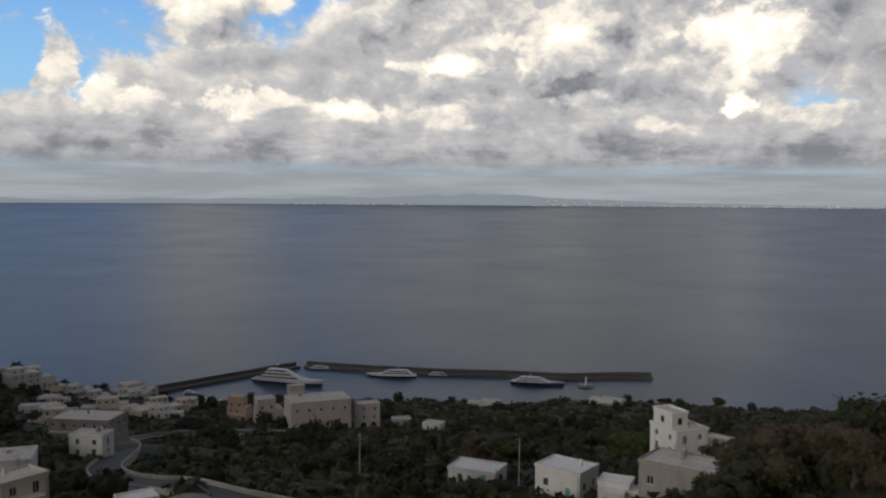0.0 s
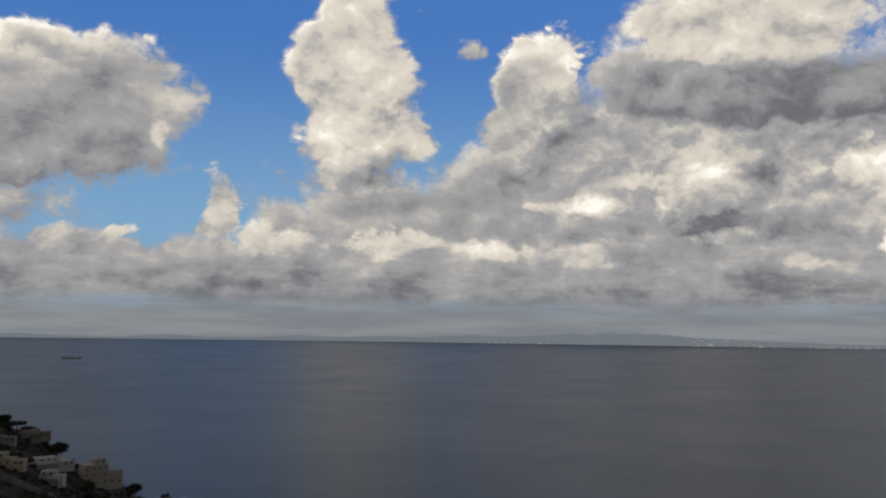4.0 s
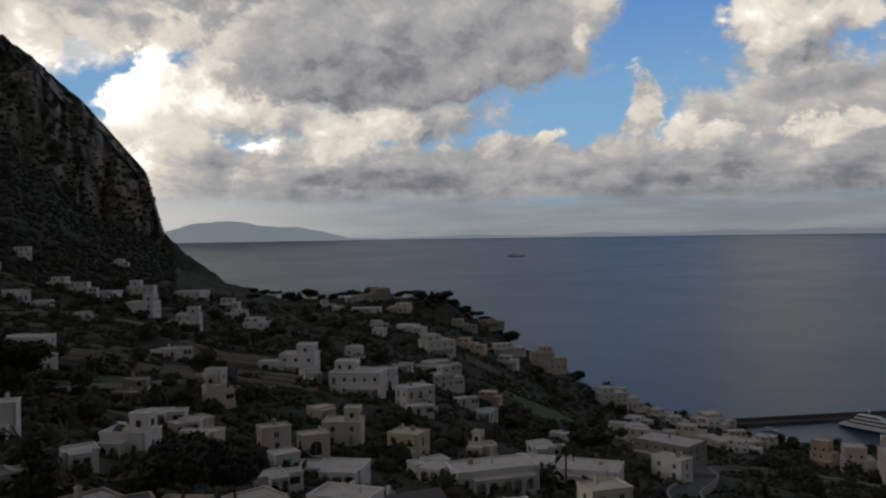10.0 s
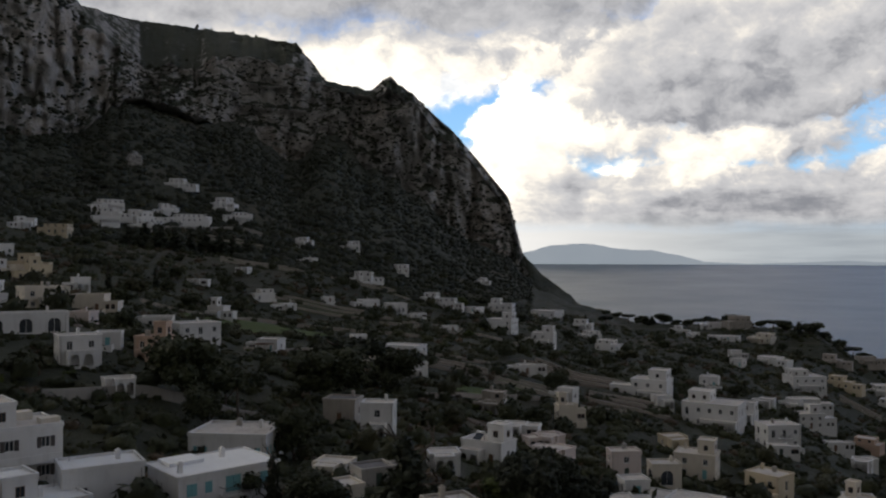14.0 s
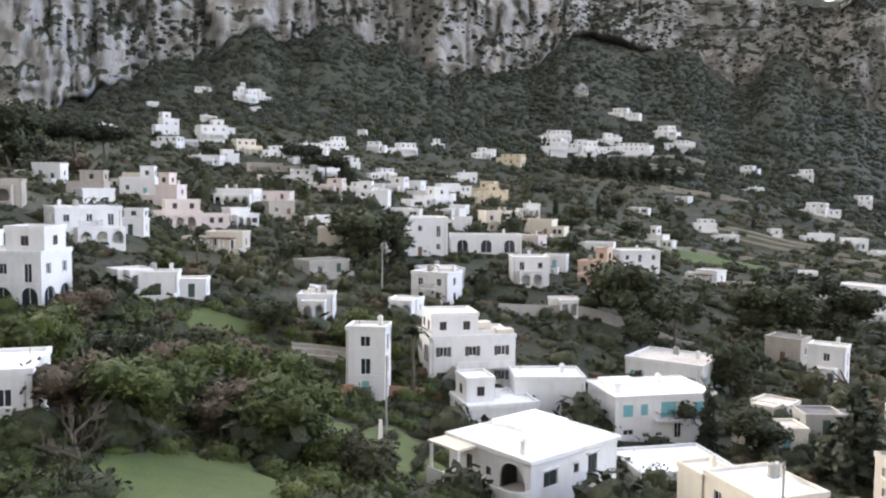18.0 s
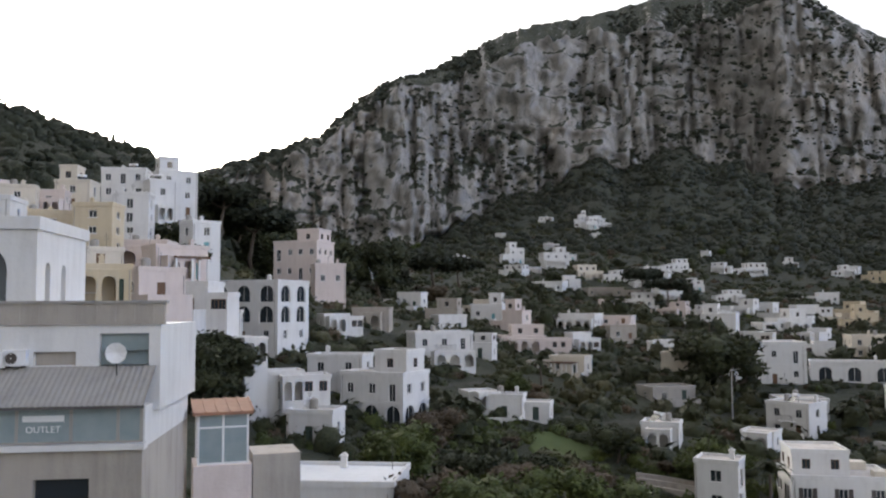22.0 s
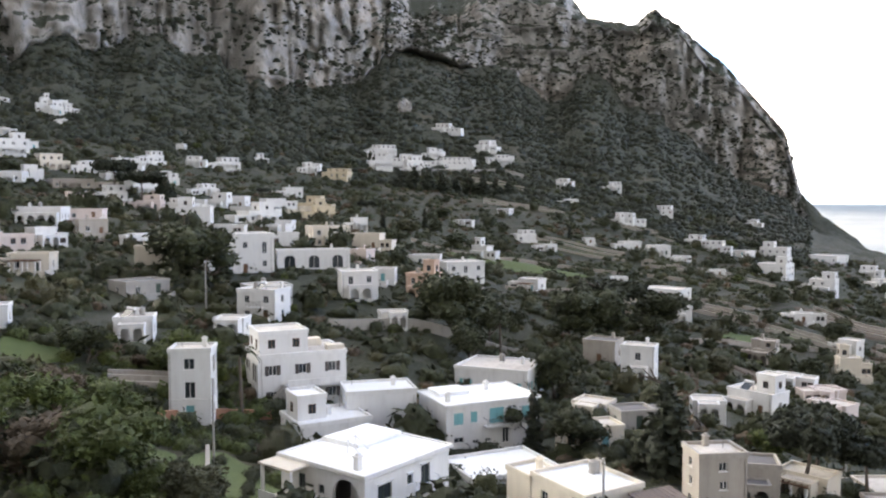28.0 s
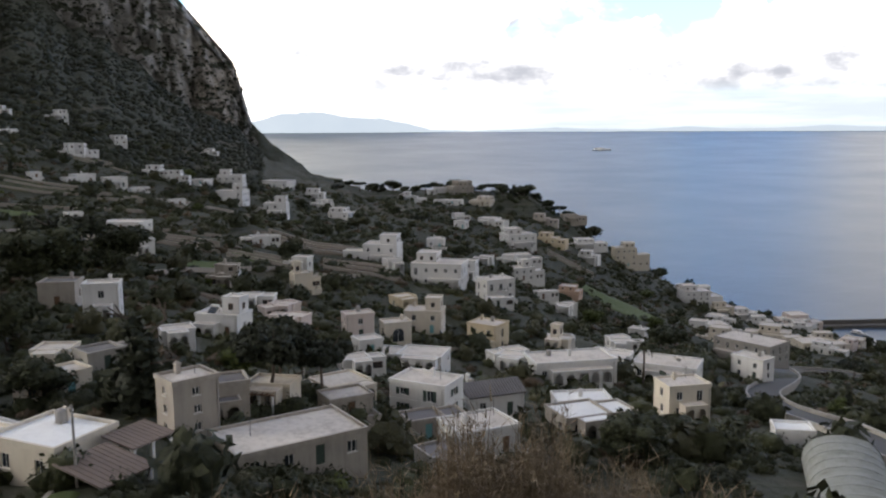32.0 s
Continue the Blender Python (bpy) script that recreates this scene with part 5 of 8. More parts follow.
def arch_block(x0, x1, y0, y1, z0, z1):
    w, d = x1 - x0, y1 - y0
    me = wall_shell(w, d, z1 - z0, [(0, w - 3.05, w - 1.15, .7, 3.2, True), (1, 1.0, 1.6, .6, 2.6, True), (1, 3.0, 3.6, .6, 2.6, True)], WHITE, 0.0)
    me.transform(Matrix.Translation(((x0 + x1) / 2, (y0 + y1) / 2, z0)))
    return me


def pale_glass():
    m = bpy.data.materials.new("dusty_glass")
    g = Graph(m)
    out, b = g.add("ShaderNodeOutputMaterial"), g.add("ShaderNodeBsdfPrincipled")
    g.wire(b.outputs[0], out.inputs[0])
    co = g.add("ShaderNodeTexCoord").outputs["Object"]
    g.wire(g.mix(g.noise(co, 1.4, 4), (.20, .26, .27), (.33, .37, .37)), b.inputs["Base Color"])
    b.inputs["Roughness"].default_value = .18
    return m


PALEGLASS = pale_glass()
shop_building()


# ---- verandas, terraces and yards ----
def veranda(x, y, yaw, w, d, rise, zroof, zfloor, mat, label):
    root = tagged(new("veranda"), label, "veranda")
    root.matrix_basis = pose(x, y, zroof, 0, 0, yaw)
    part("canopy", awning_roof_mesh(w, d, rise, mat), root)
    h = zroof - zfloor
    for sx in (-1, 0, 1):
        part("pillar", shared(("pillar", round(h, 1)), lambda: pillar_mesh(h, WHITE)), root, Matrix.Translation((sx * (w / 2 - .3), -d + .3, -h - .05)))
    floor = Build()
    floor.box((-w / 2, -d, -h - 3), (w / 2, 0, -h), CONCRETE)
    part("floor", floor.mesh("floor"), root)
    return root


veranda(-72.0, 14.8, 116, 5.4, 5.8, .9, 112.2, 109.8, BROWNFELT, "brown felt veranda roof on white posts beside a cream house")
veranda(-76.0, 19.4, 116, 4.8, 3.9, .5, 112.6, 109.8, BROWNFELT, "smaller brown felt veranda roof on white posts")
veranda(-84, -120, -305, 6.0, 5.0, 1.4, 132.5, 129.8, HULL, "white canvas awning over a restaurant terrace")


def greenhouse(x, y, yaw, w, d, h):
    """A shed covered with dull plastic sheet over hoops."""
    root = tagged(new("plastic_greenhouse"), "grey plastic-covered greenhouse with a white gable wall", "greenhouse")
    root.matrix_basis = pose(x, y, land_z(x, y), 0, 0, yaw)
    n, m = 14, 24
    b = Build()
    rnd = random.Random(8)
    grid = [[(-w / 2 * math.cos(math.pi * i / n) * 1.0, -d / 2 + d * j / m, max(0, h * math.sin(math.pi * i / n) ** .7 - (.12 if j % 3 else 0) + rnd.uniform(-.06, .06))) for j in range(m + 1)] for i in range(n + 1)]
    for i in range(n):
        for j in range(m):
            b.face((grid[i][j], grid[i + 1][j], grid[i + 1][j + 1], grid[i][j + 1]), PLASTIC)
    part("cover", b.mesh("cover"), root)
    e = Build()
    for y2 in (-d / 2 - .1, d / 2 + .1):
        e = Build()
        e.face([(q[0], y2, q[2]) for q in (r[0] for r in grid)], WHITE)
        part("gable_wall", e.mesh("gable_wall"), root)
    for j in range(0, m + 1, 3):
        hb = Build()
        for i in range(n):
            p, q = grid[i][j], grid[i + 1][j]
            hb.tube((p[0], p[1], p[2] + .05), (q[0], q[1], q[2] + .05), .03, .03, PLASTIC, 5)
        part("hoop", hb.mesh("hoop"), root)


greenhouse(-44, 88, 35, 9, 20, 3.6)


PLOTS = [(-44, 88, 11.0)]


def patch(name, x, y, rx, ry, yaw, mat, label, cat):
    """A plot of ground that lies on the hillside."""
    PLOTS.append((x, y, min(rx, ry) * .95))
    n, m = 26, 12
    b = Build()
    c, s = math.cos(radians(yaw)), math.sin(radians(yaw))
    ring = []
    for j in range(m + 1):
        row = []
        for i in range(n):
            a = i * math.tau / n
            k = j / m * (1 + .14 * math.sin(3 * a + x) + .08 * math.sin(7 * a + y))
            u, v = rx * k * math.cos(a), ry * k * math.sin(a)
            px_, py_ = x + c * u - s * v, y + s * u + c * v
            row.append((px_, py_))
        ring.append(row)
    flat = np.array(ring).reshape(-1, 2)
    zz = land_height(flat[:, 0], flat[:, 1]).reshape(m + 1, n)
    for j in range(m):
        for i in range(n):
            k = (i + 1) % n
            lift = lambda q: .35 if q < m else -.3
            b.face([(*ring[j][i], zz[j][i] + lift(j)), (*ring[j + 1][i], zz[j + 1][i] + lift(j + 1)), (*ring[j + 1][k], zz[j + 1][k] + lift(j + 1)), (*ring[j][k], zz[j][k] + lift(j))], mat)
    tagged(new(name, b.mesh(name, True)), label, cat, "", "structure")


patch("lawn", -51, -28, 10, 7, 30, LAWN, "bright green garden lawn", "lawn")
PLOTS.append((-45, -24, 6.0))
patch("lawn", -78, -20.5, 12, 5.5, 14, LAWN, "green kitchen garden with low hedges and a path", "lawn")
PLOTS += [(-72, -19, 6.0), (-85, -22, 5.5), (-67, -17.5, 4.5)]
patch("lawn", -112, -56, 7, 5, 0, LAWN, "green garden plot between hedges", "lawn")
patch("lawn", -80, -31, 8, 5, 20, LAWN, "green kitchen garden with paths", "lawn")
patch("lawn", -68, 5, 8, 5, 80, LAWN, "green garden lawn beside a villa", "lawn")
patch("field", -259, 291, 22, 12, 20, LAWN, "green sloping field above the harbour", "field")
patch("field", -170, 75, 14, 8, 60, SOIL := surface("tilled_soil", lambda g, co: (g.mix(g.noise(co, .7, 6), (.06, .045, .032), (.15, .115, .08)), g.noise(co, 3)), .95, 0, .2), "brown tilled terrace plot", "field")
patch("field", -262, 128, 18, 9, 60, SOIL, "brown tilled terrace plot", "field")
patch("field", -300, 25, 26, 9, 80, LAWN, "green grazing terrace on the slope", "field")
patch("field", -215, 80, 10, 6, 60, LAWN, "green vegetable plot", "field")


def garden_wall(pts, h, mat, label):
    line = ribbon(pts, 8)
    b = Build()
    zz = [land_z(p.x, p.y) for p in line]
    for i in range(len(line) - 1):
        p, q = line[i], line[i + 1]
        n = Vector((-(q - p).y, (q - p).x, 0)).normalized() * .22
        lo = [p - n, q - n, q + n, p + n]
        z = [zz[i], zz[i + 1], zz[i + 1], zz[i]]
        top = [(v.x, v.y, k + h) for v, k in zip(lo, z)]
        bot = [(v.x, v.y, k - 1.5) for v, k in zip(lo, z)]
        b.face(top, mat)
        for k in range(4):
            b.face((bot[k], bot[(k + 1) % 4], top[(k + 1) % 4], top[k]), mat)
    tagged(new("garden_wall", b.mesh("garden_wall")), label, "wall", "garden walls")


def ground_at(az, el):
    """The place on the hillside that lies at this bearing and angle from the terrace."""
    r = np.arange(60.0, 800.0, 2.0)
    x, y = r * math.sin(radians(az)), r * math.cos(radians(az))
    over = land_height(x, y) - (EYE[2] + r * math.tan(radians(el)))
    k = int(np.argmax(over > 0))
    return x[k], y[k], r[k]


GRASS = surface("rough_winter_grass", lambda g, co: (g.mix(g.step(g.noise(co, .22, 6, .65), .35, .65), (.036, .044, .017), (.085, .080, .040)), g.noise(co, 2.5, 5)), .95, 0, .25)
for az, el, rx, ry, mat, words in ((297.4, -8.2, 17, 8, SOIL, "brown tilled terrace plot"), (300.5, -9.8, 13, 7, SOIL, "brown tilled terrace plot"), (293.6, -8.8, 10, 6, LAWN, "green terrace plot"), (314.9, -9.4, 13, 6, GRASS, "rough grassy terrace"), (279.5, -3.5, 22, 8, GRASS, "rough grassy terrace"), (275.8, -.6, 24, 10, GRASS, "rough grassy terrace on the upper slope"), (286.5, -4.7, 20, 8, GRASS, "rough grassy terrace"), (273.9, .9, 20, 9, GRASS, "rough grassy terrace on the upper slope"), (283, -2, 24, 8, GRASS, "rough grassy terrace"), (291, -5.5, 18, 7, GRASS, "rough grassy terrace"), (250.3, -12.2, 4.5, 2.5, SOIL, "brown earth plot behind a wall"), (288.5, -7.5, 12, 6, SOIL, "brown tilled terrace plot")):
    x, y, r = ground_at(az, el)
    patch("field", x, y, rx, ry, -az, mat, words, "field")
    for step in (-.75, .15, .9):
        arc = [((r + step * ry) * math.sin(radians(az + q * rx / r * 57)), (r + step * ry) * math.cos(radians(az + q * rx / r * 57))) for q in (-.95, 0, .95)]
        garden_wall(arc, 1.15, STONE, "dry stone wall between terraced fields")


garden_wall([(-62, -18), (-78, -22), (-96, -27)], .6, STONE, "low stone wall along a garden path")
garden_wall([(-96, -36), (-102, -30), (-108, -22)], 1.2, TILE, "low brick-red garden wall with a round arch")
garden_wall([(-60, 4), (-70, 12), (-78, 14)], .4, STONE, "low pale stone edging of a garden path")
garden_wall([(-150, -20), (-158, 0), (-160, 16)], 2.0, CONCRETE, "long grey retaining wall of a lane")
garden_wall([(-118, 66), (-140, 92), (-150, 120)], 1.2, STONE, "dry stone terrace wall")
garden_wall([(-200, 60), (-215, 95), (-222, 130)], 1.2, STONE, "dry stone terrace wall")
garden_wall([(-250, 20), (-262, 60), (-258, 100)], 1.2, STONE, "dry stone terrace wall")
garden_wall([(-300, -10), (-312, 40), (-305, 90)], 1.3, STONE, "dry stone terrace wall")
garden_wall([(-560, -20), (-585, 30), (-590, 60)], 2.6, CONCRETE, "long pale retaining wall on the upper slope")


def utility_pole(x, y, h, label="thin grey utility pole"):
    root = tagged(new("utility_pole"), label, "pole", "poles")
    root.matrix_basis = pose(x, y, land_z(x, y))
    b, c = Build(), Build()
    b.tube((0, 0, -1), (0, 0, h), .14, .09, CONCRETE, 8)
    c.tube((-.6, 0, h - .4), (.6, 0, h - .4), .05, .05, IRON, 6)
    for s in (-.5, 0, .5):
        c.tube((s, 0, h - .38), (s, 0, h - .2), .06, .04, HULL, 6)
    part("post", b.mesh("post"), root), part("crossarm", c.mesh("crossarm"), root)


for px_, py_, ph in ((-42, 150, 9), (-12, 150, 10), (-84, -23, 9), (-150, -42, 9), (-70, 14, 7), (-113, 56, 8)):
    utility_pole(px_, py_, ph)


def boulder(x, y, s, drop):
    rnd = random.Random(int(abs(x)))
    bm = bmesh.new()
    bmesh.ops.create_icosphere(bm, subdivisions=3, radius=s)
    for v in bm.verts:
        v.co *= 1 + .5 * (noise.noise(v.co / s * 1.4 + Vector((x, y, 0))))
        v.co.z *= 1.5
    me = bpy.data.meshes.new("boulder")
    bm.to_mesh(me), bm.free()
    me.materials.append(ROCK)
    ob = tagged(new("boulder", me), "lone pale limestone boulder on the wooded slope", "rock")
    ob.matrix_basis = pose(x, y, land_z(x, y) - drop)


boulder(-735, -30, 7.5, 2)


def ridge_cross(az, el, r):
    root = tagged(new("summit_monument"), "small dark monument on the mountain ridge", "monument")
    z = EYE[2] + r * math.tan(radians(el))
    root.matrix_basis = pose(r * math.sin(radians(az)), r * math.cos(radians(az)), z)
    a, b = Build(), Build()
    a.box((-2.2, -2.2, -6), (2.2, 2.2, 4), STONE, .6)
    b.tube((0, 0, 4), (0, 0, 11), 1.2, .5, STONE, 8)
    part("plinth", a.mesh("plinth"), root), part("column", b.mesh("column"), root)


ridge_cross(271.9, 14.45, 1360)


def white_city():
    """Pale blocks of the city on the far shore."""
    rnd = random.Random(21)
    b = Build()
    for k in range(420):
        az = rnd.uniform(-4, 20) if k % 5 else rnd.uniform(-20, -12)
        dist = 4862 - rnd.random() * 6
        el = -.40 + (rnd.random() ** 2) * (.42 if -3 < az < 2 else .10)
        x, y, z = dist * math.sin(radians(az)), dist * math.cos(radians(az)), EYE[2] + dist * math.tan(radians(el))
        w, h = rnd.uniform(2, 8), rnd.uniform(.8, 2.2)
        b.box((x - w, y - 2, z - h), (x + w, y + 2, z + h), CREAM if rnd.random() < .5 else WHITE)
    tagged(new("backdrop_city", b.mesh("backdrop_city")), "pale city blocks scattered along the distant shore", "far city", "", "stuff")


white_city()


def glass_porch(az, r, z):
    root = tagged(new("glass_porch"), "white-framed glazed porch with a terracotta roof", "porch")
    root.matrix_basis = pose(r * math.sin(radians(az)), r * math.cos(radians(az)), z, 0, 0, -az + 4)
    w, d, h = 2.3, 2.6, 2.5
    base = Build()
    base.box((-w / 2 - .2, -.1, -14), (w / 2 + .2, d, -.05), PINK)
    part("base", base.mesh("base"), root)
    for y0 in (0, d):
        f = Build()
        for x in (-w / 2, 0, w / 2):
            f.box((x - .05, y0 - .05, 0), (x + .05, y0 + .05, h), HULL)
        for zz in (0, h * .68, h - .1):
            f.box((-w / 2, y0 - .045, zz), (w / 2, y0 + .045, zz + .09), HULL)
        part("frame", f.mesh("frame"), root)
    for x0 in (-w / 2 + .05, .05):
        p = Build()
        p.box((x0, -.012, .09), (x0 + w / 2 - .1, .012, h - .1), PALEGLASS)
        part("pane", p.mesh("pane"), root)
    part("roof", awning_roof_mesh(w + .5, d + .4, .35, TILE), root, Matrix.Translation((0, d + .1, h)))
    t = Build()
    t.box((w / 2 + .3, .3, -14), (w / 2 + 2.6, 3.0, .3), STONE)
    part("side_terrace", t.mesh("side_terrace"), root)


glass_porch(220.9, 42.0, 132.6)


# ---- houses on the hillside and by the harbour ----
house(-548.5, -286.0, 102, 7.0, 5.5, 2.9)
house(-524.0, -244.3, 127, 5.4, 3.3, 8.0, tier=.5)
house(-533.9, -237.7, 135, 5.0, 4.2, 4.4)
house(-495.4, -221.1, 101, 5.2, 3.8, 3.1)
house(-365.7, -240.7, 150, 5.0, 4.2, 3.4)
house(-491.2, -289.8, 134, 6.5, 5.4, 3.4)
house(-371.6, -210.9, 147, 8.2, 5.3, 7.9, tier=.5)
house(-377.8, -191.9, 132, 12.9, 10.6, 6.5, tier=.4)
house(-444.8, -229.4, 127, 5.4, 4.1, 2.9)
house(-354.2, -192.1, 139, 8.4, 5.4, 2.5, z=156.0)
house(-333.8, -162.5, 131, 5.0, 4.2, 4.4, z=148.9)
house(-358.7, -153.1, 121, 7.4, 5.0, 4.6, z=151.2)
house(-361.7, -139.7, 139, 12.1, 8.8, 5.1, z=147.7)
house(-389.5, -145.3, 129, 9.9, 6.7, 3.6)
house(-376.2, -122.9, 120, 6.4, 4.3, 4.9, z=147.2)
house(-433.7, -124.7, 96, 9.8, 7.0, 4.7)
house(-451.8, -115.1, 125, 13.7, 10.4, 5.7)
house(-492.1, -105.1, 114, 5.0, 4.2, 5.2)
house(-489.9, -149.8, 89, 5.0, 4.2, 2.9)
house(-330.5, -145.0, 128, 15.1, 10.4, 3.7, wall=STONE, roof=GREYROOF, z=143.9)
house(-342.9, -120.3, 133, 12.9, 8.4, 4.7, tier=.4, z=142.0)
house(-264.9, -113.2, 124, 7.9, 4.9, 4.1, wall=PINK, z=137.9)
house(-212.4, -101.7, 101, 13.4, 10.0, 3.9, rich=True, z=133.8)
house(-225.5, -94.8, 102, 9.2, 7.7, 2.5, wall=PINK, roof=TILE, z=134.5)
house(-207.0, -86.1, 132, 7.0, 4.3, 3.7, wall=STONE, roof=TILE, z=131.0)
house(-190.2, -107.6, 90, 5.8, 4.9, 5.4, wall=PINK, tier=.5, z=133.3)
house(-173.9, -97.2, 128, 10.4, 7.0, 5.6, wall=PINK, z=129.8)
house(-203.3, -124.6, 95, 6.4, 4.5, 4.0, wall=CREAM, z=137.7)
house(-177.9, -122.0, 109, 8.5, 5.5, 6.2, wall=STONE, roof=GREYROOF, z=135.7)
house(-133.9, -93.0, 140, 11.3, 7.5, 6.2, rich=True, balcony=True, z=128.8)
house(-150.4, -93.3, 106, 5.0, 4.2, 4.8, roof=GREYROOF, z=129.3)
house(-159.0, -77.3, 97, 7.6, 5.3, 3.5, wall=CREAM, pergola=True, z=126.0)
house(-187.0, -88.8, 147, 5.2, 3.9, 4.1, z=129.3)
house(-280.3, -84.8, 138, 8.6, 6.1, 4.7, z=135.2)
house(-247.6, -72.2, 96, 9.9, 6.1, 4.9, tier=.4, z=132.4)
house(-323.3, -84.2, 82, 7.1, 6.0, 6.0, z=136.1)
house(-330.9, -79.5, 82, 8.2, 6.1, 4.1, z=136.7)
house(-271.7, -58.7, 134, 11.2, 7.1, 3.6, tier=.5, z=132.1)
house(-343.0, -68.1, 128, 8.7, 6.1, 3.4, z=136.4)
house(-354.8, -53.9, 79, 10.2, 6.7, 5.9, wall=YELLOW, z=135.0)
house(-327.6, -45.3, 118, 7.7, 5.0, 4.8, wall=YELLOW, tier=.5, z=132.0)
house(-237.5, -31.6, 112, 10.8, 8.9, 5.2, wall=CREAM, rich=True, z=126.8)
house(-239.9, -20.2, 75, 8.2, 5.0, 4.3, wall=CREAM, z=125.5)
house(-291.0, -27.8, 110, 5.0, 4.2, 4.1, z=129.0)
house(-253.1, -46.4, 82, 5.0, 4.2, 2.9, z=130.3)
house(-229.1, -41.2, 109, 5.0, 4.2, 3.2, z=127.3)
house(-215.6, -19.8, 63, 5.0, 4.2, 3.0, wall=PINK, z=123.7)
house(-274.8, -94.3, 89, 7.6, 4.7, 4.8, wall=PINK, z=136.2)
house(-245.5, -46.2, 70, 5.0, 4.2, 2.7, z=129.6)
house(-233.4, -59.6, 88, 5.0, 4.2, 2.6, z=130.0)
house(-356.9, -99.5, 133, 8.2, 6.0, 4.7, z=141.4)
house(-388.1, -67.6, 116, 8.2, 5.7, 4.0, z=141.0)
house(-173.9, -17.0, 105, 7.5, 6.3, 5.2, rich=True, z=119.6)
house(-189.1, -12.4, 85, 5.1, 4.2, 2.9, z=121.1)
house(-186.5, -3.4, 65, 6.7, 4.5, 5.2, wall=PEACH, tier=.4, rich=True, z=117.9)
house(-152.1, -32.0, 73, 7.6, 5.9, 5.4, rich=True, balcony=True, z=118.0)
house(-236.1, 6.0, 110, 11.2, 8.8, 5.6, rich=True, z=116.5)
house(-157.8, -8.8, 106, 5.1, 3.1, 2.5, z=116.0)
house(-126.5, -46.2, 102, 5.6, 4.5, 3.3, rich=True, z=118.7)
house(-138.4, -34.4, 86, 5.0, 4.2, 2.5, z=117.6)
house(-199.9, -71.1, 139, 5.0, 4.2, 2.6, z=128.8)
house(-181.1, -62.6, 97, 5.6, 4.2, 3.9, wall=CREAM, arch=(0,), z=125.7)
house(-155.2, -55.8, 140, 8.8, 6.2, 2.5, roof=GREYROOF, wall=CONCRETE, z=122.2)
house(-116.2, -67.8, 111, 5.7, 4.2, 3.5, rich=True, z=122.4)
house(-115.9, -72.8, 144, 5.0, 4.2, 2.5, z=123.7)
house(-120.2, -64.7, 109, 5.0, 4.2, 2.5, z=122.0)
house(-595.1, -42.8, 79, 12.2, 8.4, 5.0)
house(-571.8, -38.3, 84, 13.6, 10.0, 6.3)
house(-561.9, -40.3, 107, 16.0, 13.5, 4.0)
house(-575.0, -20.9, 106, 11.5, 8.3, 7.1)
house(-560.1, -19.3, 102, 13.5, 8.5, 5.0)
house(-604.4, -4.0, 111, 8.6, 6.1, 6.6)
house(-591.2, 8.9, 99, 25.1, 20.6, 5.0)
house(-641.9, 34.5, 64, 11.8, 9.8, 7.2)
house(-613.5, 46.6, 104, 11.7, 9.4, 5.8)
house(-681.8, 2.6, 73, 15.1, 9.7, 6.6)
house(-475.2, -57.6, 81, 14.5, 11.8, 4.7, wall=YELLOW)
house(-477.9, -73.9, 120, 6.4, 5.3, 5.4)
house(-239.2, -3.4, 83, 7.9, 5.4, 2.6, z=121.1)
house(-389.4, 10.8, 69, 5.0, 4.2, 2.5, z=127.4)
house(-383.9, 39.0, 105, 9.3, 6.8, 4.6, z=120.6)
house(-375.4, 49.1, 111, 6.6, 4.6, 2.8, z=116.4)
house(-309.2, 16.1, 55, 6.3, 4.7, 4.2, tier=.4, z=118.1)
house(-576.9, 85.6, 59, 8.3, 5.6, 5.4)
house(-588.3, 123.7, 105, 7.4, 5.5, 6.1)
house(-531.4, 83.5, 104, 7.6, 5.4, 3.5)
house(-484.8, 108.4, 63, 9.9, 7.4, 6.0)
house(-561.8, 152.8, 86, 8.0, 5.0, 5.0)
house(-615.3, 232.0, 45, 6.5, 4.9, 4.1)
house(-396.8, 90.6, 107, 9.1, 6.3, 3.5)
house(-408.7, 107.4, 99, 9.5, 7.8, 4.2)
house(-461.0, 141.8, 55, 9.6, 8.0, 5.2)
house(-450.6, 149.7, 56, 8.2, 5.7, 5.2)
house(-467.5, 188.8, 53, 14.6, 8.8, 7.5, tier=.4)
house(-381.9, 154.6, 47, 12.8, 10.1, 6.0, tier=.4)
house(-498.3, 233.1, 38, 17.3, 13.8, 4.2)
house(-465.0, 242.0, 51, 11.2, 8.3, 5.3)
house(-427.2, 226.2, 86, 10.8, 9.2, 4.5)
house(-388.4, 217.1, 35, 11.5, 9.7, 4.9)
house(-360.9, 167.2, 53, 10.4, 7.5, 5.8, tier=.5, z=99.0)
house(-453.6, 163.9, 47, 9.4, 7.6, 2.5)
house(-406.4, 117.2, 102, 5.1, 4.0, 2.5)
house(-254.3, 28.5, 54, 6.7, 5.2, 3.6, pergola=True, z=111.8)
house(-250.0, 54.7, 94, 5.6, 4.4, 5.0, z=111.2)
house(-238.8, 47.2, 108, 8.0, 5.6, 2.5, wall=CREAM, z=109.8)
house(-232.0, 59.8, 107, 6.5, 4.4, 3.7, z=108.6)
house(-224.6, 64.8, 92, 6.2, 3.7, 4.2, tier=.4, z=106.4)
house(-256.0, 70.3, 45, 11.6, 8.3, 2.5, z=109.7)
house(-251.4, 110.0, 84, 5.0, 4.2, 2.7, z=102.3)
house(-194.3, 76.8, 57, 5.0, 4.2, 4.9, wall=STONE, z=101.5)
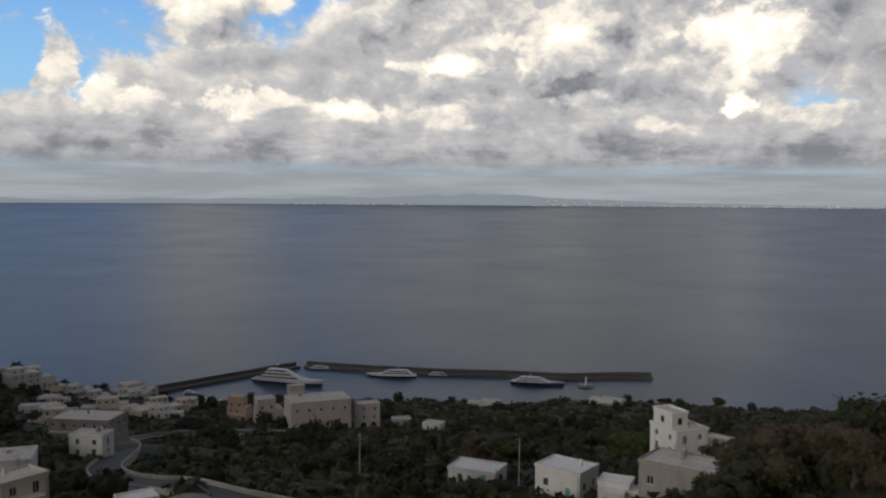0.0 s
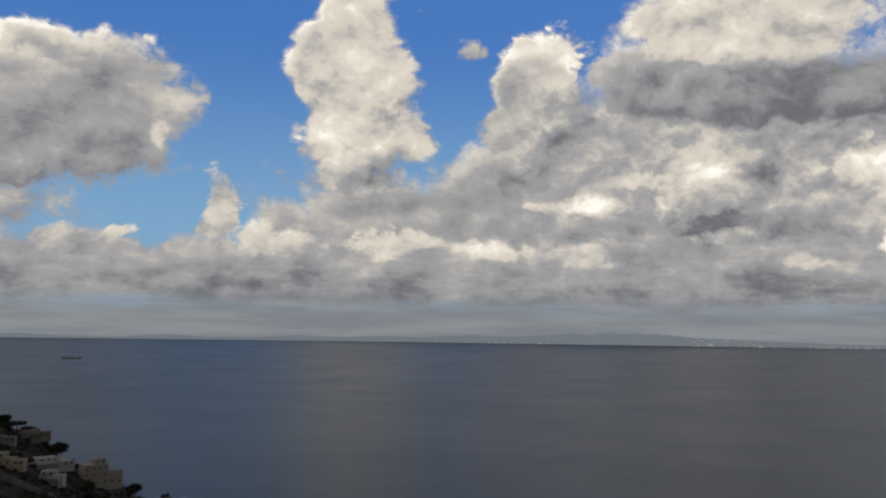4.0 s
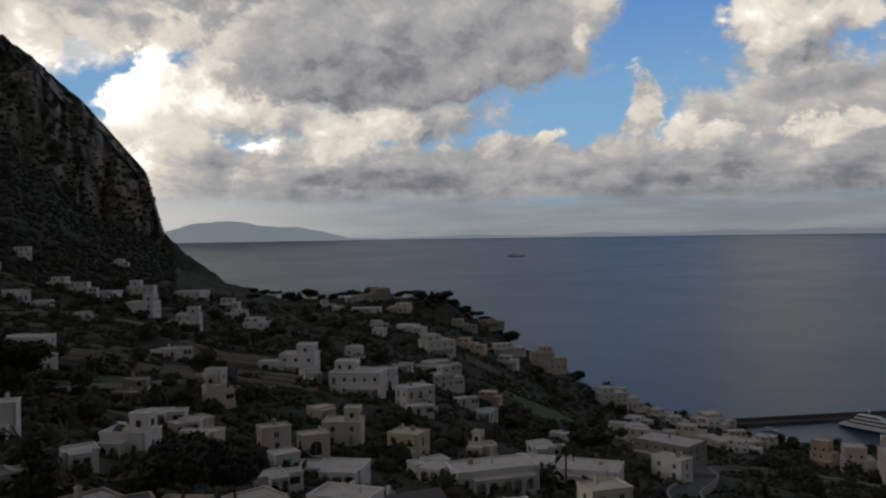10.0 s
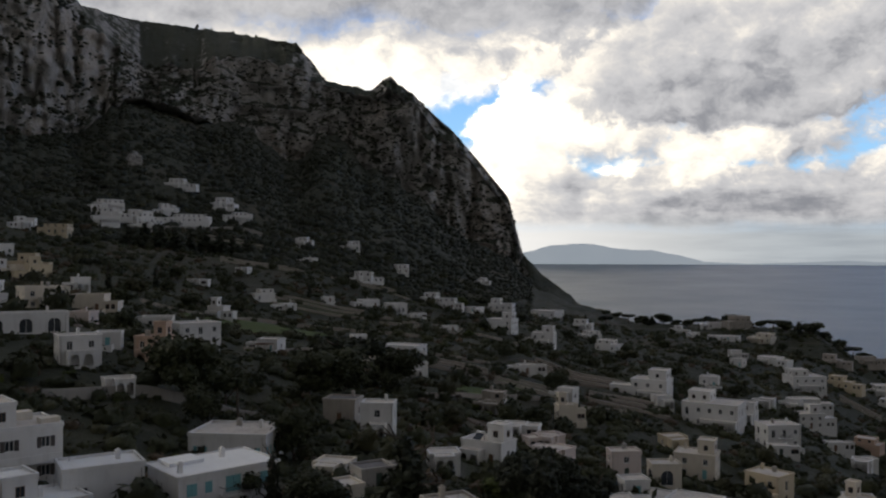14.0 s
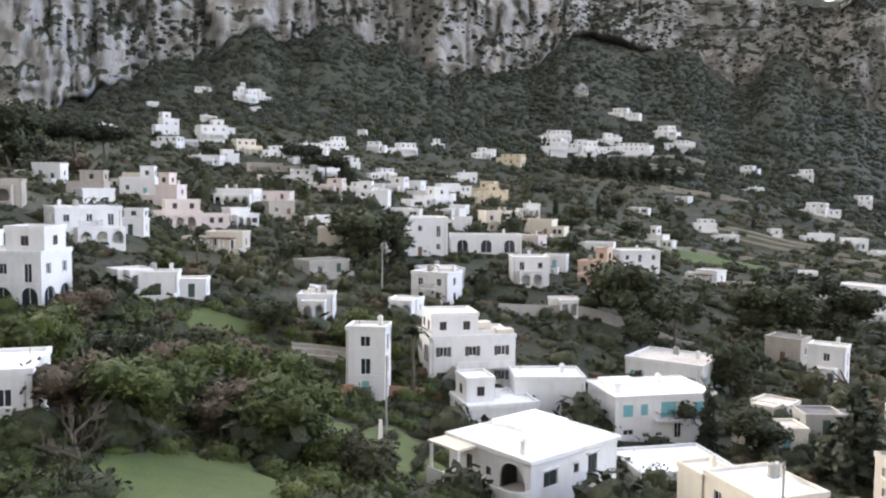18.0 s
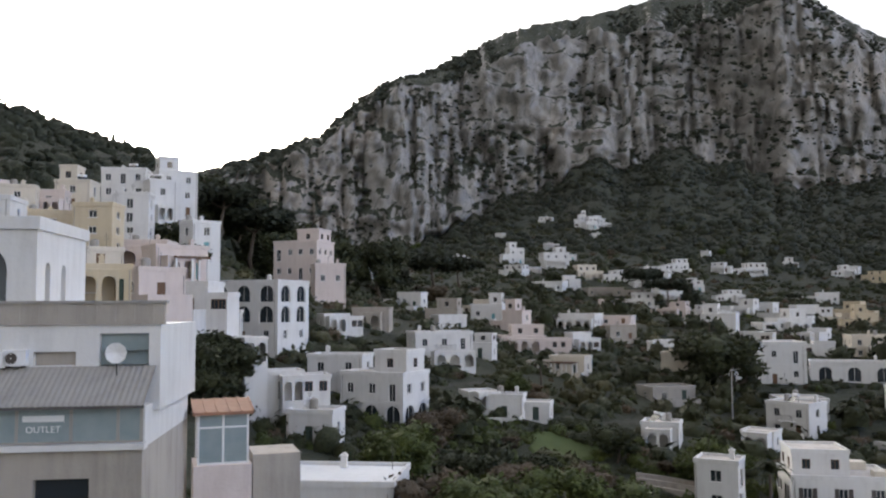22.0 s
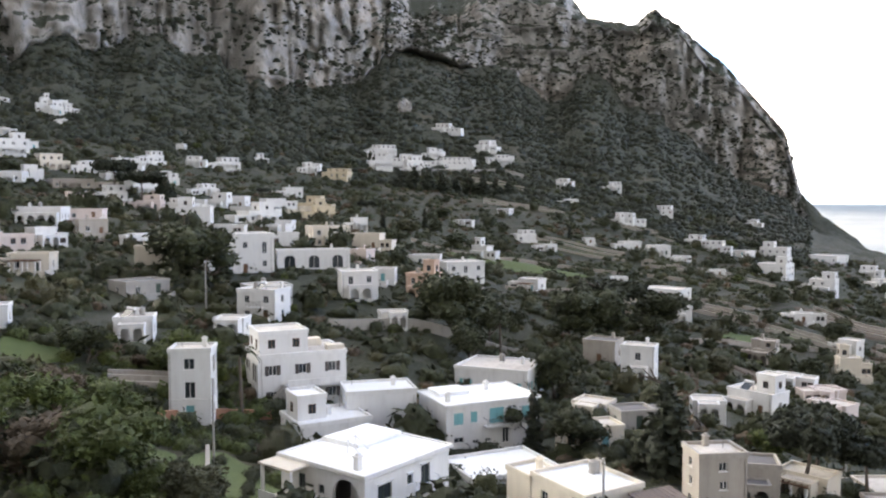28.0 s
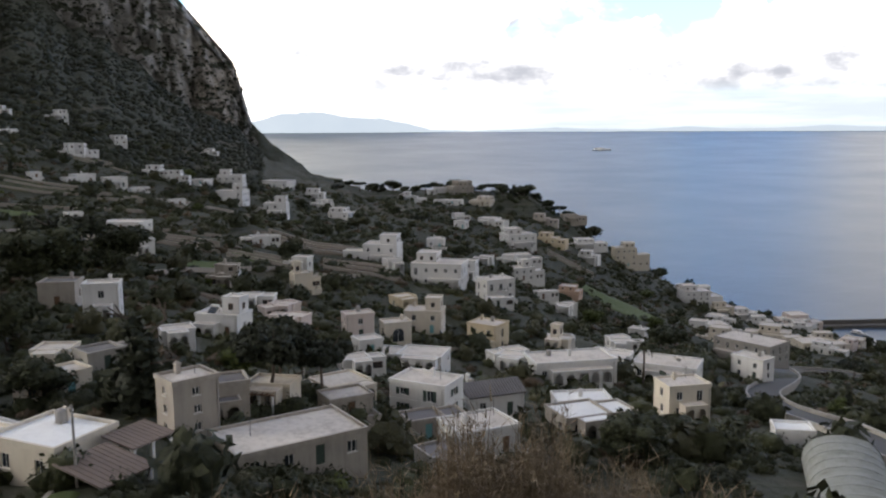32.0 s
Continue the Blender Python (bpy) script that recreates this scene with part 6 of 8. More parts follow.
house(-196.7, 97.4, 86, 5.0, 3.4, 4.1, wall=CREAM, tier=.4, z=97.8)
house(-225.1, 112.1, 37, 5.0, 4.2, 3.8, z=97.5)
house(-161.3, 75.8, 94, 5.5, 4.4, 2.5, wall=PINK, z=100.1)
house(-152.4, 74.0, 34, 5.0, 4.2, 2.5, wall=PINK, z=99.4)
house(-144.2, 55.7, 38, 8.5, 5.5, 3.9, tier=.4, rich=True, z=102.5)
house(-130.0, 42.3, 80, 5.0, 4.2, 2.5, z=105.7)
house(-243.5, 152.1, 45, 11.8, 9.9, 5.9, tier=.5, z=94.0)
house(-302.3, 216.8, 43, 7.6, 4.7, 3.7, z=86.2)
house(-375.4, 284.8, 75, 5.9, 4.4, 4.0)
house(-355.7, 271.9, 27, 6.6, 5.0, 3.5)
house(-362.0, 296.9, 22, 10.5, 8.2, 3.6)
house(-324.4, 285.0, 73, 15.6, 12.2, 6.2, tier=.5)
house(-343.9, 325.3, 27, 11.3, 7.2, 5.7, wall=YELLOW)
house(-358.9, 365.0, 64, 17.3, 10.7, 4.7)
house(-336.4, 350.5, 32, 11.4, 9.4, 5.5)
house(-354.5, 400.3, 62, 13.7, 9.2, 11.4, wall=CREAM, tier=.5)
house(-286.9, 253.0, 64, 9.6, 6.7, 4.4, z=77.0)
house(-253.6, 224.2, 80, 10.1, 6.8, 5.0, tier=.4, z=77.8)
house(-232.5, 180.7, 37, 6.8, 5.4, 6.0, z=86.5)
house(-279.0, 227.2, 39, 5.7, 4.6, 3.1, z=80.8)
house(-219.4, 158.9, 41, 16.6, 12.3, 7.0, tier=.4, rich=True, z=88.9)
house(-198.1, 164.8, 80, 9.9, 7.3, 6.4, rich=True, balcony=True, z=86.4)
house(-185.1, 121.6, 89, 5.8, 4.5, 2.8, wall=YELLOW, z=91.9)
house(-151.1, 87.8, 76, 6.1, 3.9, 5.1, wall=PINK, rich=True, z=95.6)
house(-168.5, 117.3, 45, 9.3, 7.0, 5.2, wall=CREAM, tier=.4, z=89.3)
house(-150.5, 96.9, 73, 6.0, 4.5, 4.2, wall=CREAM, arch=(0,), z=93.5)
house(-140.9, 84.0, 82, 5.0, 4.2, 2.9, z=95.0)
house(-260.5, 259.8, 31, 9.4, 7.7, 4.7, wall=PEACH, z=65.0)
house(-218.6, 203.8, 74, 5.2, 3.7, 2.5, z=78.2)
house(-199.1, 197.0, 73, 6.2, 3.8, 2.5, z=77.9)
house(-150.7, 123.2, 21, 7.8, 6.4, 6.0, wall=YELLOW, rich=True, z=87.6)
house(-141.5, 138.3, 23, 5.4, 4.0, 2.5, wall=CREAM, tier=.4, z=87.0)
house(-496.5, 378.3, 83, 17.3, 11.2, 9.3, wall=STONE)
house(-445.1, 358.3, 31, 14.4, 10.6, 5.3, wall=CREAM)
house(-506.0, 335.4, 48, 8.9, 6.9, 5.1)
house(-467.5, 322.6, 82, 6.8, 5.6, 3.1)
house(-514.1, 372.9, 65, 10.1, 8.5, 4.3)
house(-398.6, 370.6, 37, 10.5, 6.9, 5.9, wall=STONE)
house(-406.2, 402.6, 68, 10.4, 6.3, 4.4, wall=STONE)
house(-453.3, 340.0, 45, 12.4, 9.6, 2.5)
house(-133.1, 92.2, 39, 9.2, 7.6, 2.5, roof=ROOF, z=92.9)
house(-97.4, 68.0, 27, 9.0, 6.1, 4.6, rich=True, shutter=DARKWOOD, roof=ROOF, floors=2, z=98.6)
house(-97.1, 79.7, 74, 8.9, 6.2, 3.6, rich=True, gable=True, roof=GREYROOF, floors=1, z=96.1)
house(-79.7, 63.6, 81, 8.3, 6.6, 3.1, rich=True, roof=ROOF, floors=1, z=99.5)
house(-118.4, 118.3, 66, 16.9, 8.5, 3.8, rich=True, floors=1, z=89.5)
house(-128.3, 111.7, 24, 5.9, 4.2, 2.5, z=90.2)
house(-126.3, 141.6, 29, 6.0, 4.3, 2.5, z=85.7)
house(-141.2, 157.9, 72, 5.3, 3.5, 2.5, z=84.1)
house(-82.3, 84.1, 74, 7.3, 6.6, 2.5, roof=ROOFWHITE, floors=1, wall=STONE, z=96.7)
house(-71.1, 52.0, 84, 5.4, 4.1, 2.5, roof=GREYROOF, wall=CONCRETE, floors=1, z=102.1)
house(-102.8, 56.6, 91, 6.8, 6.1, 2.5, wall=CREAM, floors=1, z=101.3)
house(-125.6, 72.0, 75, 5.0, 4.2, 2.5, z=96.9)
house(-98.5, 44.4, 43, 5.9, 4.0, 2.8, wall=CREAM, pergola=True, floors=1, z=104.2)
house(-120.9, 22.7, 56, 5.0, 4.2, 2.5, wall=CREAM, floors=1, z=107.7)
house(-114.5, 26.8, 101, 5.0, 4.2, 2.5, wall=CONCRETE, roof=GREYROOF, floors=1, z=108.2)
house(-106.7, 20.7, 105, 5.0, 4.2, 2.5, wall=CREAM, z=108.2)
house(-164.5, 32.6, 60, 6.5, 5.5, 4.4, wall=STONE, roof=GREYROOF, rich=True, z=107.5)
house(-150.3, 36.4, 66, 5.9, 4.3, 6.0, wall=WHITE, rich=True, z=107.2)
house(-114.3, 144.1, 28, 13.6, 9.0, 3.5, rich=True, z=85.3)
house(-85.2, 111.4, 66, 7.4, 5.5, 5.3, wall=CREAM, rich=True, z=92.3)
house(-117.3, 180.6, 3, 8.5, 5.3, 5.1, rich=True, z=78.0)
house(-161.9, 248.0, 4, 20.6, 13.0, 6.4, wall=CONCRETE, rich=True, z=61.5)
house(-231.5, 333.2, 11, 13.3, 8.9, 5.0, z=39.7)
house(-311.6, 414.9, 60, 15.9, 12.5, 8.4, tier=.5)
house(-299.4, 425.2, 67, 13.1, 8.4, 6.8, wall=CREAM)
house(-251.1, 405.6, 23, 15.8, 9.7, 6.5, wall=CREAM)
house(-299.6, 511.5, 6, 18.3, 15.4, 5.7)
house(-181.4, 213.2, 16, 5.7, 3.8, 2.8, z=70.0)
house(-138.1, 155.6, 52, 5.1, 3.3, 2.5, z=84.2)
house(-326.7, 492.6, 16, 12.1, 9.1, 3.3)
house(-249.3, 346.7, 57, 14.1, 9.7, 3.6)
house(-220.2, 388.6, 58, 14.9, 11.7, 3.7, wall=CREAM)
house(-217.0, 421.0, 15, 12.7, 8.7, 5.4, wall=CREAM)
house(-61.9, 105.7, 44, 5.1, 3.8, 2.5, roof=ROOFWHITE, bare=True, z=95.4)
house(-352.8, 459.4, 7, 10.6, 8.1, 4.5)
house(-316.0, 427.1, 53, 12.2, 9.4, 8.7, tier=.5)
house(-224.6, 321.4, 22, 11.5, 7.9, 6.9, wall=CREAM, z=42.0)
house(-112.0, 146.5, 29, 6.3, 3.9, 3.8, wall=CREAM, rich=True, z=84.3)
house(-306.2, 514.6, 59, 18.6, 14.6, 7.3, wall=PINK)
house(-323.7, 478.2, 65, 12.1, 10.2, 5.8)
house(-294.2, 505.4, 42, 11.3, 9.6, 4.9)
house(-245.7, 442.6, 45, 12.1, 7.3, 5.7, wall=CREAM)
house(-214.5, 411.4, 9, 9.3, 7.3, 6.0, wall=PINK)
house(-307.3, 480.2, 46, 13.7, 9.3, 6.0)
house(-278.9, 393.5, 6, 9.5, 6.8, 3.1)
house(-248.6, 335.6, 24, 7.7, 5.8, 3.9)
house(-232.2, 391.2, 53, 9.0, 7.0, 4.4, wall=CREAM)
house(-210.2, 383.2, 12, 11.0, 7.2, 4.8)
house(-170.0, 386.3, 1, 10.4, 6.6, 10.9, wall=PEACH)
house(-153.1, 381.8, 35, 12.8, 10.0, 11.6, wall=PINK)
house(-95.1, 351.7, 27, 9.8, 6.7, 10.9, wall=PINK, arch=(0,), z=39.6)
house(-83.8, 369.2, 27, 8.0, 5.5, 3.1, z=36.5)
house(-55.1, 296.4, -11, 6.9, 4.8, 2.5, z=55.9)
house(15.0, 523.6, -22, 14.2, 11.5, 2.8)
house(-3.3, 145.0, -28, 8.8, 6.6, 4.8, roof=ROOFWHITE, rich=True, z=88.9)
house(4.8, 134.3, -13, 5.0, 4.2, 3.4, roof=ROOFWHITE, z=91.7)
house(14.7, 128.8, -27, 11.4, 7.8, 4.9, wall=CONCRETE, rich=True, roof=ROOF, z=95.6)
house(33.0, 216.5, -34, 6.2, 3.8, 2.5, wall=STONE, z=77.9)
house(-20.6, 157.4, -14, 9.6, 6.4, 2.5, roof=ROOFWHITE, z=86.0)
house(-60.6, 521.8, -8, 12.0, 9.9, 3.6)
house(-102.4, -30.4, 95, 5.0, 4.2, 8.7, rich=True, floors=3, roof=ROOF, label="tall narrow white tower house with a flat roof", windows=1.3, gap=2.6, z=112.8)
villa = house(-118.0, -20.5, 114, 12.4, 8.7, 7.1, rich=True, floors=2, tier=.55, shutter=IRON, label="white two-storey villa with dark shutters and an outer stair", z=111.4)
gallery = part("gallery", bar_mesh(-2.6, -1.7, -.2, 5.6, -.01, 0, WHITE), villa, side_pose(0, 12.4, 8.7, 6.2, 3.35))
part("parapet", bar_mesh(-2.6, -1.85, -.2, 5.6, -1.705, .85, WHITE), gallery)
for k in range(18):
    part("step", bar_mesh(-.15, -1.5, -3.0, .15, -.01, .19 * k, CONCRETE), villa, side_pose(0, 12.4, 8.7, .45 + .17 * k, .1))
part("stair_wall", bar_mesh(.2, -1.75, -3, 3.4, -1.52, .9, WHITE), villa, side_pose(0, 12.4, 8.7, 0, 0))
for x, y, q in ((-2.6, 2.6, 1.6), (3.0, 2.2, 1.1), (5.0, -2.6, .8)):
    part("roof_block", bar_mesh(-1.2, -.9, 0, 1.2, .9, q, CREAM), villa, pose(x, y, 7.33))
house(-105.2, -14.5, 118, 9.4, 7.6, 3.7, rich=True, floors=1, roof=ROOFWHITE, tier=.4, label="low white house with a stepped white roof", z=108.6)
house(-111.6, -8.3, 104, 9.3, 6.4, 5.4, rich=True, floors=1, roof=ROOFWHITE, label="white link building with a flat white roof", z=109.1)
house(-137.4, 10.2, 66, 12.4, 9.9, 4.6, rich=True, floors=1, shutter=TEAL, roof=ROOF, label="white house with a weathered flat roof", z=107.8)
house(-189.1, -47.2, 116, 17.3, 10.4, 8.4, rich=True, floors=2, gap=4.2, label="long white villa with few small windows beside an arcade", z=123.5)
house(-197.1, -29.8, 105, 16.8, 5.0, 4.1, rich=True, floors=1, arch=(0,), gap=5.0, label="low white arcade wing with round arches", z=123.7)
house(-145.2, -139.9, 106, 11.3, 9.0, 13.2, rich=True, wall=PINK, floors=3, tier=.5, gap=2.6, label="pale pink three-storey hotel with a roof tower", low=3, z=142.1)
house(-97.5, -104.0, 102, 13.2, 9.2, 9.9, rich=True, wall=WHITE, floors=3, arch=(1,2), gap=3.6, label="white building with three rows of arched loggias", low=6, z=134.2)
house(-78.3, -91.5, 134, 6.0, 4.4, 3.4, rich=True, floors=1, arch=(0,), gap=2.6, label="low white portico with round arches", low=6, z=136.0)
house(-74.3, -75.5, 145, 5.0, 4.2, 3.0, floors=1, wall=WHITE, low=7, z=129.0)
house(-92.1, -73.2, 96, 10.1, 7.0, 7.1, rich=True, floors=2, arch=(0,), tier=.5, label="white villa with an arched porch and roof terrace", z=123.8)
house(-95.1, -84.0, 111, 8.5, 5.2, 5.5, rich=True, floors=2, roof=ROOFWHITE, z=127.3)
house(-73.9, -69.1, 113, 5.6, 4.6, 3.6, rich=True, floors=1, z=124.2)
house(-54.8, -48.8, 118, 11.2, 8.4, 3.4, rich=True, floors=1, roof=ROOFWHITE, label="low white house with a flat white roof", z=122.2)
house(-113.9, 339.6, 31, 25.6, 15.4, 13.2, rich=True, wall=PINK, floors=2, arch=(0,), gap=4.6, label="large pink palace with arched ground floor near the harbour", z=41.5)
house(-136.2, 374.0, 32, 7.6, 4.6, 6.1, wall=PINK, bare=True, low=15, z=45.3)
house(17.2, 161.5, 32, 7.2, 8.0, 7.0, rich=True, floors=3, tier=.5, label="white three-storey house among trees", z=90.4)
house(-83.6, 28.0, 96, 5.0, 4.2, 5.7, rich=True, floors=3, wall=STONE, roof=ROOF, windows=.8, label="old grey stone house three storeys high", z=108.6)
house(-91.6, 35.1, 77, 5.0, 4.2, 4.1, floors=2, wall=STONE, roof=GREYROOF, z=106.5)
house(-76.5, 35.9, 87, 14.0, 8.4, 2.5, rich=True, floors=1, wall=STONE, roof=ROOF, label="long low house with a patched pale roof", z=106.2)
house(-62.4, -107.3, 155, 9.9, 7.4, 4.6, rich=True, wall=YELLOW, floors=2, low=8, z=148.0)
house(-63.8, -98.0, 125, 5.0, 4.2, 6.1, rich=True, wall=YELLOW, floors=3, low=9, z=147.1)
house(-82.1, -116.8, 131, 5.7, 4.3, 6.7, rich=True, floors=3, low=9, z=151.4)
house(-89.9, -110.0, 171, 5.0, 4.2, 5.2, rich=True, floors=2, low=11, z=148.6)
house(-47.7, -72.5, 149, 5.0, 4.2, 3.1, wall=YELLOW, rich=True, floors=1, windows=1.9, gap=2.3, low=10, z=140.7)
house(-58.2, -78.7, 168, 5.3, 3.9, 3.4, wall=PINK, roof=TILE, rich=True, floors=1, low=11, z=140.7)
house(-58.2, -89.7, 161, 5.0, 4.2, 2.5, rich=True, floors=1, wall=CREAM, low=9, z=144.3)
house(-75.6, -104.8, 129, 8.0, 6.5, 3.6, rich=True, floors=2, wall=PINK, low=8, z=145.8)
house(-70.7, -91.4, 166, 7.1, 4.6, 4.0, rich=True, floors=1, wall=PINK, pergola=True, low=11, z=143.8)
house(-135.6, -123.5, 143, 6.6, 5.6, 10.8, rich=True, floors=2, wall=PINK, low=3, z=138.3)
house(-50.5, -102.7, 133, 9.7, 5.9, 5.9, rich=True, floors=2, wall=WHITE, low=9, z=147.1)
house(-69.0, -84.7, 112, 5.0, 4.2, 3.8, floors=1, low=9, z=139.1)
house(-99.9, -144.4, 132, 8.3, 5.5, 8.4, rich=True, floors=3, balcony=True, gap=2.6, low=8, z=158.7)
house(-101.7, -136.5, 161, 5.0, 4.2, 7.6, rich=True, floors=2, low=9, z=156.8)
house(-113.3, -146.8, 157, 8.0, 5.0, 9.5, rich=True, floors=3, tier=.5, gap=2.8, low=9, z=159.2)
house(-72.5, -133.8, 141, 5.6, 3.4, 4.9, rich=True, floors=2, wall=CREAM, low=6, z=154.9)
house(-79.4, -135.9, 132, 5.3, 3.4, 4.2, rich=True, floors=2, wall=PINK, low=6, z=155.7)
house(-88.8, -143.3, 127, 6.3, 5.3, 5.2, rich=True, floors=2, wall=CREAM, tier=.5, low=8, z=158.1)
house(-68.0, -138.3, 174, 7.5, 6.1, 6.3, rich=True, floors=3, wall=PINK, low=6, z=154.3)
house(-94.2, -119.3, 134, 5.0, 4.2, 3.7, rich=True, floors=1, wall=CREAM, low=9, z=150.4)
house(-71.2, -79.4, 160, 5.0, 4.2, 2.5, floors=1, low=9, z=133.6)
house(-119.1, -107.2, 153, 5.0, 4.2, 2.9, floors=1, z=135.6)
house(-135.6, -111.0, 119, 7.6, 5.3, 3.6, floors=1, wall=STONE, z=136.1)
house(-189.2, -140.5, 101, 7.2, 4.5, 4.3, z=139.6)
house(-197.1, -120.3, 110, 8.6, 6.2, 4.4, tier=.4, z=136.1)
house(-682.6, 7.5, 116, 13.0, 10.7, 5.5)
house(-590.7, -38.3, 111, 14.7, 10.0, 5.9)
house(-574.9, -38.6, 123, 10.5, 8.2, 4.3)
house(-571.5, -18.6, 121, 12.8, 10.8, 7.8)
house(-610.4, -0.2, 65, 8.2, 5.8, 4.6)
house(-642.1, 36.5, 116, 12.5, 9.3, 7.6)
house(-594.4, 15.4, 58, 17.8, 11.9, 4.2)
house(-616.6, 47.8, 106, 12.5, 9.1, 4.3)
house(-438.3, 36.0, 63, 5.0, 4.2, 2.5)
house(-390.0, 10.8, 59, 5.8, 4.0, 2.5, z=127.4)
house(-531.4, 83.5, 100, 7.7, 5.6, 3.1)
house(-579.9, 85.6, 62, 7.5, 6.3, 4.1)
house(-485.4, 108.2, 104, 9.9, 7.1, 6.2)
house(-588.6, 122.7, 91, 9.7, 6.6, 5.8)
house(-566.3, 153.0, 61, 9.1, 7.1, 4.2)
house(-615.4, 232.0, 96, 6.4, 5.1, 5.0)
house(-392.4, 112.1, 104, 5.3, 4.1, 2.5)
house(-357.8, 120.0, 94, 5.0, 4.2, 2.5, z=106.7)
house(-456.9, 168.6, 44, 7.1, 5.5, 3.6)
house(-394.9, 70.7, 102, 5.0, 4.2, 2.5, z=118.6)
house(-453.9, 150.8, 43, 7.8, 5.6, 3.9)
house(-255.1, 112.4, 77, 5.0, 4.2, 2.5, z=102.0)
house(-197.8, 77.9, 42, 5.2, 3.3, 4.2, wall=STONE, z=101.8)
house(-230.5, 147.3, 86, 5.0, 4.2, 3.6, z=93.0)
house(-304.6, 218.9, 81, 5.5, 4.2, 3.5, z=86.5)
house(-284.1, 244.7, 31, 5.7, 4.4, 4.2, z=78.0)
house(-168.5, 71.2, 54, 5.0, 4.2, 2.5, z=101.3)
house(-161.5, 75.9, 44, 5.1, 3.2, 2.5, wall=PINK, z=100.1)
house(-226.0, 213.0, 39, 5.0, 4.2, 2.5, z=75.8)
house(-194.6, 191.6, 32, 5.2, 3.1, 2.5, z=78.9)
house(-187.3, 156.0, 66, 5.0, 4.2, 2.5, z=87.1)
house(-95.5, 53.3, 83, 6.1, 4.7, 2.5, roof=ROOF, wall=STONE, z=101.8)
house(-87.3, 60.1, 79, 5.0, 4.2, 2.5, wall=STONE, roof=GREYROOF, z=99.6)
house(-88.2, 90.8, 59, 8.5, 5.2, 3.2, rich=True, roof=ROOFWHITE, floors=1, z=95.1)
house(-132.2, 115.1, 79, 5.0, 4.2, 2.5, z=89.8)
house(-142.1, 138.9, 55, 5.9, 4.6, 2.5, z=86.9)
house(-128.7, 144.7, 22, 5.4, 3.8, 2.5, z=85.1)
house(-379.2, -138.6, 101, 10.5, 8.0, 4.7, z=151.4)
house(-422.0, -143.6, 137, 8.9, 6.1, 5.4)
house(-371.8, -119.0, 122, 6.9, 5.3, 4.9, z=146.0)
house(-329.6, -107.5, 137, 8.8, 5.9, 4.6, wall=PINK, z=138.3)
house(-319.0, -94.0, 95, 11.3, 9.0, 3.4, z=136.1)
house(-318.5, -72.6, 75, 11.4, 6.9, 3.4, z=133.5)
house(-334.9, -49.6, 113, 10.5, 8.7, 4.0, wall=CREAM, z=132.7)
house(-484.1, -71.9, 82, 7.9, 4.8, 4.1)
house(-329.2, -157.8, 127, 5.0, 4.2, 4.1, z=147.4)
house(-162.1, -33.6, 118, 8.2, 7.0, 3.2, rich=True, z=119.9)
house(-385.2, -196.7, 90, 6.4, 4.6, 5.0)
house(-394.5, -192.7, 128, 8.4, 6.5, 3.4)
house(-518.0, -235.9, 140, 8.7, 7.2, 8.0)
house(-524.5, -230.1, 138, 5.2, 3.7, 4.5)
house(-275.0, -222.0, 146, 10.8, 8.0, 6.7, z=150.9)
house(-167.7, -113.5, 147, 7.2, 4.6, 3.7, z=134.1)
house(-341.8, -194.4, 95, 11.7, 8.4, 5.5, z=153.7)
house(-320.7, -164.6, 101, 12.9, 9.8, 4.4, z=145.9)
house(-356.9, -164.1, 135, 12.1, 7.9, 6.3, wall=CREAM, z=152.5)
house(-366.6, -148.8, 127, 12.5, 8.3, 5.1, z=151.1)
house(-320.5, -125.5, 124, 10.8, 8.2, 5.5, z=139.5)


# ---- villas below the terrace ----
def villa_window(root, side, w, d, u, z, a, b, shutter=None, frame=None):
    o = part("window", shared(("win", a, b, (frame or WHITE).name, True), lambda: window_mesh(a, b, frame or WHITE, None, True)), root, side_pose(side, w, d, u, z))
    part("pane", shared(("pane", a, b), lambda: pane_mesh(a, b)), o)
    if shutter:
        for s in (-1, 1):
            part("shutter", shared(("shut", a, b, shutter.name), lambda: shutter_mesh(a / 2, b, shutter)), o, Matrix.Translation((s * a * .26, 0, 0)))
    return o


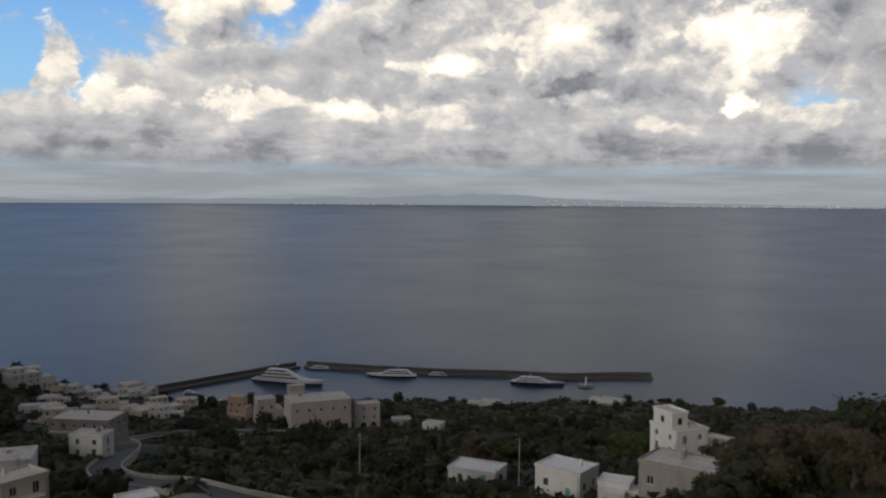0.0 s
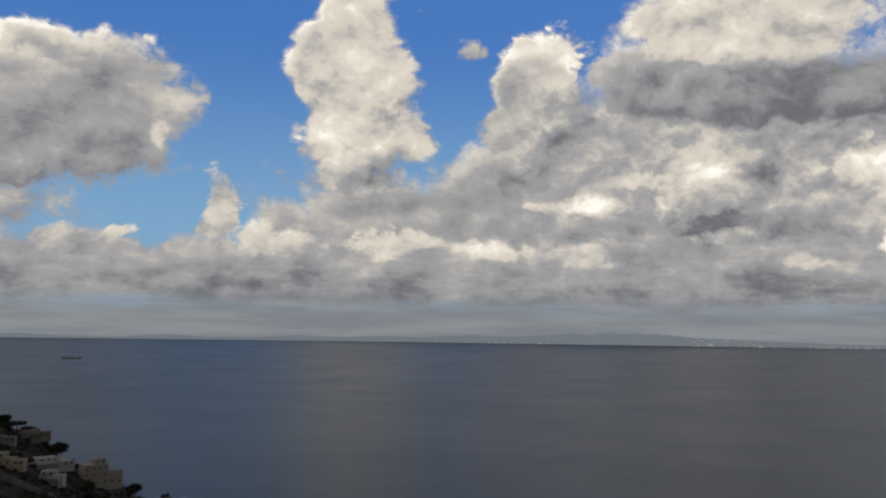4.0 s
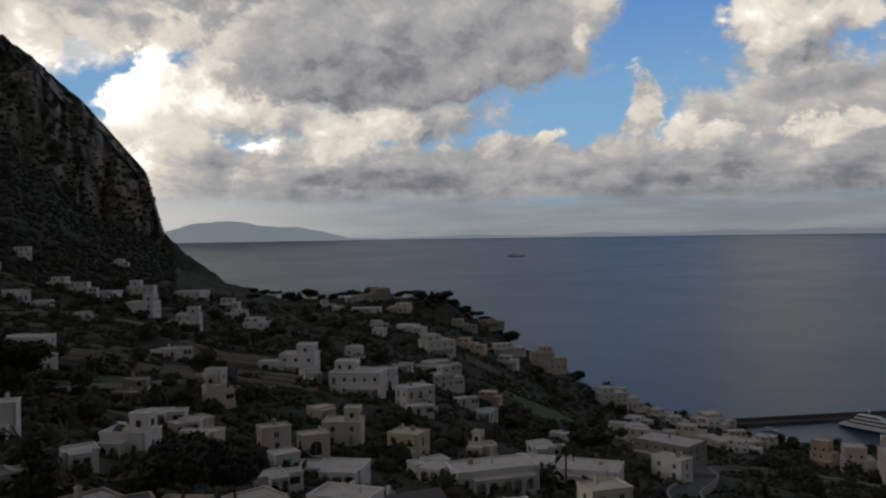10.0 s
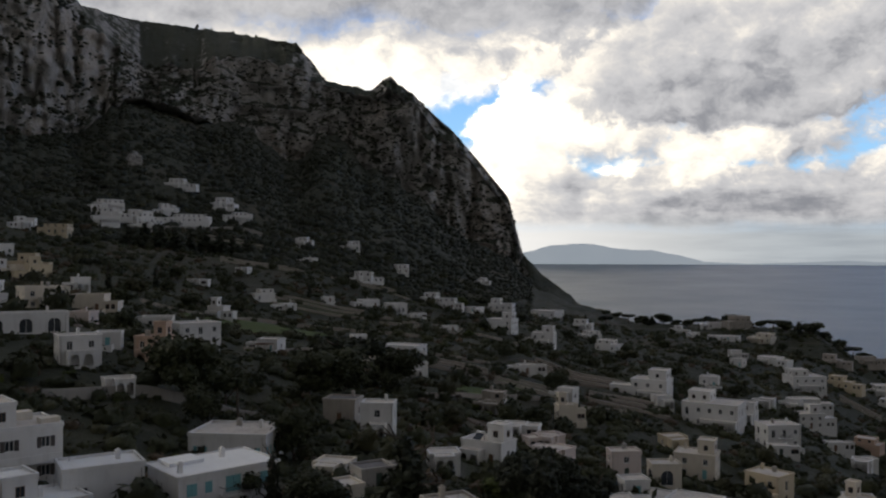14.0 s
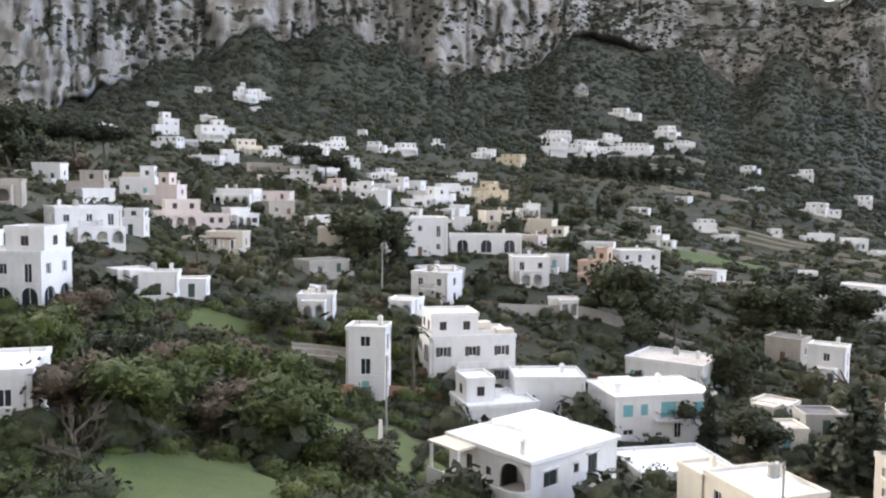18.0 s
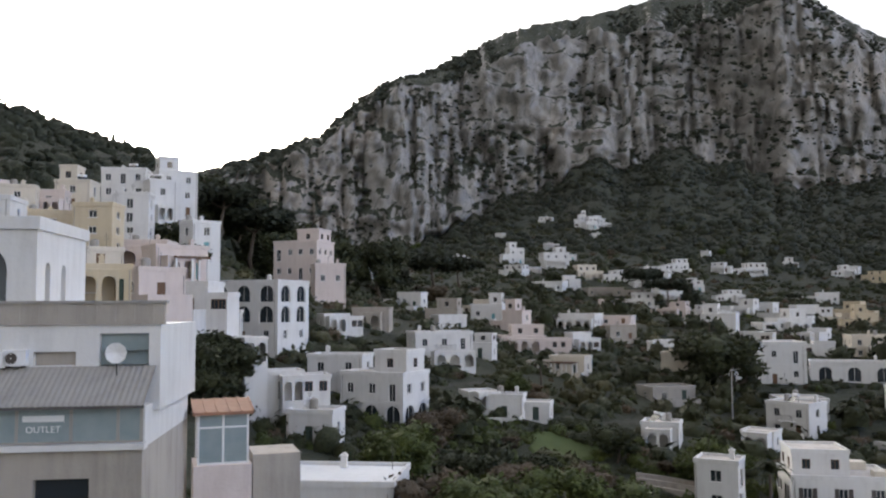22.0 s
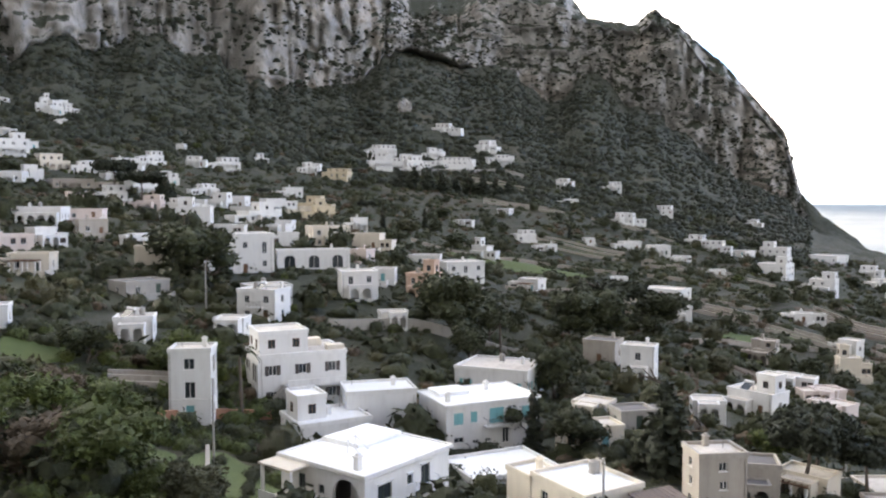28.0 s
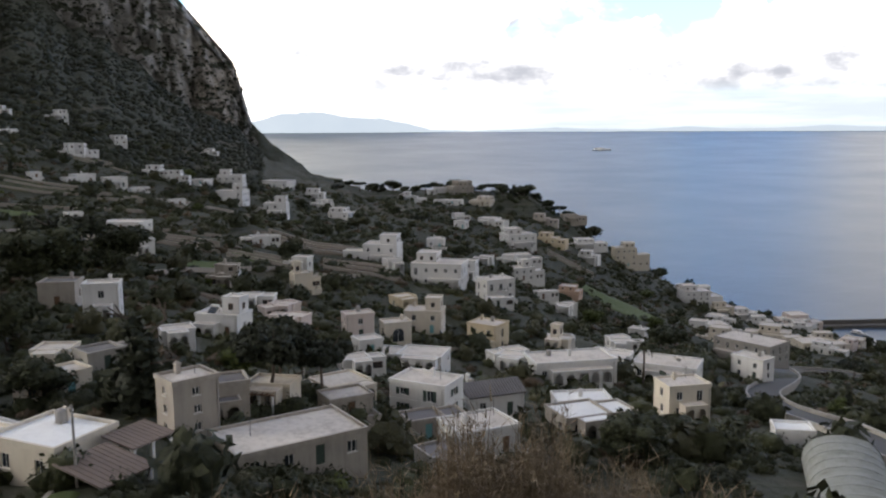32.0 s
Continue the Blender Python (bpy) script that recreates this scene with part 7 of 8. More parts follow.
def front_villa():
    root = tagged(new("house"), "bright white two-storey villa with an arched loggia and bowed balconies", "house", "hillside houses")
    w, d, h = 11.0, 10.0, 6.2
    root.matrix_basis = pose(-73.2, -6.5, 111.4, 0, 0, 141.7)
    FOOT.append((-73.2, -6.5, w, d))
    wins = [(0, 2.4, 3.85, 1.7, 1.3), (0, 5.6, 4.3, .7, .8), (0, 7.7, 3.4, 1.2, 2.15), (0, 3.6, .8, .5, .5), (0, 8.6, .2, 1.2, 2.1), (3, 2.6, 3.9, .9, 1.3), (3, 5.0, 3.9, .7, .8), (3, 7.6, .2, 1.1, 2.1), (3, 3.4, .9, .9, 1.1), (1, 3.0, 3.9, 1.0, 1.3), (1, 7.0, 3.9, 1.0, 1.3)]
    ops = [(s, u - a / 2, u + a / 2, z, z + b, False) for s, u, z, a, b in wins] + [(3, 6.3, 9.4, 3.25, 5.7, True)]
    part("wall", wall_shell(w, d, h, ops, WHITE, 5.0), root)
    for s, u, z, a, b in wins:
        villa_window(root, s, w, d, u, z, a, b, None, DARKWOOD)
    for side, u, z, a, dep, solid in ((3, 7.6, 3.2, 5.0, 1.7, True), (0, 7.7, 3.35, 2.8, 1.2, False)):
        slab, rail = round_balcony(a, dep, WHITE, solid)
        o = part("balcony", slab, root, side_pose(side, w, d, u, z))
        part("parapet" if solid else "railing", rail, o)
    for u, z, a in ((2.4, 5.3, 2.0), (5.6, 5.25, .9)):
        part("hood", bar_mesh(-a / 2, -.25, 0, a / 2, 0, .1, WHITE), root, side_pose(0, w, d, u, z))
    lg = Build()
    lg.box((-1.5, .3, .0), (1.5, 2.2, .02), ROOF)
    lg.box((-1.55, 2.2, .0), (1.55, 2.3, 2.45), WHITE)
    part("loggia_back", lg.mesh("loggia_back"), root, side_pose(3, w, d, 7.85, 3.25))
    villa = part("roof", roof_mesh(w, d, ROOFWHITE, WHITE, .3, .2, .14), root, Matrix.Translation((0, 0, h)))
    part("roof_step", bar_mesh(-.5, .5, .28, 5.3, 4.9, .62, ROOFWHITE), villa)
    st = Build()
    for x in (-.8, .8):
        st.tube((x, -.8, 0), (x, .5, 1.2), .06, .06, HULL, 6)
        st.tube((x, .5, 0), (x, .5, 1.2), .06, .06, HULL, 6)
    st.tube((-.8, .5, 1.2), (.8, .5, 1.2), .06, .06, HULL, 6)
    part("roof_stand", st.mesh("roof_stand"), root, pose(-1.2, 0, h + .3, 0, 0, 20))
    part("chimney", shared(("chimney", "white_limewash"), lambda: chimney_mesh(WHITE)), root, pose(-4.6, -3.4, h + .2))
    wing = part("wing", wall_shell(4.2, 4.0, 3.1, [(0, 1.4, 2.4, .6, 2.0, False)], STONE, 5.0), root, Matrix.Translation((w / 2 + 2.1, 1.0, -.6)))
    part("roof", roof_mesh(4.2, 4.0, ROOF, STONE), wing, Matrix.Translation((0, 0, 3.1)))
    stairs = part("terrace", bar_mesh(1.0, -d / 2 - 2.6, -4, 6.4, -d / 2 - .01, .3, STONE), root)
    part("parapet", bar_mesh(1.0, -d / 2 - 2.8, -4, 6.4, -d / 2 - 2.61, 1.1, WHITE), stairs)
    add_pergola(root, 3.6, 2.6, Matrix.Translation((w / 2 + 2.2, 6.2, .4)), 2.8)
    porch = part("porch_roof", bar_mesh(-w / 2 - 2.4, 1.2, h - .12, -w / 2 - .31, d / 2 + .2, h + .06, CREAM), root)
    for y in (1.4, d / 2 - .1):
        part("post", bar_mesh(-w / 2 - 2.3, y - .12, -4, -w / 2 - 2.06, y + .12, h - .125, WHITE), porch)
    deck = part("porch_floor", bar_mesh(-w / 2 - 2.5, .2, 2.9, -w / 2 - .01, d / 2, 3.1, CREAM), root)
    part("parapet", bar_mesh(-w / 2 - 2.6, .0, 2.4, -w / 2 - 2.505, d / 2, 3.95, WHITE), deck)
    part("cornice", course_mesh(w, d, WHITE), root, Matrix.Translation((0, 0, h - .34)))
    for u, z, a in ((7.7, 5.65, 1.6), (8.6, 2.45, 1.6)):
        part("hood", bar_mesh(-a / 2, -.28, 0, a / 2, -.005, .1, WHITE), root, side_pose(0, w, d, u, z))


front_villa()


def teal_house():
    root = tagged(new("house"), "long white two-storey house with pale teal shutters and a white roof", "house", "hillside houses")
    w, d, h = 13.4, 9.0, 5.7
    root.matrix_basis = pose(-111.8, 5.2, 107.8, 0, 0, 114)
    FOOT.append((-111.8, 5.2, w, d))
    up = [(0, 1.7, 3.3, 1.3, 1.5), (0, 3.9, 3.4, .9, 1.4), (0, 7.2, 3.0, 2.0, 2.0), (0, 11.6, 3.3, 1.2, 1.5)]
    low = [(0, 1.8, .9, 1.4, .7), (0, 4.2, .6, .9, .5), (0, 6.0, .6, .9, .5), (3, 4.0, 3.8, .6, .5), (0, 8.6, .2, 1.0, 2.0)]
    ops = [(s, u - a / 2, u + a / 2, z, z + b, False) for s, u, z, a, b in up + low]
    part("wall", wall_shell(w, d, h, ops, WHITE, 5.0), root)
    for s, u, z, a, b in up:
        villa_window(root, s, w, d, u, z, a, b, TEAL)
    for s, u, z, a, b in low:
        villa_window(root, s, w, d, u, z, a, b)
    o = part("balcony", balcony_mesh(5.4, 1.2, WHITE), root, side_pose(0, w, d, 8.0, 2.85))
    part("railing", railing_mesh(5.4, 1.2), o)
    top = part("roof", roof_mesh(w, d, ROOFWHITE, WHITE, .35, .18, .16), root, Matrix.Translation((0, 0, h)))
    part("roof_step", bar_mesh(-5.5, .5, .26, -1.0, 4.2, .7, ROOFWHITE), top)
    part("chimney", shared(("chimney", "white_limewash"), lambda: chimney_mesh(WHITE, .8)), root, pose(2.0, 1.5, h + .2))
    part("chimney", shared(("chimney", "white_limewash"), lambda: chimney_mesh(WHITE, .8)), root, pose(-5.6, -2.5, h + .2))


teal_house()
house(-78.2, 14.0, 120, 7.0, 8.0, 3.2, rich=True, floors=1, wall=CREAM, roof=ROOFWHITE, label="cream single-storey house with a white roof and brown verandas", z=109.9, bare=False, low=4)
house(-82.6, 9.4, 120, 3.6, 4.0, 2.7, wall=CREAM, roof=ROOFWHITE, bare=True, label="small cream outbuilding with a flat white roof", z=109.9, low=4, name="outbuilding")
house(-95.0, 7.0, 114, 11.0, 8.5, 2.3, wall=WHITE, roof=ROOFWHITE, bare=True, label="low white garage with a broad bright roof terrace", z=106.9, low=4, name="garage")


# ---- plants ----
def leaf_cloud(rnd, centre_radii, per, leaf, mat, droop=0.0):
    """Many small leaf blades round a set of lobes (x, y, z, radius)."""
    v, f = [], []
    gen = np.random.RandomState(rnd.randint(0, 10 ** 6))
    for cx, cy, cz, r in centre_radii:
        n = int(per * r * r)
        d = gen.normal(size=(n, 3))
        d /= np.linalg.norm(d, axis=1)[:, None]
        rad = r * gen.uniform(.66, 1.14, n)[:, None]
        p = d * rad * np.array((1, 1, .82)) + np.array((cx, cy, cz))
        a = gen.normal(size=(n, 3)) + d * .3
        a /= np.linalg.norm(a, axis=1)[:, None]
        b = np.cross(a, d + gen.normal(size=(n, 3)) * .5)
        b /= np.linalg.norm(b, axis=1)[:, None] + 1e-9
        s = leaf * gen.uniform(.6, 1.4, n)[:, None]
        base = len(v) if not v else sum(len(q) for q in v)
        quad = np.stack([p - a * s, p + b * s * .55, p + a * s, p - b * s * .55], 1)
        v.append(quad.reshape(-1, 3))
        f.append(base + np.arange(n * 4).reshape(n, 4))
    # a dense heart in each lobe keeps the crown from being seen through
    faces = np.concatenate(f).tolist()
    verts = np.concatenate(v).tolist()
    leaves = len(faces)
    for cx, cy, cz, r in centre_radii:
        base = len(verts)
        n = 7
        for tilt in (-50, -5, 40):
            for k in range(n):
                q, az, el = r * rnd.uniform(.62, .84), k * math.tau / n + tilt, radians(tilt)
                verts.append([cx + q * math.cos(az) * math.cos(el), cy + q * math.sin(az) * math.cos(el), cz + q * math.sin(el) * .85])
        verts += [[cx, cy, cz - r * .75], [cx, cy, cz + r * rnd.uniform(.65, .85)]]
        for j in (0, 1):
            for k in range(n):
                faces.append([base + j * n + k, base + j * n + (k + 1) % n, base + (j + 1) * n + (k + 1) % n, base + (j + 1) * n + k])
        for k in range(n):
            faces += [[base + (k + 1) % n, base + k, base + 3 * n], [base + 2 * n + k, base + 2 * n + (k + 1) % n, base + 3 * n + 1]]
    me = bpy.data.meshes.new("crown")
    me.from_pydata(verts, [], faces)
    me.materials.append(mat)
    me.polygons.foreach_set("use_smooth", [i >= leaves for i in range(len(faces))])
    return me


def crown_lobes(rnd, kind, h):
    out = []
    if kind == "umbrella":
        for _ in range(16):
            a, q = rnd.random() * math.tau, math.sqrt(rnd.random()) * h * .42
            out.append((q * math.cos(a), q * math.sin(a), h * .88 + rnd.uniform(-.05, .05) * h - q * .12, h * rnd.uniform(.12, .19)))
    elif kind == "cypress":
        for k in range(12):
            t = k / 11
            out.append((rnd.uniform(-.03, .03) * h, rnd.uniform(-.03, .03) * h, h * (.08 + .88 * t), h * (.11 * (1 - t) ** .6 + .025)))
    elif kind == "conifer":
        for k in range(18):
            t = rnd.random()
            a, q = rnd.random() * math.tau, rnd.random() * .24 * h * (1 - t)
            out.append((q * math.cos(a), q * math.sin(a), h * (.18 + .78 * t), h * (.16 * (1 - t) + .04)))
    else:
        for _ in range(15):
            a, q = rnd.random() * math.tau, rnd.random() ** .6 * h * .34
            out.append((q * math.cos(a), q * math.sin(a), h * rnd.uniform(.42, .86) - q * .2, h * rnd.uniform(.15, .26)))
    return out


def trunk_mesh(rnd, kind, h, bare=False):
    b = Build()
    r0 = h * .028 + .04
    top = {"umbrella": .82, "cypress": .9, "conifer": .9}.get(kind, .5)
    p, n = Vector((0, 0, -.8)), 5
    pts = [p]
    for k in range(n):
        p = p + Vector((rnd.uniform(-.03, .03) * h, rnd.uniform(-.03, .03) * h, (h * top + .8) / n))
        pts.append(p)
    for k in range(n):
        b.tube(pts[k], pts[k + 1], r0 * (1 - k / n * .6), r0 * (1 - (k + 1) / n * .6), BARK, 7)

    def limb(a, way, length, r, depth):
        e = a + way * length
        b.tube(a, e, r, r * .55, BARK, 5)
        if depth:
            for _ in range(3 if bare else 2):
                w2 = (way + Vector((rnd.uniform(-.8, .8), rnd.uniform(-.8, .8), rnd.uniform(-.1, .7)))).normalized()
                limb(a.lerp(e, rnd.uniform(.5, 1)), w2, length * rnd.uniform(.5, .75), r * .55, depth - 1)
    for k in range(7 if bare else 5):
        s = pts[2 + k % 4] if kind != "umbrella" else pts[-1 - k % 2]
        a = rnd.random() * math.tau
        limb(s, Vector((math.cos(a), math.sin(a), rnd.uniform(.25, .9))).normalized(), h * rnd.uniform(.16, .3), r0 * .45, 3 if bare else 1)
    return b.mesh("trunk")


KINDS = {"broad": (LEAF, 26, .34, "dark green broadleaf tree"), "olive": (OLIVE, 24, .30, "grey-green olive tree"), "umbrella": (PINE, 40, .36, "umbrella pine with a flat dark crown"), "cypress": (PINE, 60, .26, "slim dark cypress"), "conifer": (PINE, 34, .34, "tall dark conifer"), "garden": (BRIGHT, 26, .30, "bright green garden tree"), "brown": (BROWN, 16, .26, "brown half-bare winter tree")}
STOCK = {}


def stock(kind, i):
    """One of the few grown examples of a kind, six metres tall."""
    key = (kind, i)
    if key not in STOCK:
        rnd = random.Random(hash_of(kind) + i)
        mat, per, leaf, _ = KINDS[kind]
        STOCK[key] = (trunk_mesh(rnd, kind, 6.0), leaf_cloud(rnd, crown_lobes(rnd, kind, 6.0), per * 4.6, leaf * .72, mat))
    return STOCK[key]


def hash_of(word):
    return sum((i + 1) * ord(c) for i, c in enumerate(word))


def tree(x, y, h, kind="broad", i=0, z=None, group="hillside trees", wide=1.0):
    trunk, crown = stock(kind, i % 4)
    root = tagged(new("tree"), KINDS[kind][3] + " on the hillside", "tree", group)
    s = h / 6.0
    root.matrix_basis = pose(x, y, (land_z(x, y) if z is None else z) - .2, 0, 0, (i * 67) % 360) @ Matrix.Diagonal((s * wide, s * wide, s, 1))
    part("trunk", trunk, root), part("crown", crown, root)
    return root


# trees that stand out
for k, (x, y, h, kind, w) in enumerate((
        (-97, 43, 10, "umbrella", 1.0), (-101, 46, 10.5, "umbrella", 1.0), (-99, 52, 9, "umbrella", 1.0), (-90, 25, 11.5, "conifer", 1.25), (-186, 34, 14, "broad", 1.3), (-200, 42, 13, "umbrella", 1.4),
        (-206, 54, 11, "broad", 1.3), (-136, 19, 9, "broad", 1.0), (-160, 2, 13, "broad", 1.2), (-170, 10, 9, "broad", 1.0), (-168, -48, 12, "broad", 1.4), (-176, -54, 11, "broad", 1.3))):
    tree(x, y, h, kind, k, group="tall garden trees", wide=w)
for k, (x, y, h, kind, w) in enumerate((
        (-236, -190, 22, "broad", 1.0), (-246, -192, 20, "conifer", 1.2), (-256, -180, 16, "umbrella", 1.3), (-262, -172, 15, "umbrella", 1.2), (-325, -126, 15, "umbrella", 1.2), (-316, -112, 13, "umbrella", 1.2), (-318, -104, 14, "conifer", 1.1),
        (-148, 5, 8, "broad", 1.2), (-112, 10, 6, "broad", 1.5), (-104, 18, 6, "broad", 1.4), (-92, -120, 9, "broad", 1.4), (-84, -108, 8, "broad", 1.4), (-150, -150, 14, "broad", 1.3), (-165, -170, 18, "broad", 1.2), (-140, -165, 16, "umbrella", 1.3))):
    tree(x, y, h, kind, k + 2, group="tall garden trees", wide=w)
for k in range(9):
    tree(-470 - 5 * k, -22 + 8 * k, 11 + (k * 7) % 4, "conifer", k, group="dark grove of conifers", wide=1.3)
for k in range(14):
    az, r = radians(219.5 + (k * 37) % 10), 225 + (k * 53) % 95
    tree(r * math.sin(az), r * math.cos(az), 13 + (k * 5) % 8, ("broad", "umbrella", "broad", "conifer")[k % 4], k, group="trees on the town hill", wide=1.3)
for k in range(12):
    az, r = radians(218 + (k * 31) % 60 * .085), 86 + (k * 17) % 34
    tree(r * math.sin(az), r * math.cos(az), 5.5 + (k * 5) % 3, ("broad", "broad", "conifer")[k % 3], k, group="trees below the arcades", wide=1.3)
def palm(az, el, r):
    """A palm whose crown stands at this bearing and angle."""
    rnd = random.Random(int(az * 10))
    x, y = r * math.sin(radians(az)), r * math.cos(radians(az))
    z0 = land_z(x, y) - .3
    h = min(9.0, max(4.5, EYE[2] + r * math.tan(radians(el)) - z0))
    root = tagged(new("palm_tree"), "tall palm with a ring of drooping fronds in a garden", "palm", "garden palms")
    root.matrix_basis = pose(x, y, z0, 0, 0, az)
    t = Build()
    for k in range(6):
        t.tube((.05 * k, 0, h * k / 6), (.05 * (k + 1), 0, h * (k + 1) / 6), .24 - .012 * k, .26 - .014 * k, BARK, 8)
    part("trunk", t.mesh("trunk"), root)
    f = Build()
    reach, n = 2.6, 9
    for k in range(n):
        q0, q1 = k / n, (k + 1) / n
        mid = [Vector((reach * q, 0, .95 * math.sin(q * 2.5) - q * q * 1.3)) for q in (q0, q1)]
        wide = [.34 * math.sin(math.pi * min(.97, q + .12)) for q in (q0, q1)]
        for s in (-1, 1):
            f.face((mid[0], mid[0] + Vector((.22, s * wide[0], -.12)), mid[1] + Vector((.05, s * wide[1], -.12)), mid[1]), LEAF)
    frond = f.mesh("frond")
    for k in range(26):
        part("frond", frond, root, pose(.3, 0, h, 0, rnd.uniform(-55, 35), k * 137.5))


for spot in ((256.6, -10.4, 107), (274.3, -8.4, 150), (242.1, -5.5, 160), (320.0, -14.7, 175)):
    palm(*spot)
# pines along the promontory's crest
for k in range(30):
    az = -61 + k * .75
    p = profile(np.array([az]))[0]
    r = float(p[9, 0]) - 14 + (k * 13) % 17
    tree(r * math.sin(radians(az)), r * math.cos(radians(az)), 5 + (k * 37) % 6, ("broad", "broad", "umbrella", "broad", "conifer", "broad")[k % 6], k, group="pines on the crest", wide=1.7)
for k in range(10):
    az = 9 + k * 1.1
    r = 95 + (k * 29) % 50
    tree(r * math.sin(radians(az)), r * math.cos(radians(az)), 6 + (k * 11) % 5, ("broad", "brown", "olive")[k % 3], k, group="trees by the east slope", wide=1.3)

HOUSES = [(o.location.x, o.location.y) for o in scene.objects if o.name.startswith(("house", "shop", "garage", "outbuilding", "veranda")) and o.parent is None]
HX = np.array(HOUSES)
ROADXY = np.array([(p.x, p.y) for p in ROAD_LINE])
HR, HA = np.hypot(HX[:, 0], HX[:, 1]), np.degrees(np.arctan2(HX[:, 0], HX[:, 1]))


def room_for(x, y, keep=7.5):
    """How tall a plant may grow here without hiding the houses behind it."""
    if any(math.hypot(x - a, y - b) < c + 1.5 for a, b, c in PLOTS):
        return 0.0
    if np.hypot(HX[:, 0] - x, HX[:, 1] - y).min() < keep or np.hypot(ROADXY[:, 0] - x, ROADXY[:, 1] - y).min() < 6:
        return 0.0
    r, a = math.hypot(x, y), math.degrees(math.atan2(x, y))
    road_r, road_a = np.hypot(ROADXY[:, 0], ROADXY[:, 1]), np.degrees(np.arctan2(ROADXY[:, 0], ROADXY[:, 1]))
    if ((road_r > r) & (road_r < r + 26) & (np.abs(road_a - a) < 1.6)).any():
        return 0.0
    behind = (HR > r) & (HR < r * 1.18 + 10) & (np.abs(HA - a) < np.degrees(6.5 / HR))
    return 2.2 if behind.any() else 9.0


rnd = random.Random(12)
planted = 0
while planted < 215:
    az = rnd.uniform(-128, 22)
    r = 55 + 520 * rnd.random() ** 1.15
    if az > -20 and r > 540:
        continue
    x, y = r * math.sin(radians(az)), r * math.cos(radians(az))
    room = room_for(x, y)
    if room < 1:
        continue
    h = min(room, rnd.uniform(3.2, 7.5)) * (1.0 if room > 3 else rnd.uniform(.8, 1.1))
    garden = -128 < az < -105 and r < 130
    kind = rnd.choice(("garden", "garden", "broad", "brown", "olive")) if garden else rnd.choice(("broad", "broad", "broad", "olive", "brown", "umbrella", "cypress", "garden"))
    if kind == "cypress" and room > 3:
        h *= 1.3
    tree(x, y, h, kind, planted, wide=1.0 if kind == "cypress" else rnd.uniform(1.0, 1.5))
    planted += 1


for k in range(46):
    az, r = radians(-129 + (k * 71) % 30), 62 + (k * 43) % 66
    x, y = r * math.sin(az), r * math.cos(az)
    if room_for(x, y, 8.5) > 1:
        tree(x, y, 3.5 + (k * 17) % 5 if room_for(x, y, 8.5) > 3 else 2.5, ("garden", "broad", "garden", "olive", "brown")[k % 5], k, group="garden trees", wide=1.35)


def scrub(name, label, n, where, size, blades, mat, seed, cat="scrub", flat=.7, leaf=1.0):
    """Countless bushes as one mesh of leaf blades; where(gen, n) gives their places."""
    gen = np.random.RandomState(seed)
    p = where(gen, n)
    n = len(p)
    s = size * gen.uniform(.55, 1.5, n)
    d = gen.normal(size=(n, blades, 3))
    d /= np.linalg.norm(d, axis=2)[..., None]
    d[..., 2] = np.abs(d[..., 2]) * 1.1
    c = p[:, None, :] + d * (s[:, None] * gen.uniform(.35, 1.0, (n, blades)))[..., None] * np.array((1, 1, flat))
    a = gen.normal(size=(n, blades, 3))
    a /= np.linalg.norm(a, axis=2)[..., None]
    b = np.cross(a, d)
    b /= np.linalg.norm(b, axis=2)[..., None] + 1e-9
    k = (leaf * s[:, None] * gen.uniform(.30, .55, (n, blades)))[..., None]
    quad = np.stack([c - a * k, c + b * k * .6, c + a * k, c - b * k * .6], 2).reshape(-1, 3)
    me = bpy.data.meshes.new(name)
    me.from_pydata(quad.tolist(), [], np.arange(len(quad)).reshape(-1, 4).tolist())
    me.materials.append(mat)
    tagged(new(name, me), label, cat, "", "stuff")


def on_slope(az0, az1, r0, r1, power=1.0, keep=4.5, limit=2.5):
    def where(gen, n):
        az = np.radians(gen.uniform(az0, az1, n))
        r = r0 + (r1 - r0) * gen.uniform(0, 1, n) ** power
        x, y = r * np.sin(az), r * np.cos(az)
        d = np.hypot(x[:, None] - HX[None, :, 0], y[:, None] - HX[None, :, 1]).min(1)
        e = np.hypot(x[:, None] - ROADXY[None, :, 0], y[:, None] - ROADXY[None, :, 1]).min(1)
        ok = (d > keep) & (e > 5)
        # keep the view of the road open
        far, aa, road_r, road_a = np.hypot(x, y), np.degrees(np.arctan2(x, y)), np.hypot(ROADXY[:, 0], ROADXY[:, 1]), np.degrees(np.arctan2(ROADXY[:, 0], ROADXY[:, 1]))
        ahead = road_r[None, :] - far[:, None]
        ok &= ~((ahead > 0) & (ahead < 17) & (np.abs(road_a[None, :] - aa[:, None]) < 1.2)).any(1)
        for px_, py_, pr in PLOTS:
            ok &= np.hypot(x - px_, y - py_) > pr
        x, y = x[ok], y[ok]
        z = land_height(x, y)
        ok = z > 2
        return np.stack([x[ok], y[ok], z[ok]], 1)
    return where


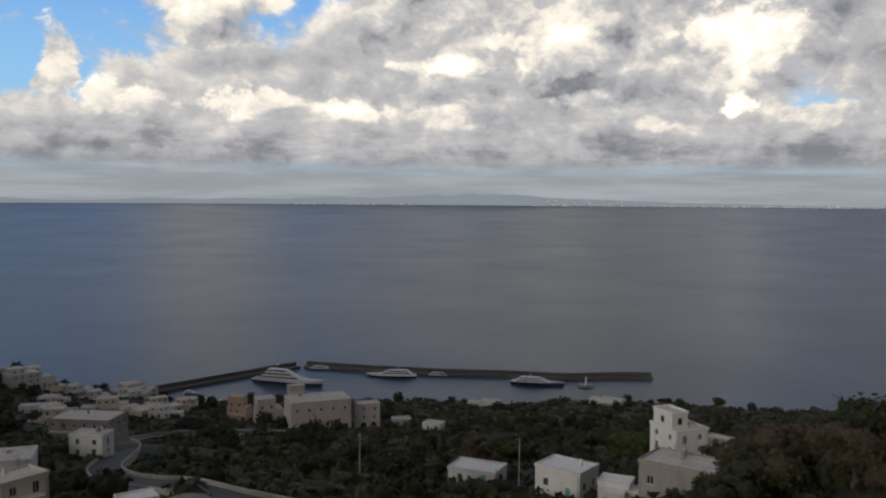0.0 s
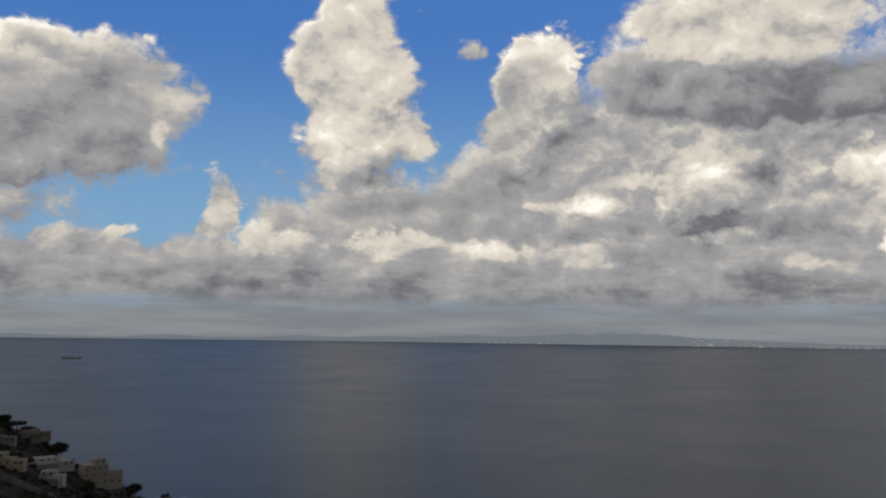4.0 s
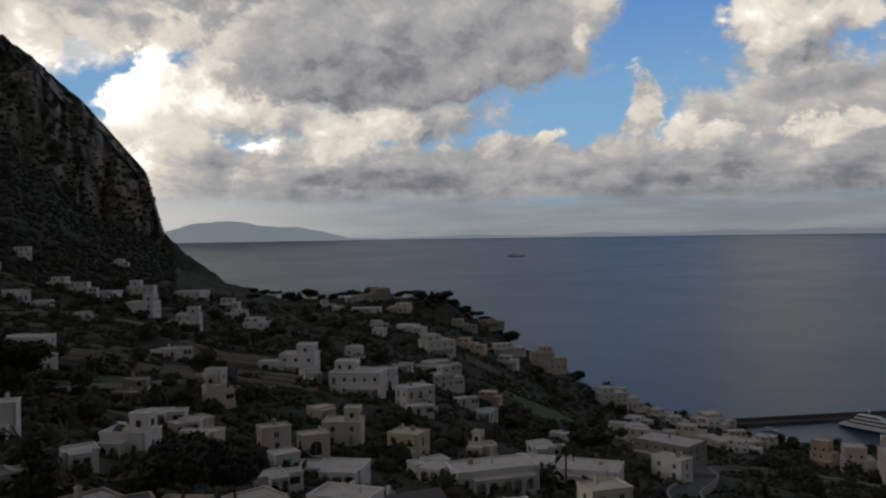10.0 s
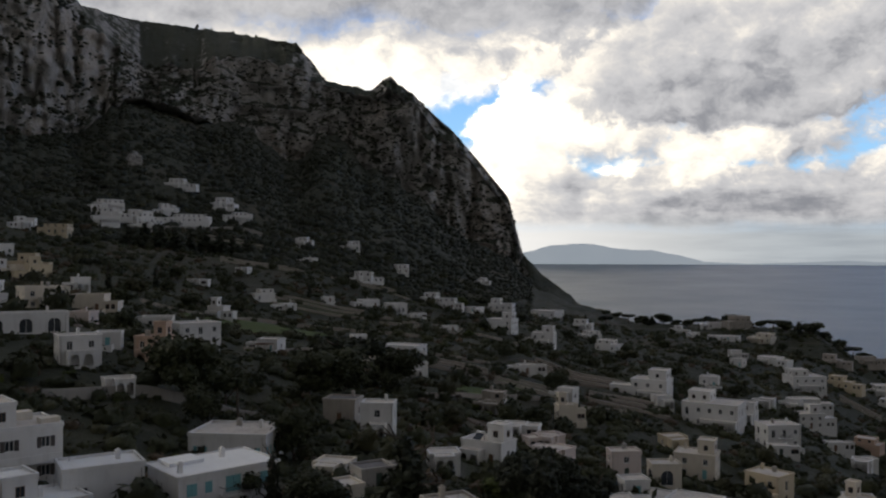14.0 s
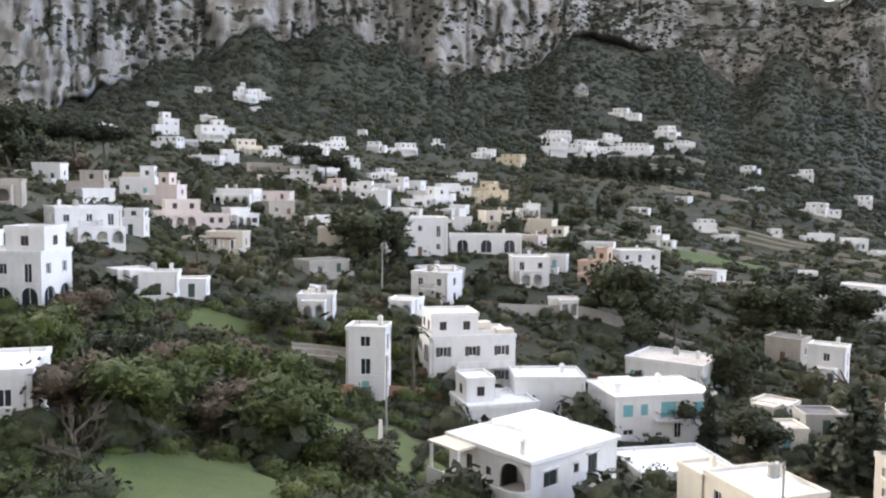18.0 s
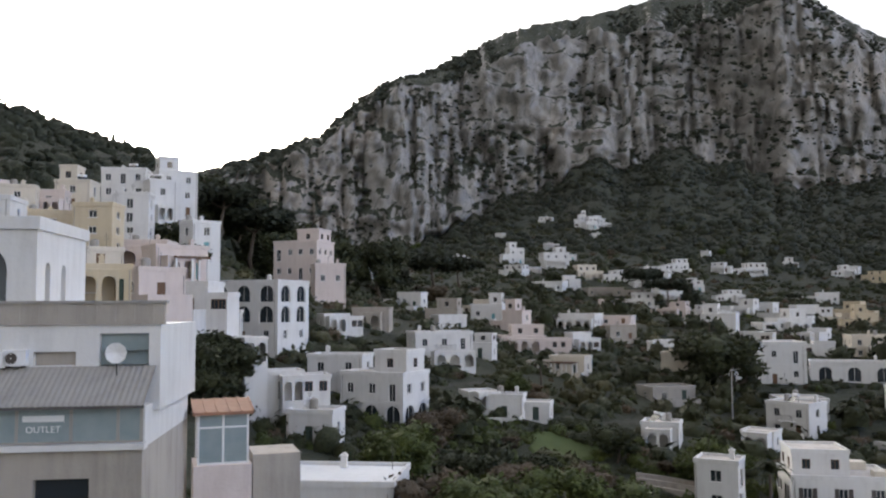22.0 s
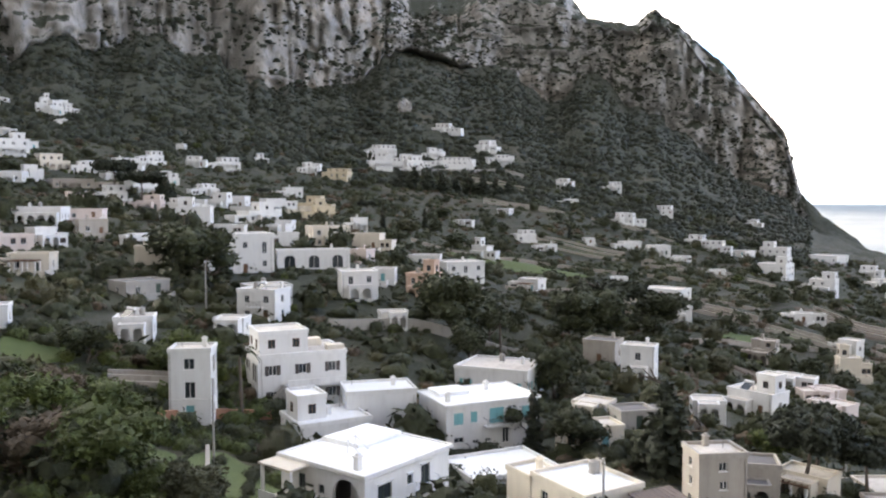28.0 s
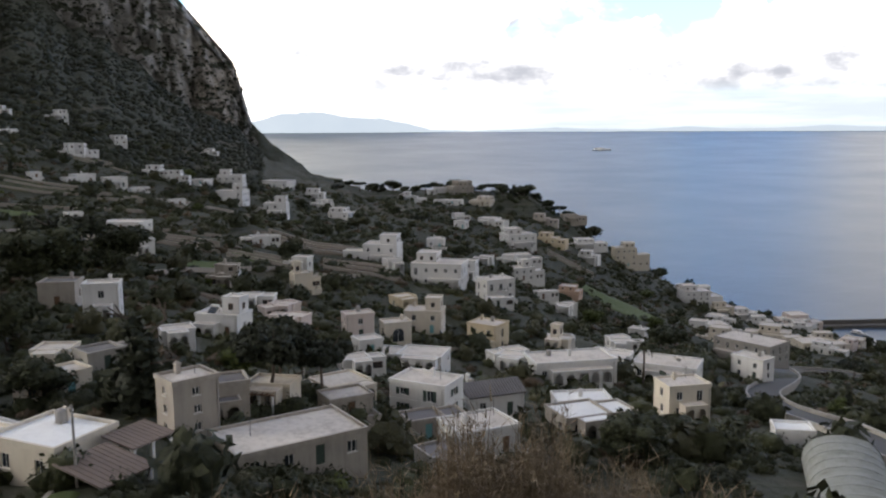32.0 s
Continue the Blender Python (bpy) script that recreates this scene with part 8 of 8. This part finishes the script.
def thicket(name, label, n, where, size, mat, seed, cat="scrub", flat=.75, blades=8, lift=.1, wide=1.0, leaf=1.0):
    """Countless leafy clumps as one mesh: uneven domes fringed with blades."""
    gen = np.random.RandomState(seed)
    p = where(gen, n)
    n, k = len(p), 7
    s = size * (.45 + 1.3 * gen.uniform(0, 1, n) ** 2.0)
    el = np.radians(np.array([-25.0, 18.0, 55.0]))
    az = np.arange(k) * math.tau / k
    ring = np.stack([np.outer(np.cos(el), np.cos(az)).ravel(), np.outer(np.cos(el), np.sin(az)).ravel(), np.repeat(np.sin(el), k)], 1)
    ring = np.concatenate([ring, [[0, 0, .92]]])
    pts = .80 * ring[None] * gen.uniform(.68, 1.2, (n, len(ring), 1)) * np.array((wide, wide, flat))
    turn = gen.uniform(0, math.tau, n)
    cs, sn = np.cos(turn)[:, None], np.sin(turn)[:, None]
    pts = np.stack([pts[..., 0] * cs - pts[..., 1] * sn, pts[..., 0] * sn + pts[..., 1] * cs, pts[..., 2] + lift], 2) * s[:, None, None] + p[:, None, :]
    m = len(ring)
    quads = [[j * k + i, j * k + (i + 1) % k, (j + 1) * k + (i + 1) % k, (j + 1) * k + i] for j in (0, 1) for i in range(k)]
    tris = [[2 * k + i, 2 * k + (i + 1) % k, 3 * k] for i in range(k)]
    off = np.arange(n)[:, None, None] * m
    faces = (np.array(quads)[None] + off).reshape(-1, 4).tolist() + (np.array(tris)[None] + off).reshape(-1, 3).tolist()
    domes = len(faces)
    d = gen.normal(size=(n, blades, 3))
    d /= np.linalg.norm(d, axis=2)[..., None]
    d[..., 2] = np.abs(d[..., 2])
    c = p[:, None, :] + (d * gen.uniform(.66, 1.10, (n, blades, 1)) * np.array((wide, wide, flat)) + np.array((0, 0, lift))) * s[:, None, None]
    a = gen.normal(size=(n, blades, 3))
    a /= np.linalg.norm(a, axis=2)[..., None]
    b = np.cross(a, d)
    b /= np.linalg.norm(b, axis=2)[..., None] + 1e-9
    q = (s[:, None] * leaf * gen.uniform(.16, .36, (n, blades)))[..., None]
    quad = np.stack([c - a * q, c + b * q * .6, c + a * q, c - b * q * .6], 2).reshape(-1, 3)
    faces += (n * m + np.arange(len(quad)).reshape(-1, 4)).tolist()
    me = bpy.data.meshes.new(name)
    me.from_pydata(np.concatenate([pts.reshape(-1, 3), quad]).tolist(), [], faces)
    me.materials.append(mat)
    me.polygons.foreach_set("use_smooth", np.arange(len(faces)) < domes)
    tagged(new(name, me), label, cat, "", "stuff")


def round_houses(per, reach=9999.0):
    """Garden plants close before the houses' feet."""
    def where(gen, n):
        out = []
        for x, y, w, d in FOOT:
            r = math.hypot(x, y)
            if r > reach or (reach < 200 and w > 10 and x < -70 and y < 6):
                continue
            ux, uy = x / r, y / r
            for _ in range(per):
                side, fwd = gen.uniform(-.85, .85) * (w + 2), d * .62 + w * .1 + gen.uniform(.2, 2.4)
                q = (x - ux * fwd - uy * side, y - uy * fwd + ux * side)
                if math.hypot(*q) > 48 and np.hypot(ROADXY[:, 0] - q[0], ROADXY[:, 1] - q[1]).min() > 4:
                    out.append(q)
        out = np.array(out)
        z = land_height(out[:, 0], out[:, 1])
        return np.stack([out[:, 0], out[:, 1], z], 1)[z > 2]
    return where


thicket("hillside_scrub", "dense dark green scrub and hedges on the terraces", 12000, on_slope(-140, 25, 112, 640, .95), 1.7, LEAF, 31, wide=1.25, blades=17, leaf=1.25)
thicket("near_scrub", "leafy green bushes and hedges in the near gardens", 1500, on_slope(-132, 22, 46, 116, .8), 1.15, LEAF, 51, blades=110, wide=1.2, leaf=.5)
thicket("near_olives", "grey-green bushes in the near gardens", 500, on_slope(-132, 22, 46, 116, .8), 1.0, OLIVE, 52, blades=140, wide=1.2, leaf=.42)
thicket("hill_wood", "dark wood on the hill behind the town", 1500, on_slope(-168, -139, 190, 420, 1.0), 3.2, PINE, 53, blades=8)
thicket("olive_scrub", "grey-green bushes scattered on the terraces", 4200, on_slope(-140, 25, 112, 640, .9), 1.4, OLIVE, 32, wide=1.2, blades=16, leaf=1.25)
thicket("winter_scrub", "brown winter bushes scattered on the terraces", 2400, on_slope(-140, 25, 90, 560, .9), 1.3, BROWN, 33, wide=1.2, blades=16, leaf=1.25)
thicket("garden_shrubs", "bright green garden shrubs in the sheltered dip", 900, on_slope(-130, -100, 42, 135, .8), 1.3, BRIGHT, 34, blades=120, leaf=.46)
thicket("slope_wood", "dark evergreen wood under the cliffs", 9000, on_slope(-140, -66, 480, 1000, 1.0), 3.4, PINE, 35, blades=5)
thicket("slope_macchia", "dark macchia under the cliffs", 7000, on_slope(-140, -66, 540, 1060, 1.0), 2.4, MACCHIA, 36, blades=5)
thicket("small_trees", "dark green small trees between the houses", 1300, on_slope(-128, 22, 60, 620, .9, 8.0), 2.3, LEAF, 41, "small trees", 1.0, 60, .55)
thicket("small_olives", "grey-green small olive trees between the houses", 500, on_slope(-128, 22, 60, 600, .9, 8.0), 2.0, OLIVE, 42, "small trees", 1.0, 40, .55)
thicket("garden_hedges", "dark hedges and bushes at the feet of the houses", 0, round_houses(6), 1.0, LEAF, 43, "hedge", .95, 50, .2, 1.15, .6)
thicket("tall_shrubs", "tall leafy shrubs before the nearer houses", 0, round_houses(5, 125.0), 1.45, LEAF, 45, "shrub", 1.0, 90, .35, 1.1, .42)
thicket("garden_bushes", "lighter green bushes in front of the houses", 0, round_houses(2), .9, BRIGHT, 44, "bush", .9, 50, .2, 1.0, .6)
def on_ledges(gen, n):
    p = LEDGES[0]
    return p[gen.permutation(len(p))[:n]]


thicket("cliff_scrub", "dark bushes clinging to the ledges of the cliff", 3600, on_ledges, 2.2, MACCHIA, 61, blades=8)
for k, az in enumerate((-88.5, -87.6, -86.2, -85.4, -84.7)):
    p = profile(np.array([az]))[0, 10]
    tree(p[0] * math.sin(radians(az)), p[0] * math.cos(radians(az)), (10, 5, 4.5, 4, 4)[k % 5], ("conifer", "broad", "broad")[k % 3], k, z=float(p[1]) - 1.6, group="trees on the mountain's rim", wide=1.2)
def garden_rows(gen, n):
    out = []
    for row, (x0, y0, x1, y1) in enumerate(((-70, -23.2, -88, -26.4), (-70.5, -20.6, -87, -23.0), (-69, -16.4, -84, -18.8))):
        for k in range(22):
            if (k * 7 + row * 5) % 11 < 7:
                out.append((x0 + (x1 - x0) * k / 21 + gen.uniform(-.2, .2), y0 + (y1 - y0) * k / 21 + gen.uniform(-.2, .2)))
    out = np.array(out)
    return np.column_stack([out, land_height(out[:, 0], out[:, 1]) + .3])


thicket("bed_hedges", "low clipped hedges in rows across the kitchen garden", 0, garden_rows, .62, LEAF, 63, "hedge", .8, 90, .2, 1.0, .5)
scrub("near_bushes", "dark bushes on the slope below the terrace", 900, on_slope(-75, 20, 30, 62, 1.0), 1.1, 60, LEAF, 37, leaf=.36)


def reeds():
    gen = random.Random(5)
    b = Build()
    for k in range(9500):
        az, r = radians(gen.uniform(-72, -34)), gen.uniform(19, 30)
        if math.degrees(az) < -56 and gen.random() < .7:
            continue
        x, y = r * math.sin(az), r * math.cos(az)
        z = 123.2 - (r - 25) * .5
        h = gen.uniform(2.0, 4.6) * (.8 + .2 * math.sin(az * 60)) + 1.4 + 2.1 * math.exp(-((math.degrees(az) + 49) / 7.5) ** 2)
        lean = Vector((gen.uniform(-.7, .7), gen.uniform(-.7, .7), h))
        a = Vector((x, y, z))
        b.tube(a, a + lean, .011, .004, REED, 3)
        for _ in range(6):
            p = a + lean * gen.uniform(.3, 1.0)
            w = Vector((gen.uniform(-.5, .5), gen.uniform(-.5, .5), gen.uniform(.0, .5)))
            q = p + w
            s = Vector((-w.y, w.x, 0)).normalized() * .026
            b.face((p - s, p + s, q), REED)
    tagged(new("dry_reeds", b.mesh("dry_reeds")), "dry straw-coloured reeds and bare stems below the terrace", "reeds", "", "stuff")


reeds()
bare = tagged(new("bare_tree"), "leafless grey tree with many fine branches in a garden", "tree")
bare.matrix_basis = pose(-46, -33, land_z(-46, -33) - .3)
part("trunk", trunk_mesh(random.Random(9), "broad", 7.0, True), bare)
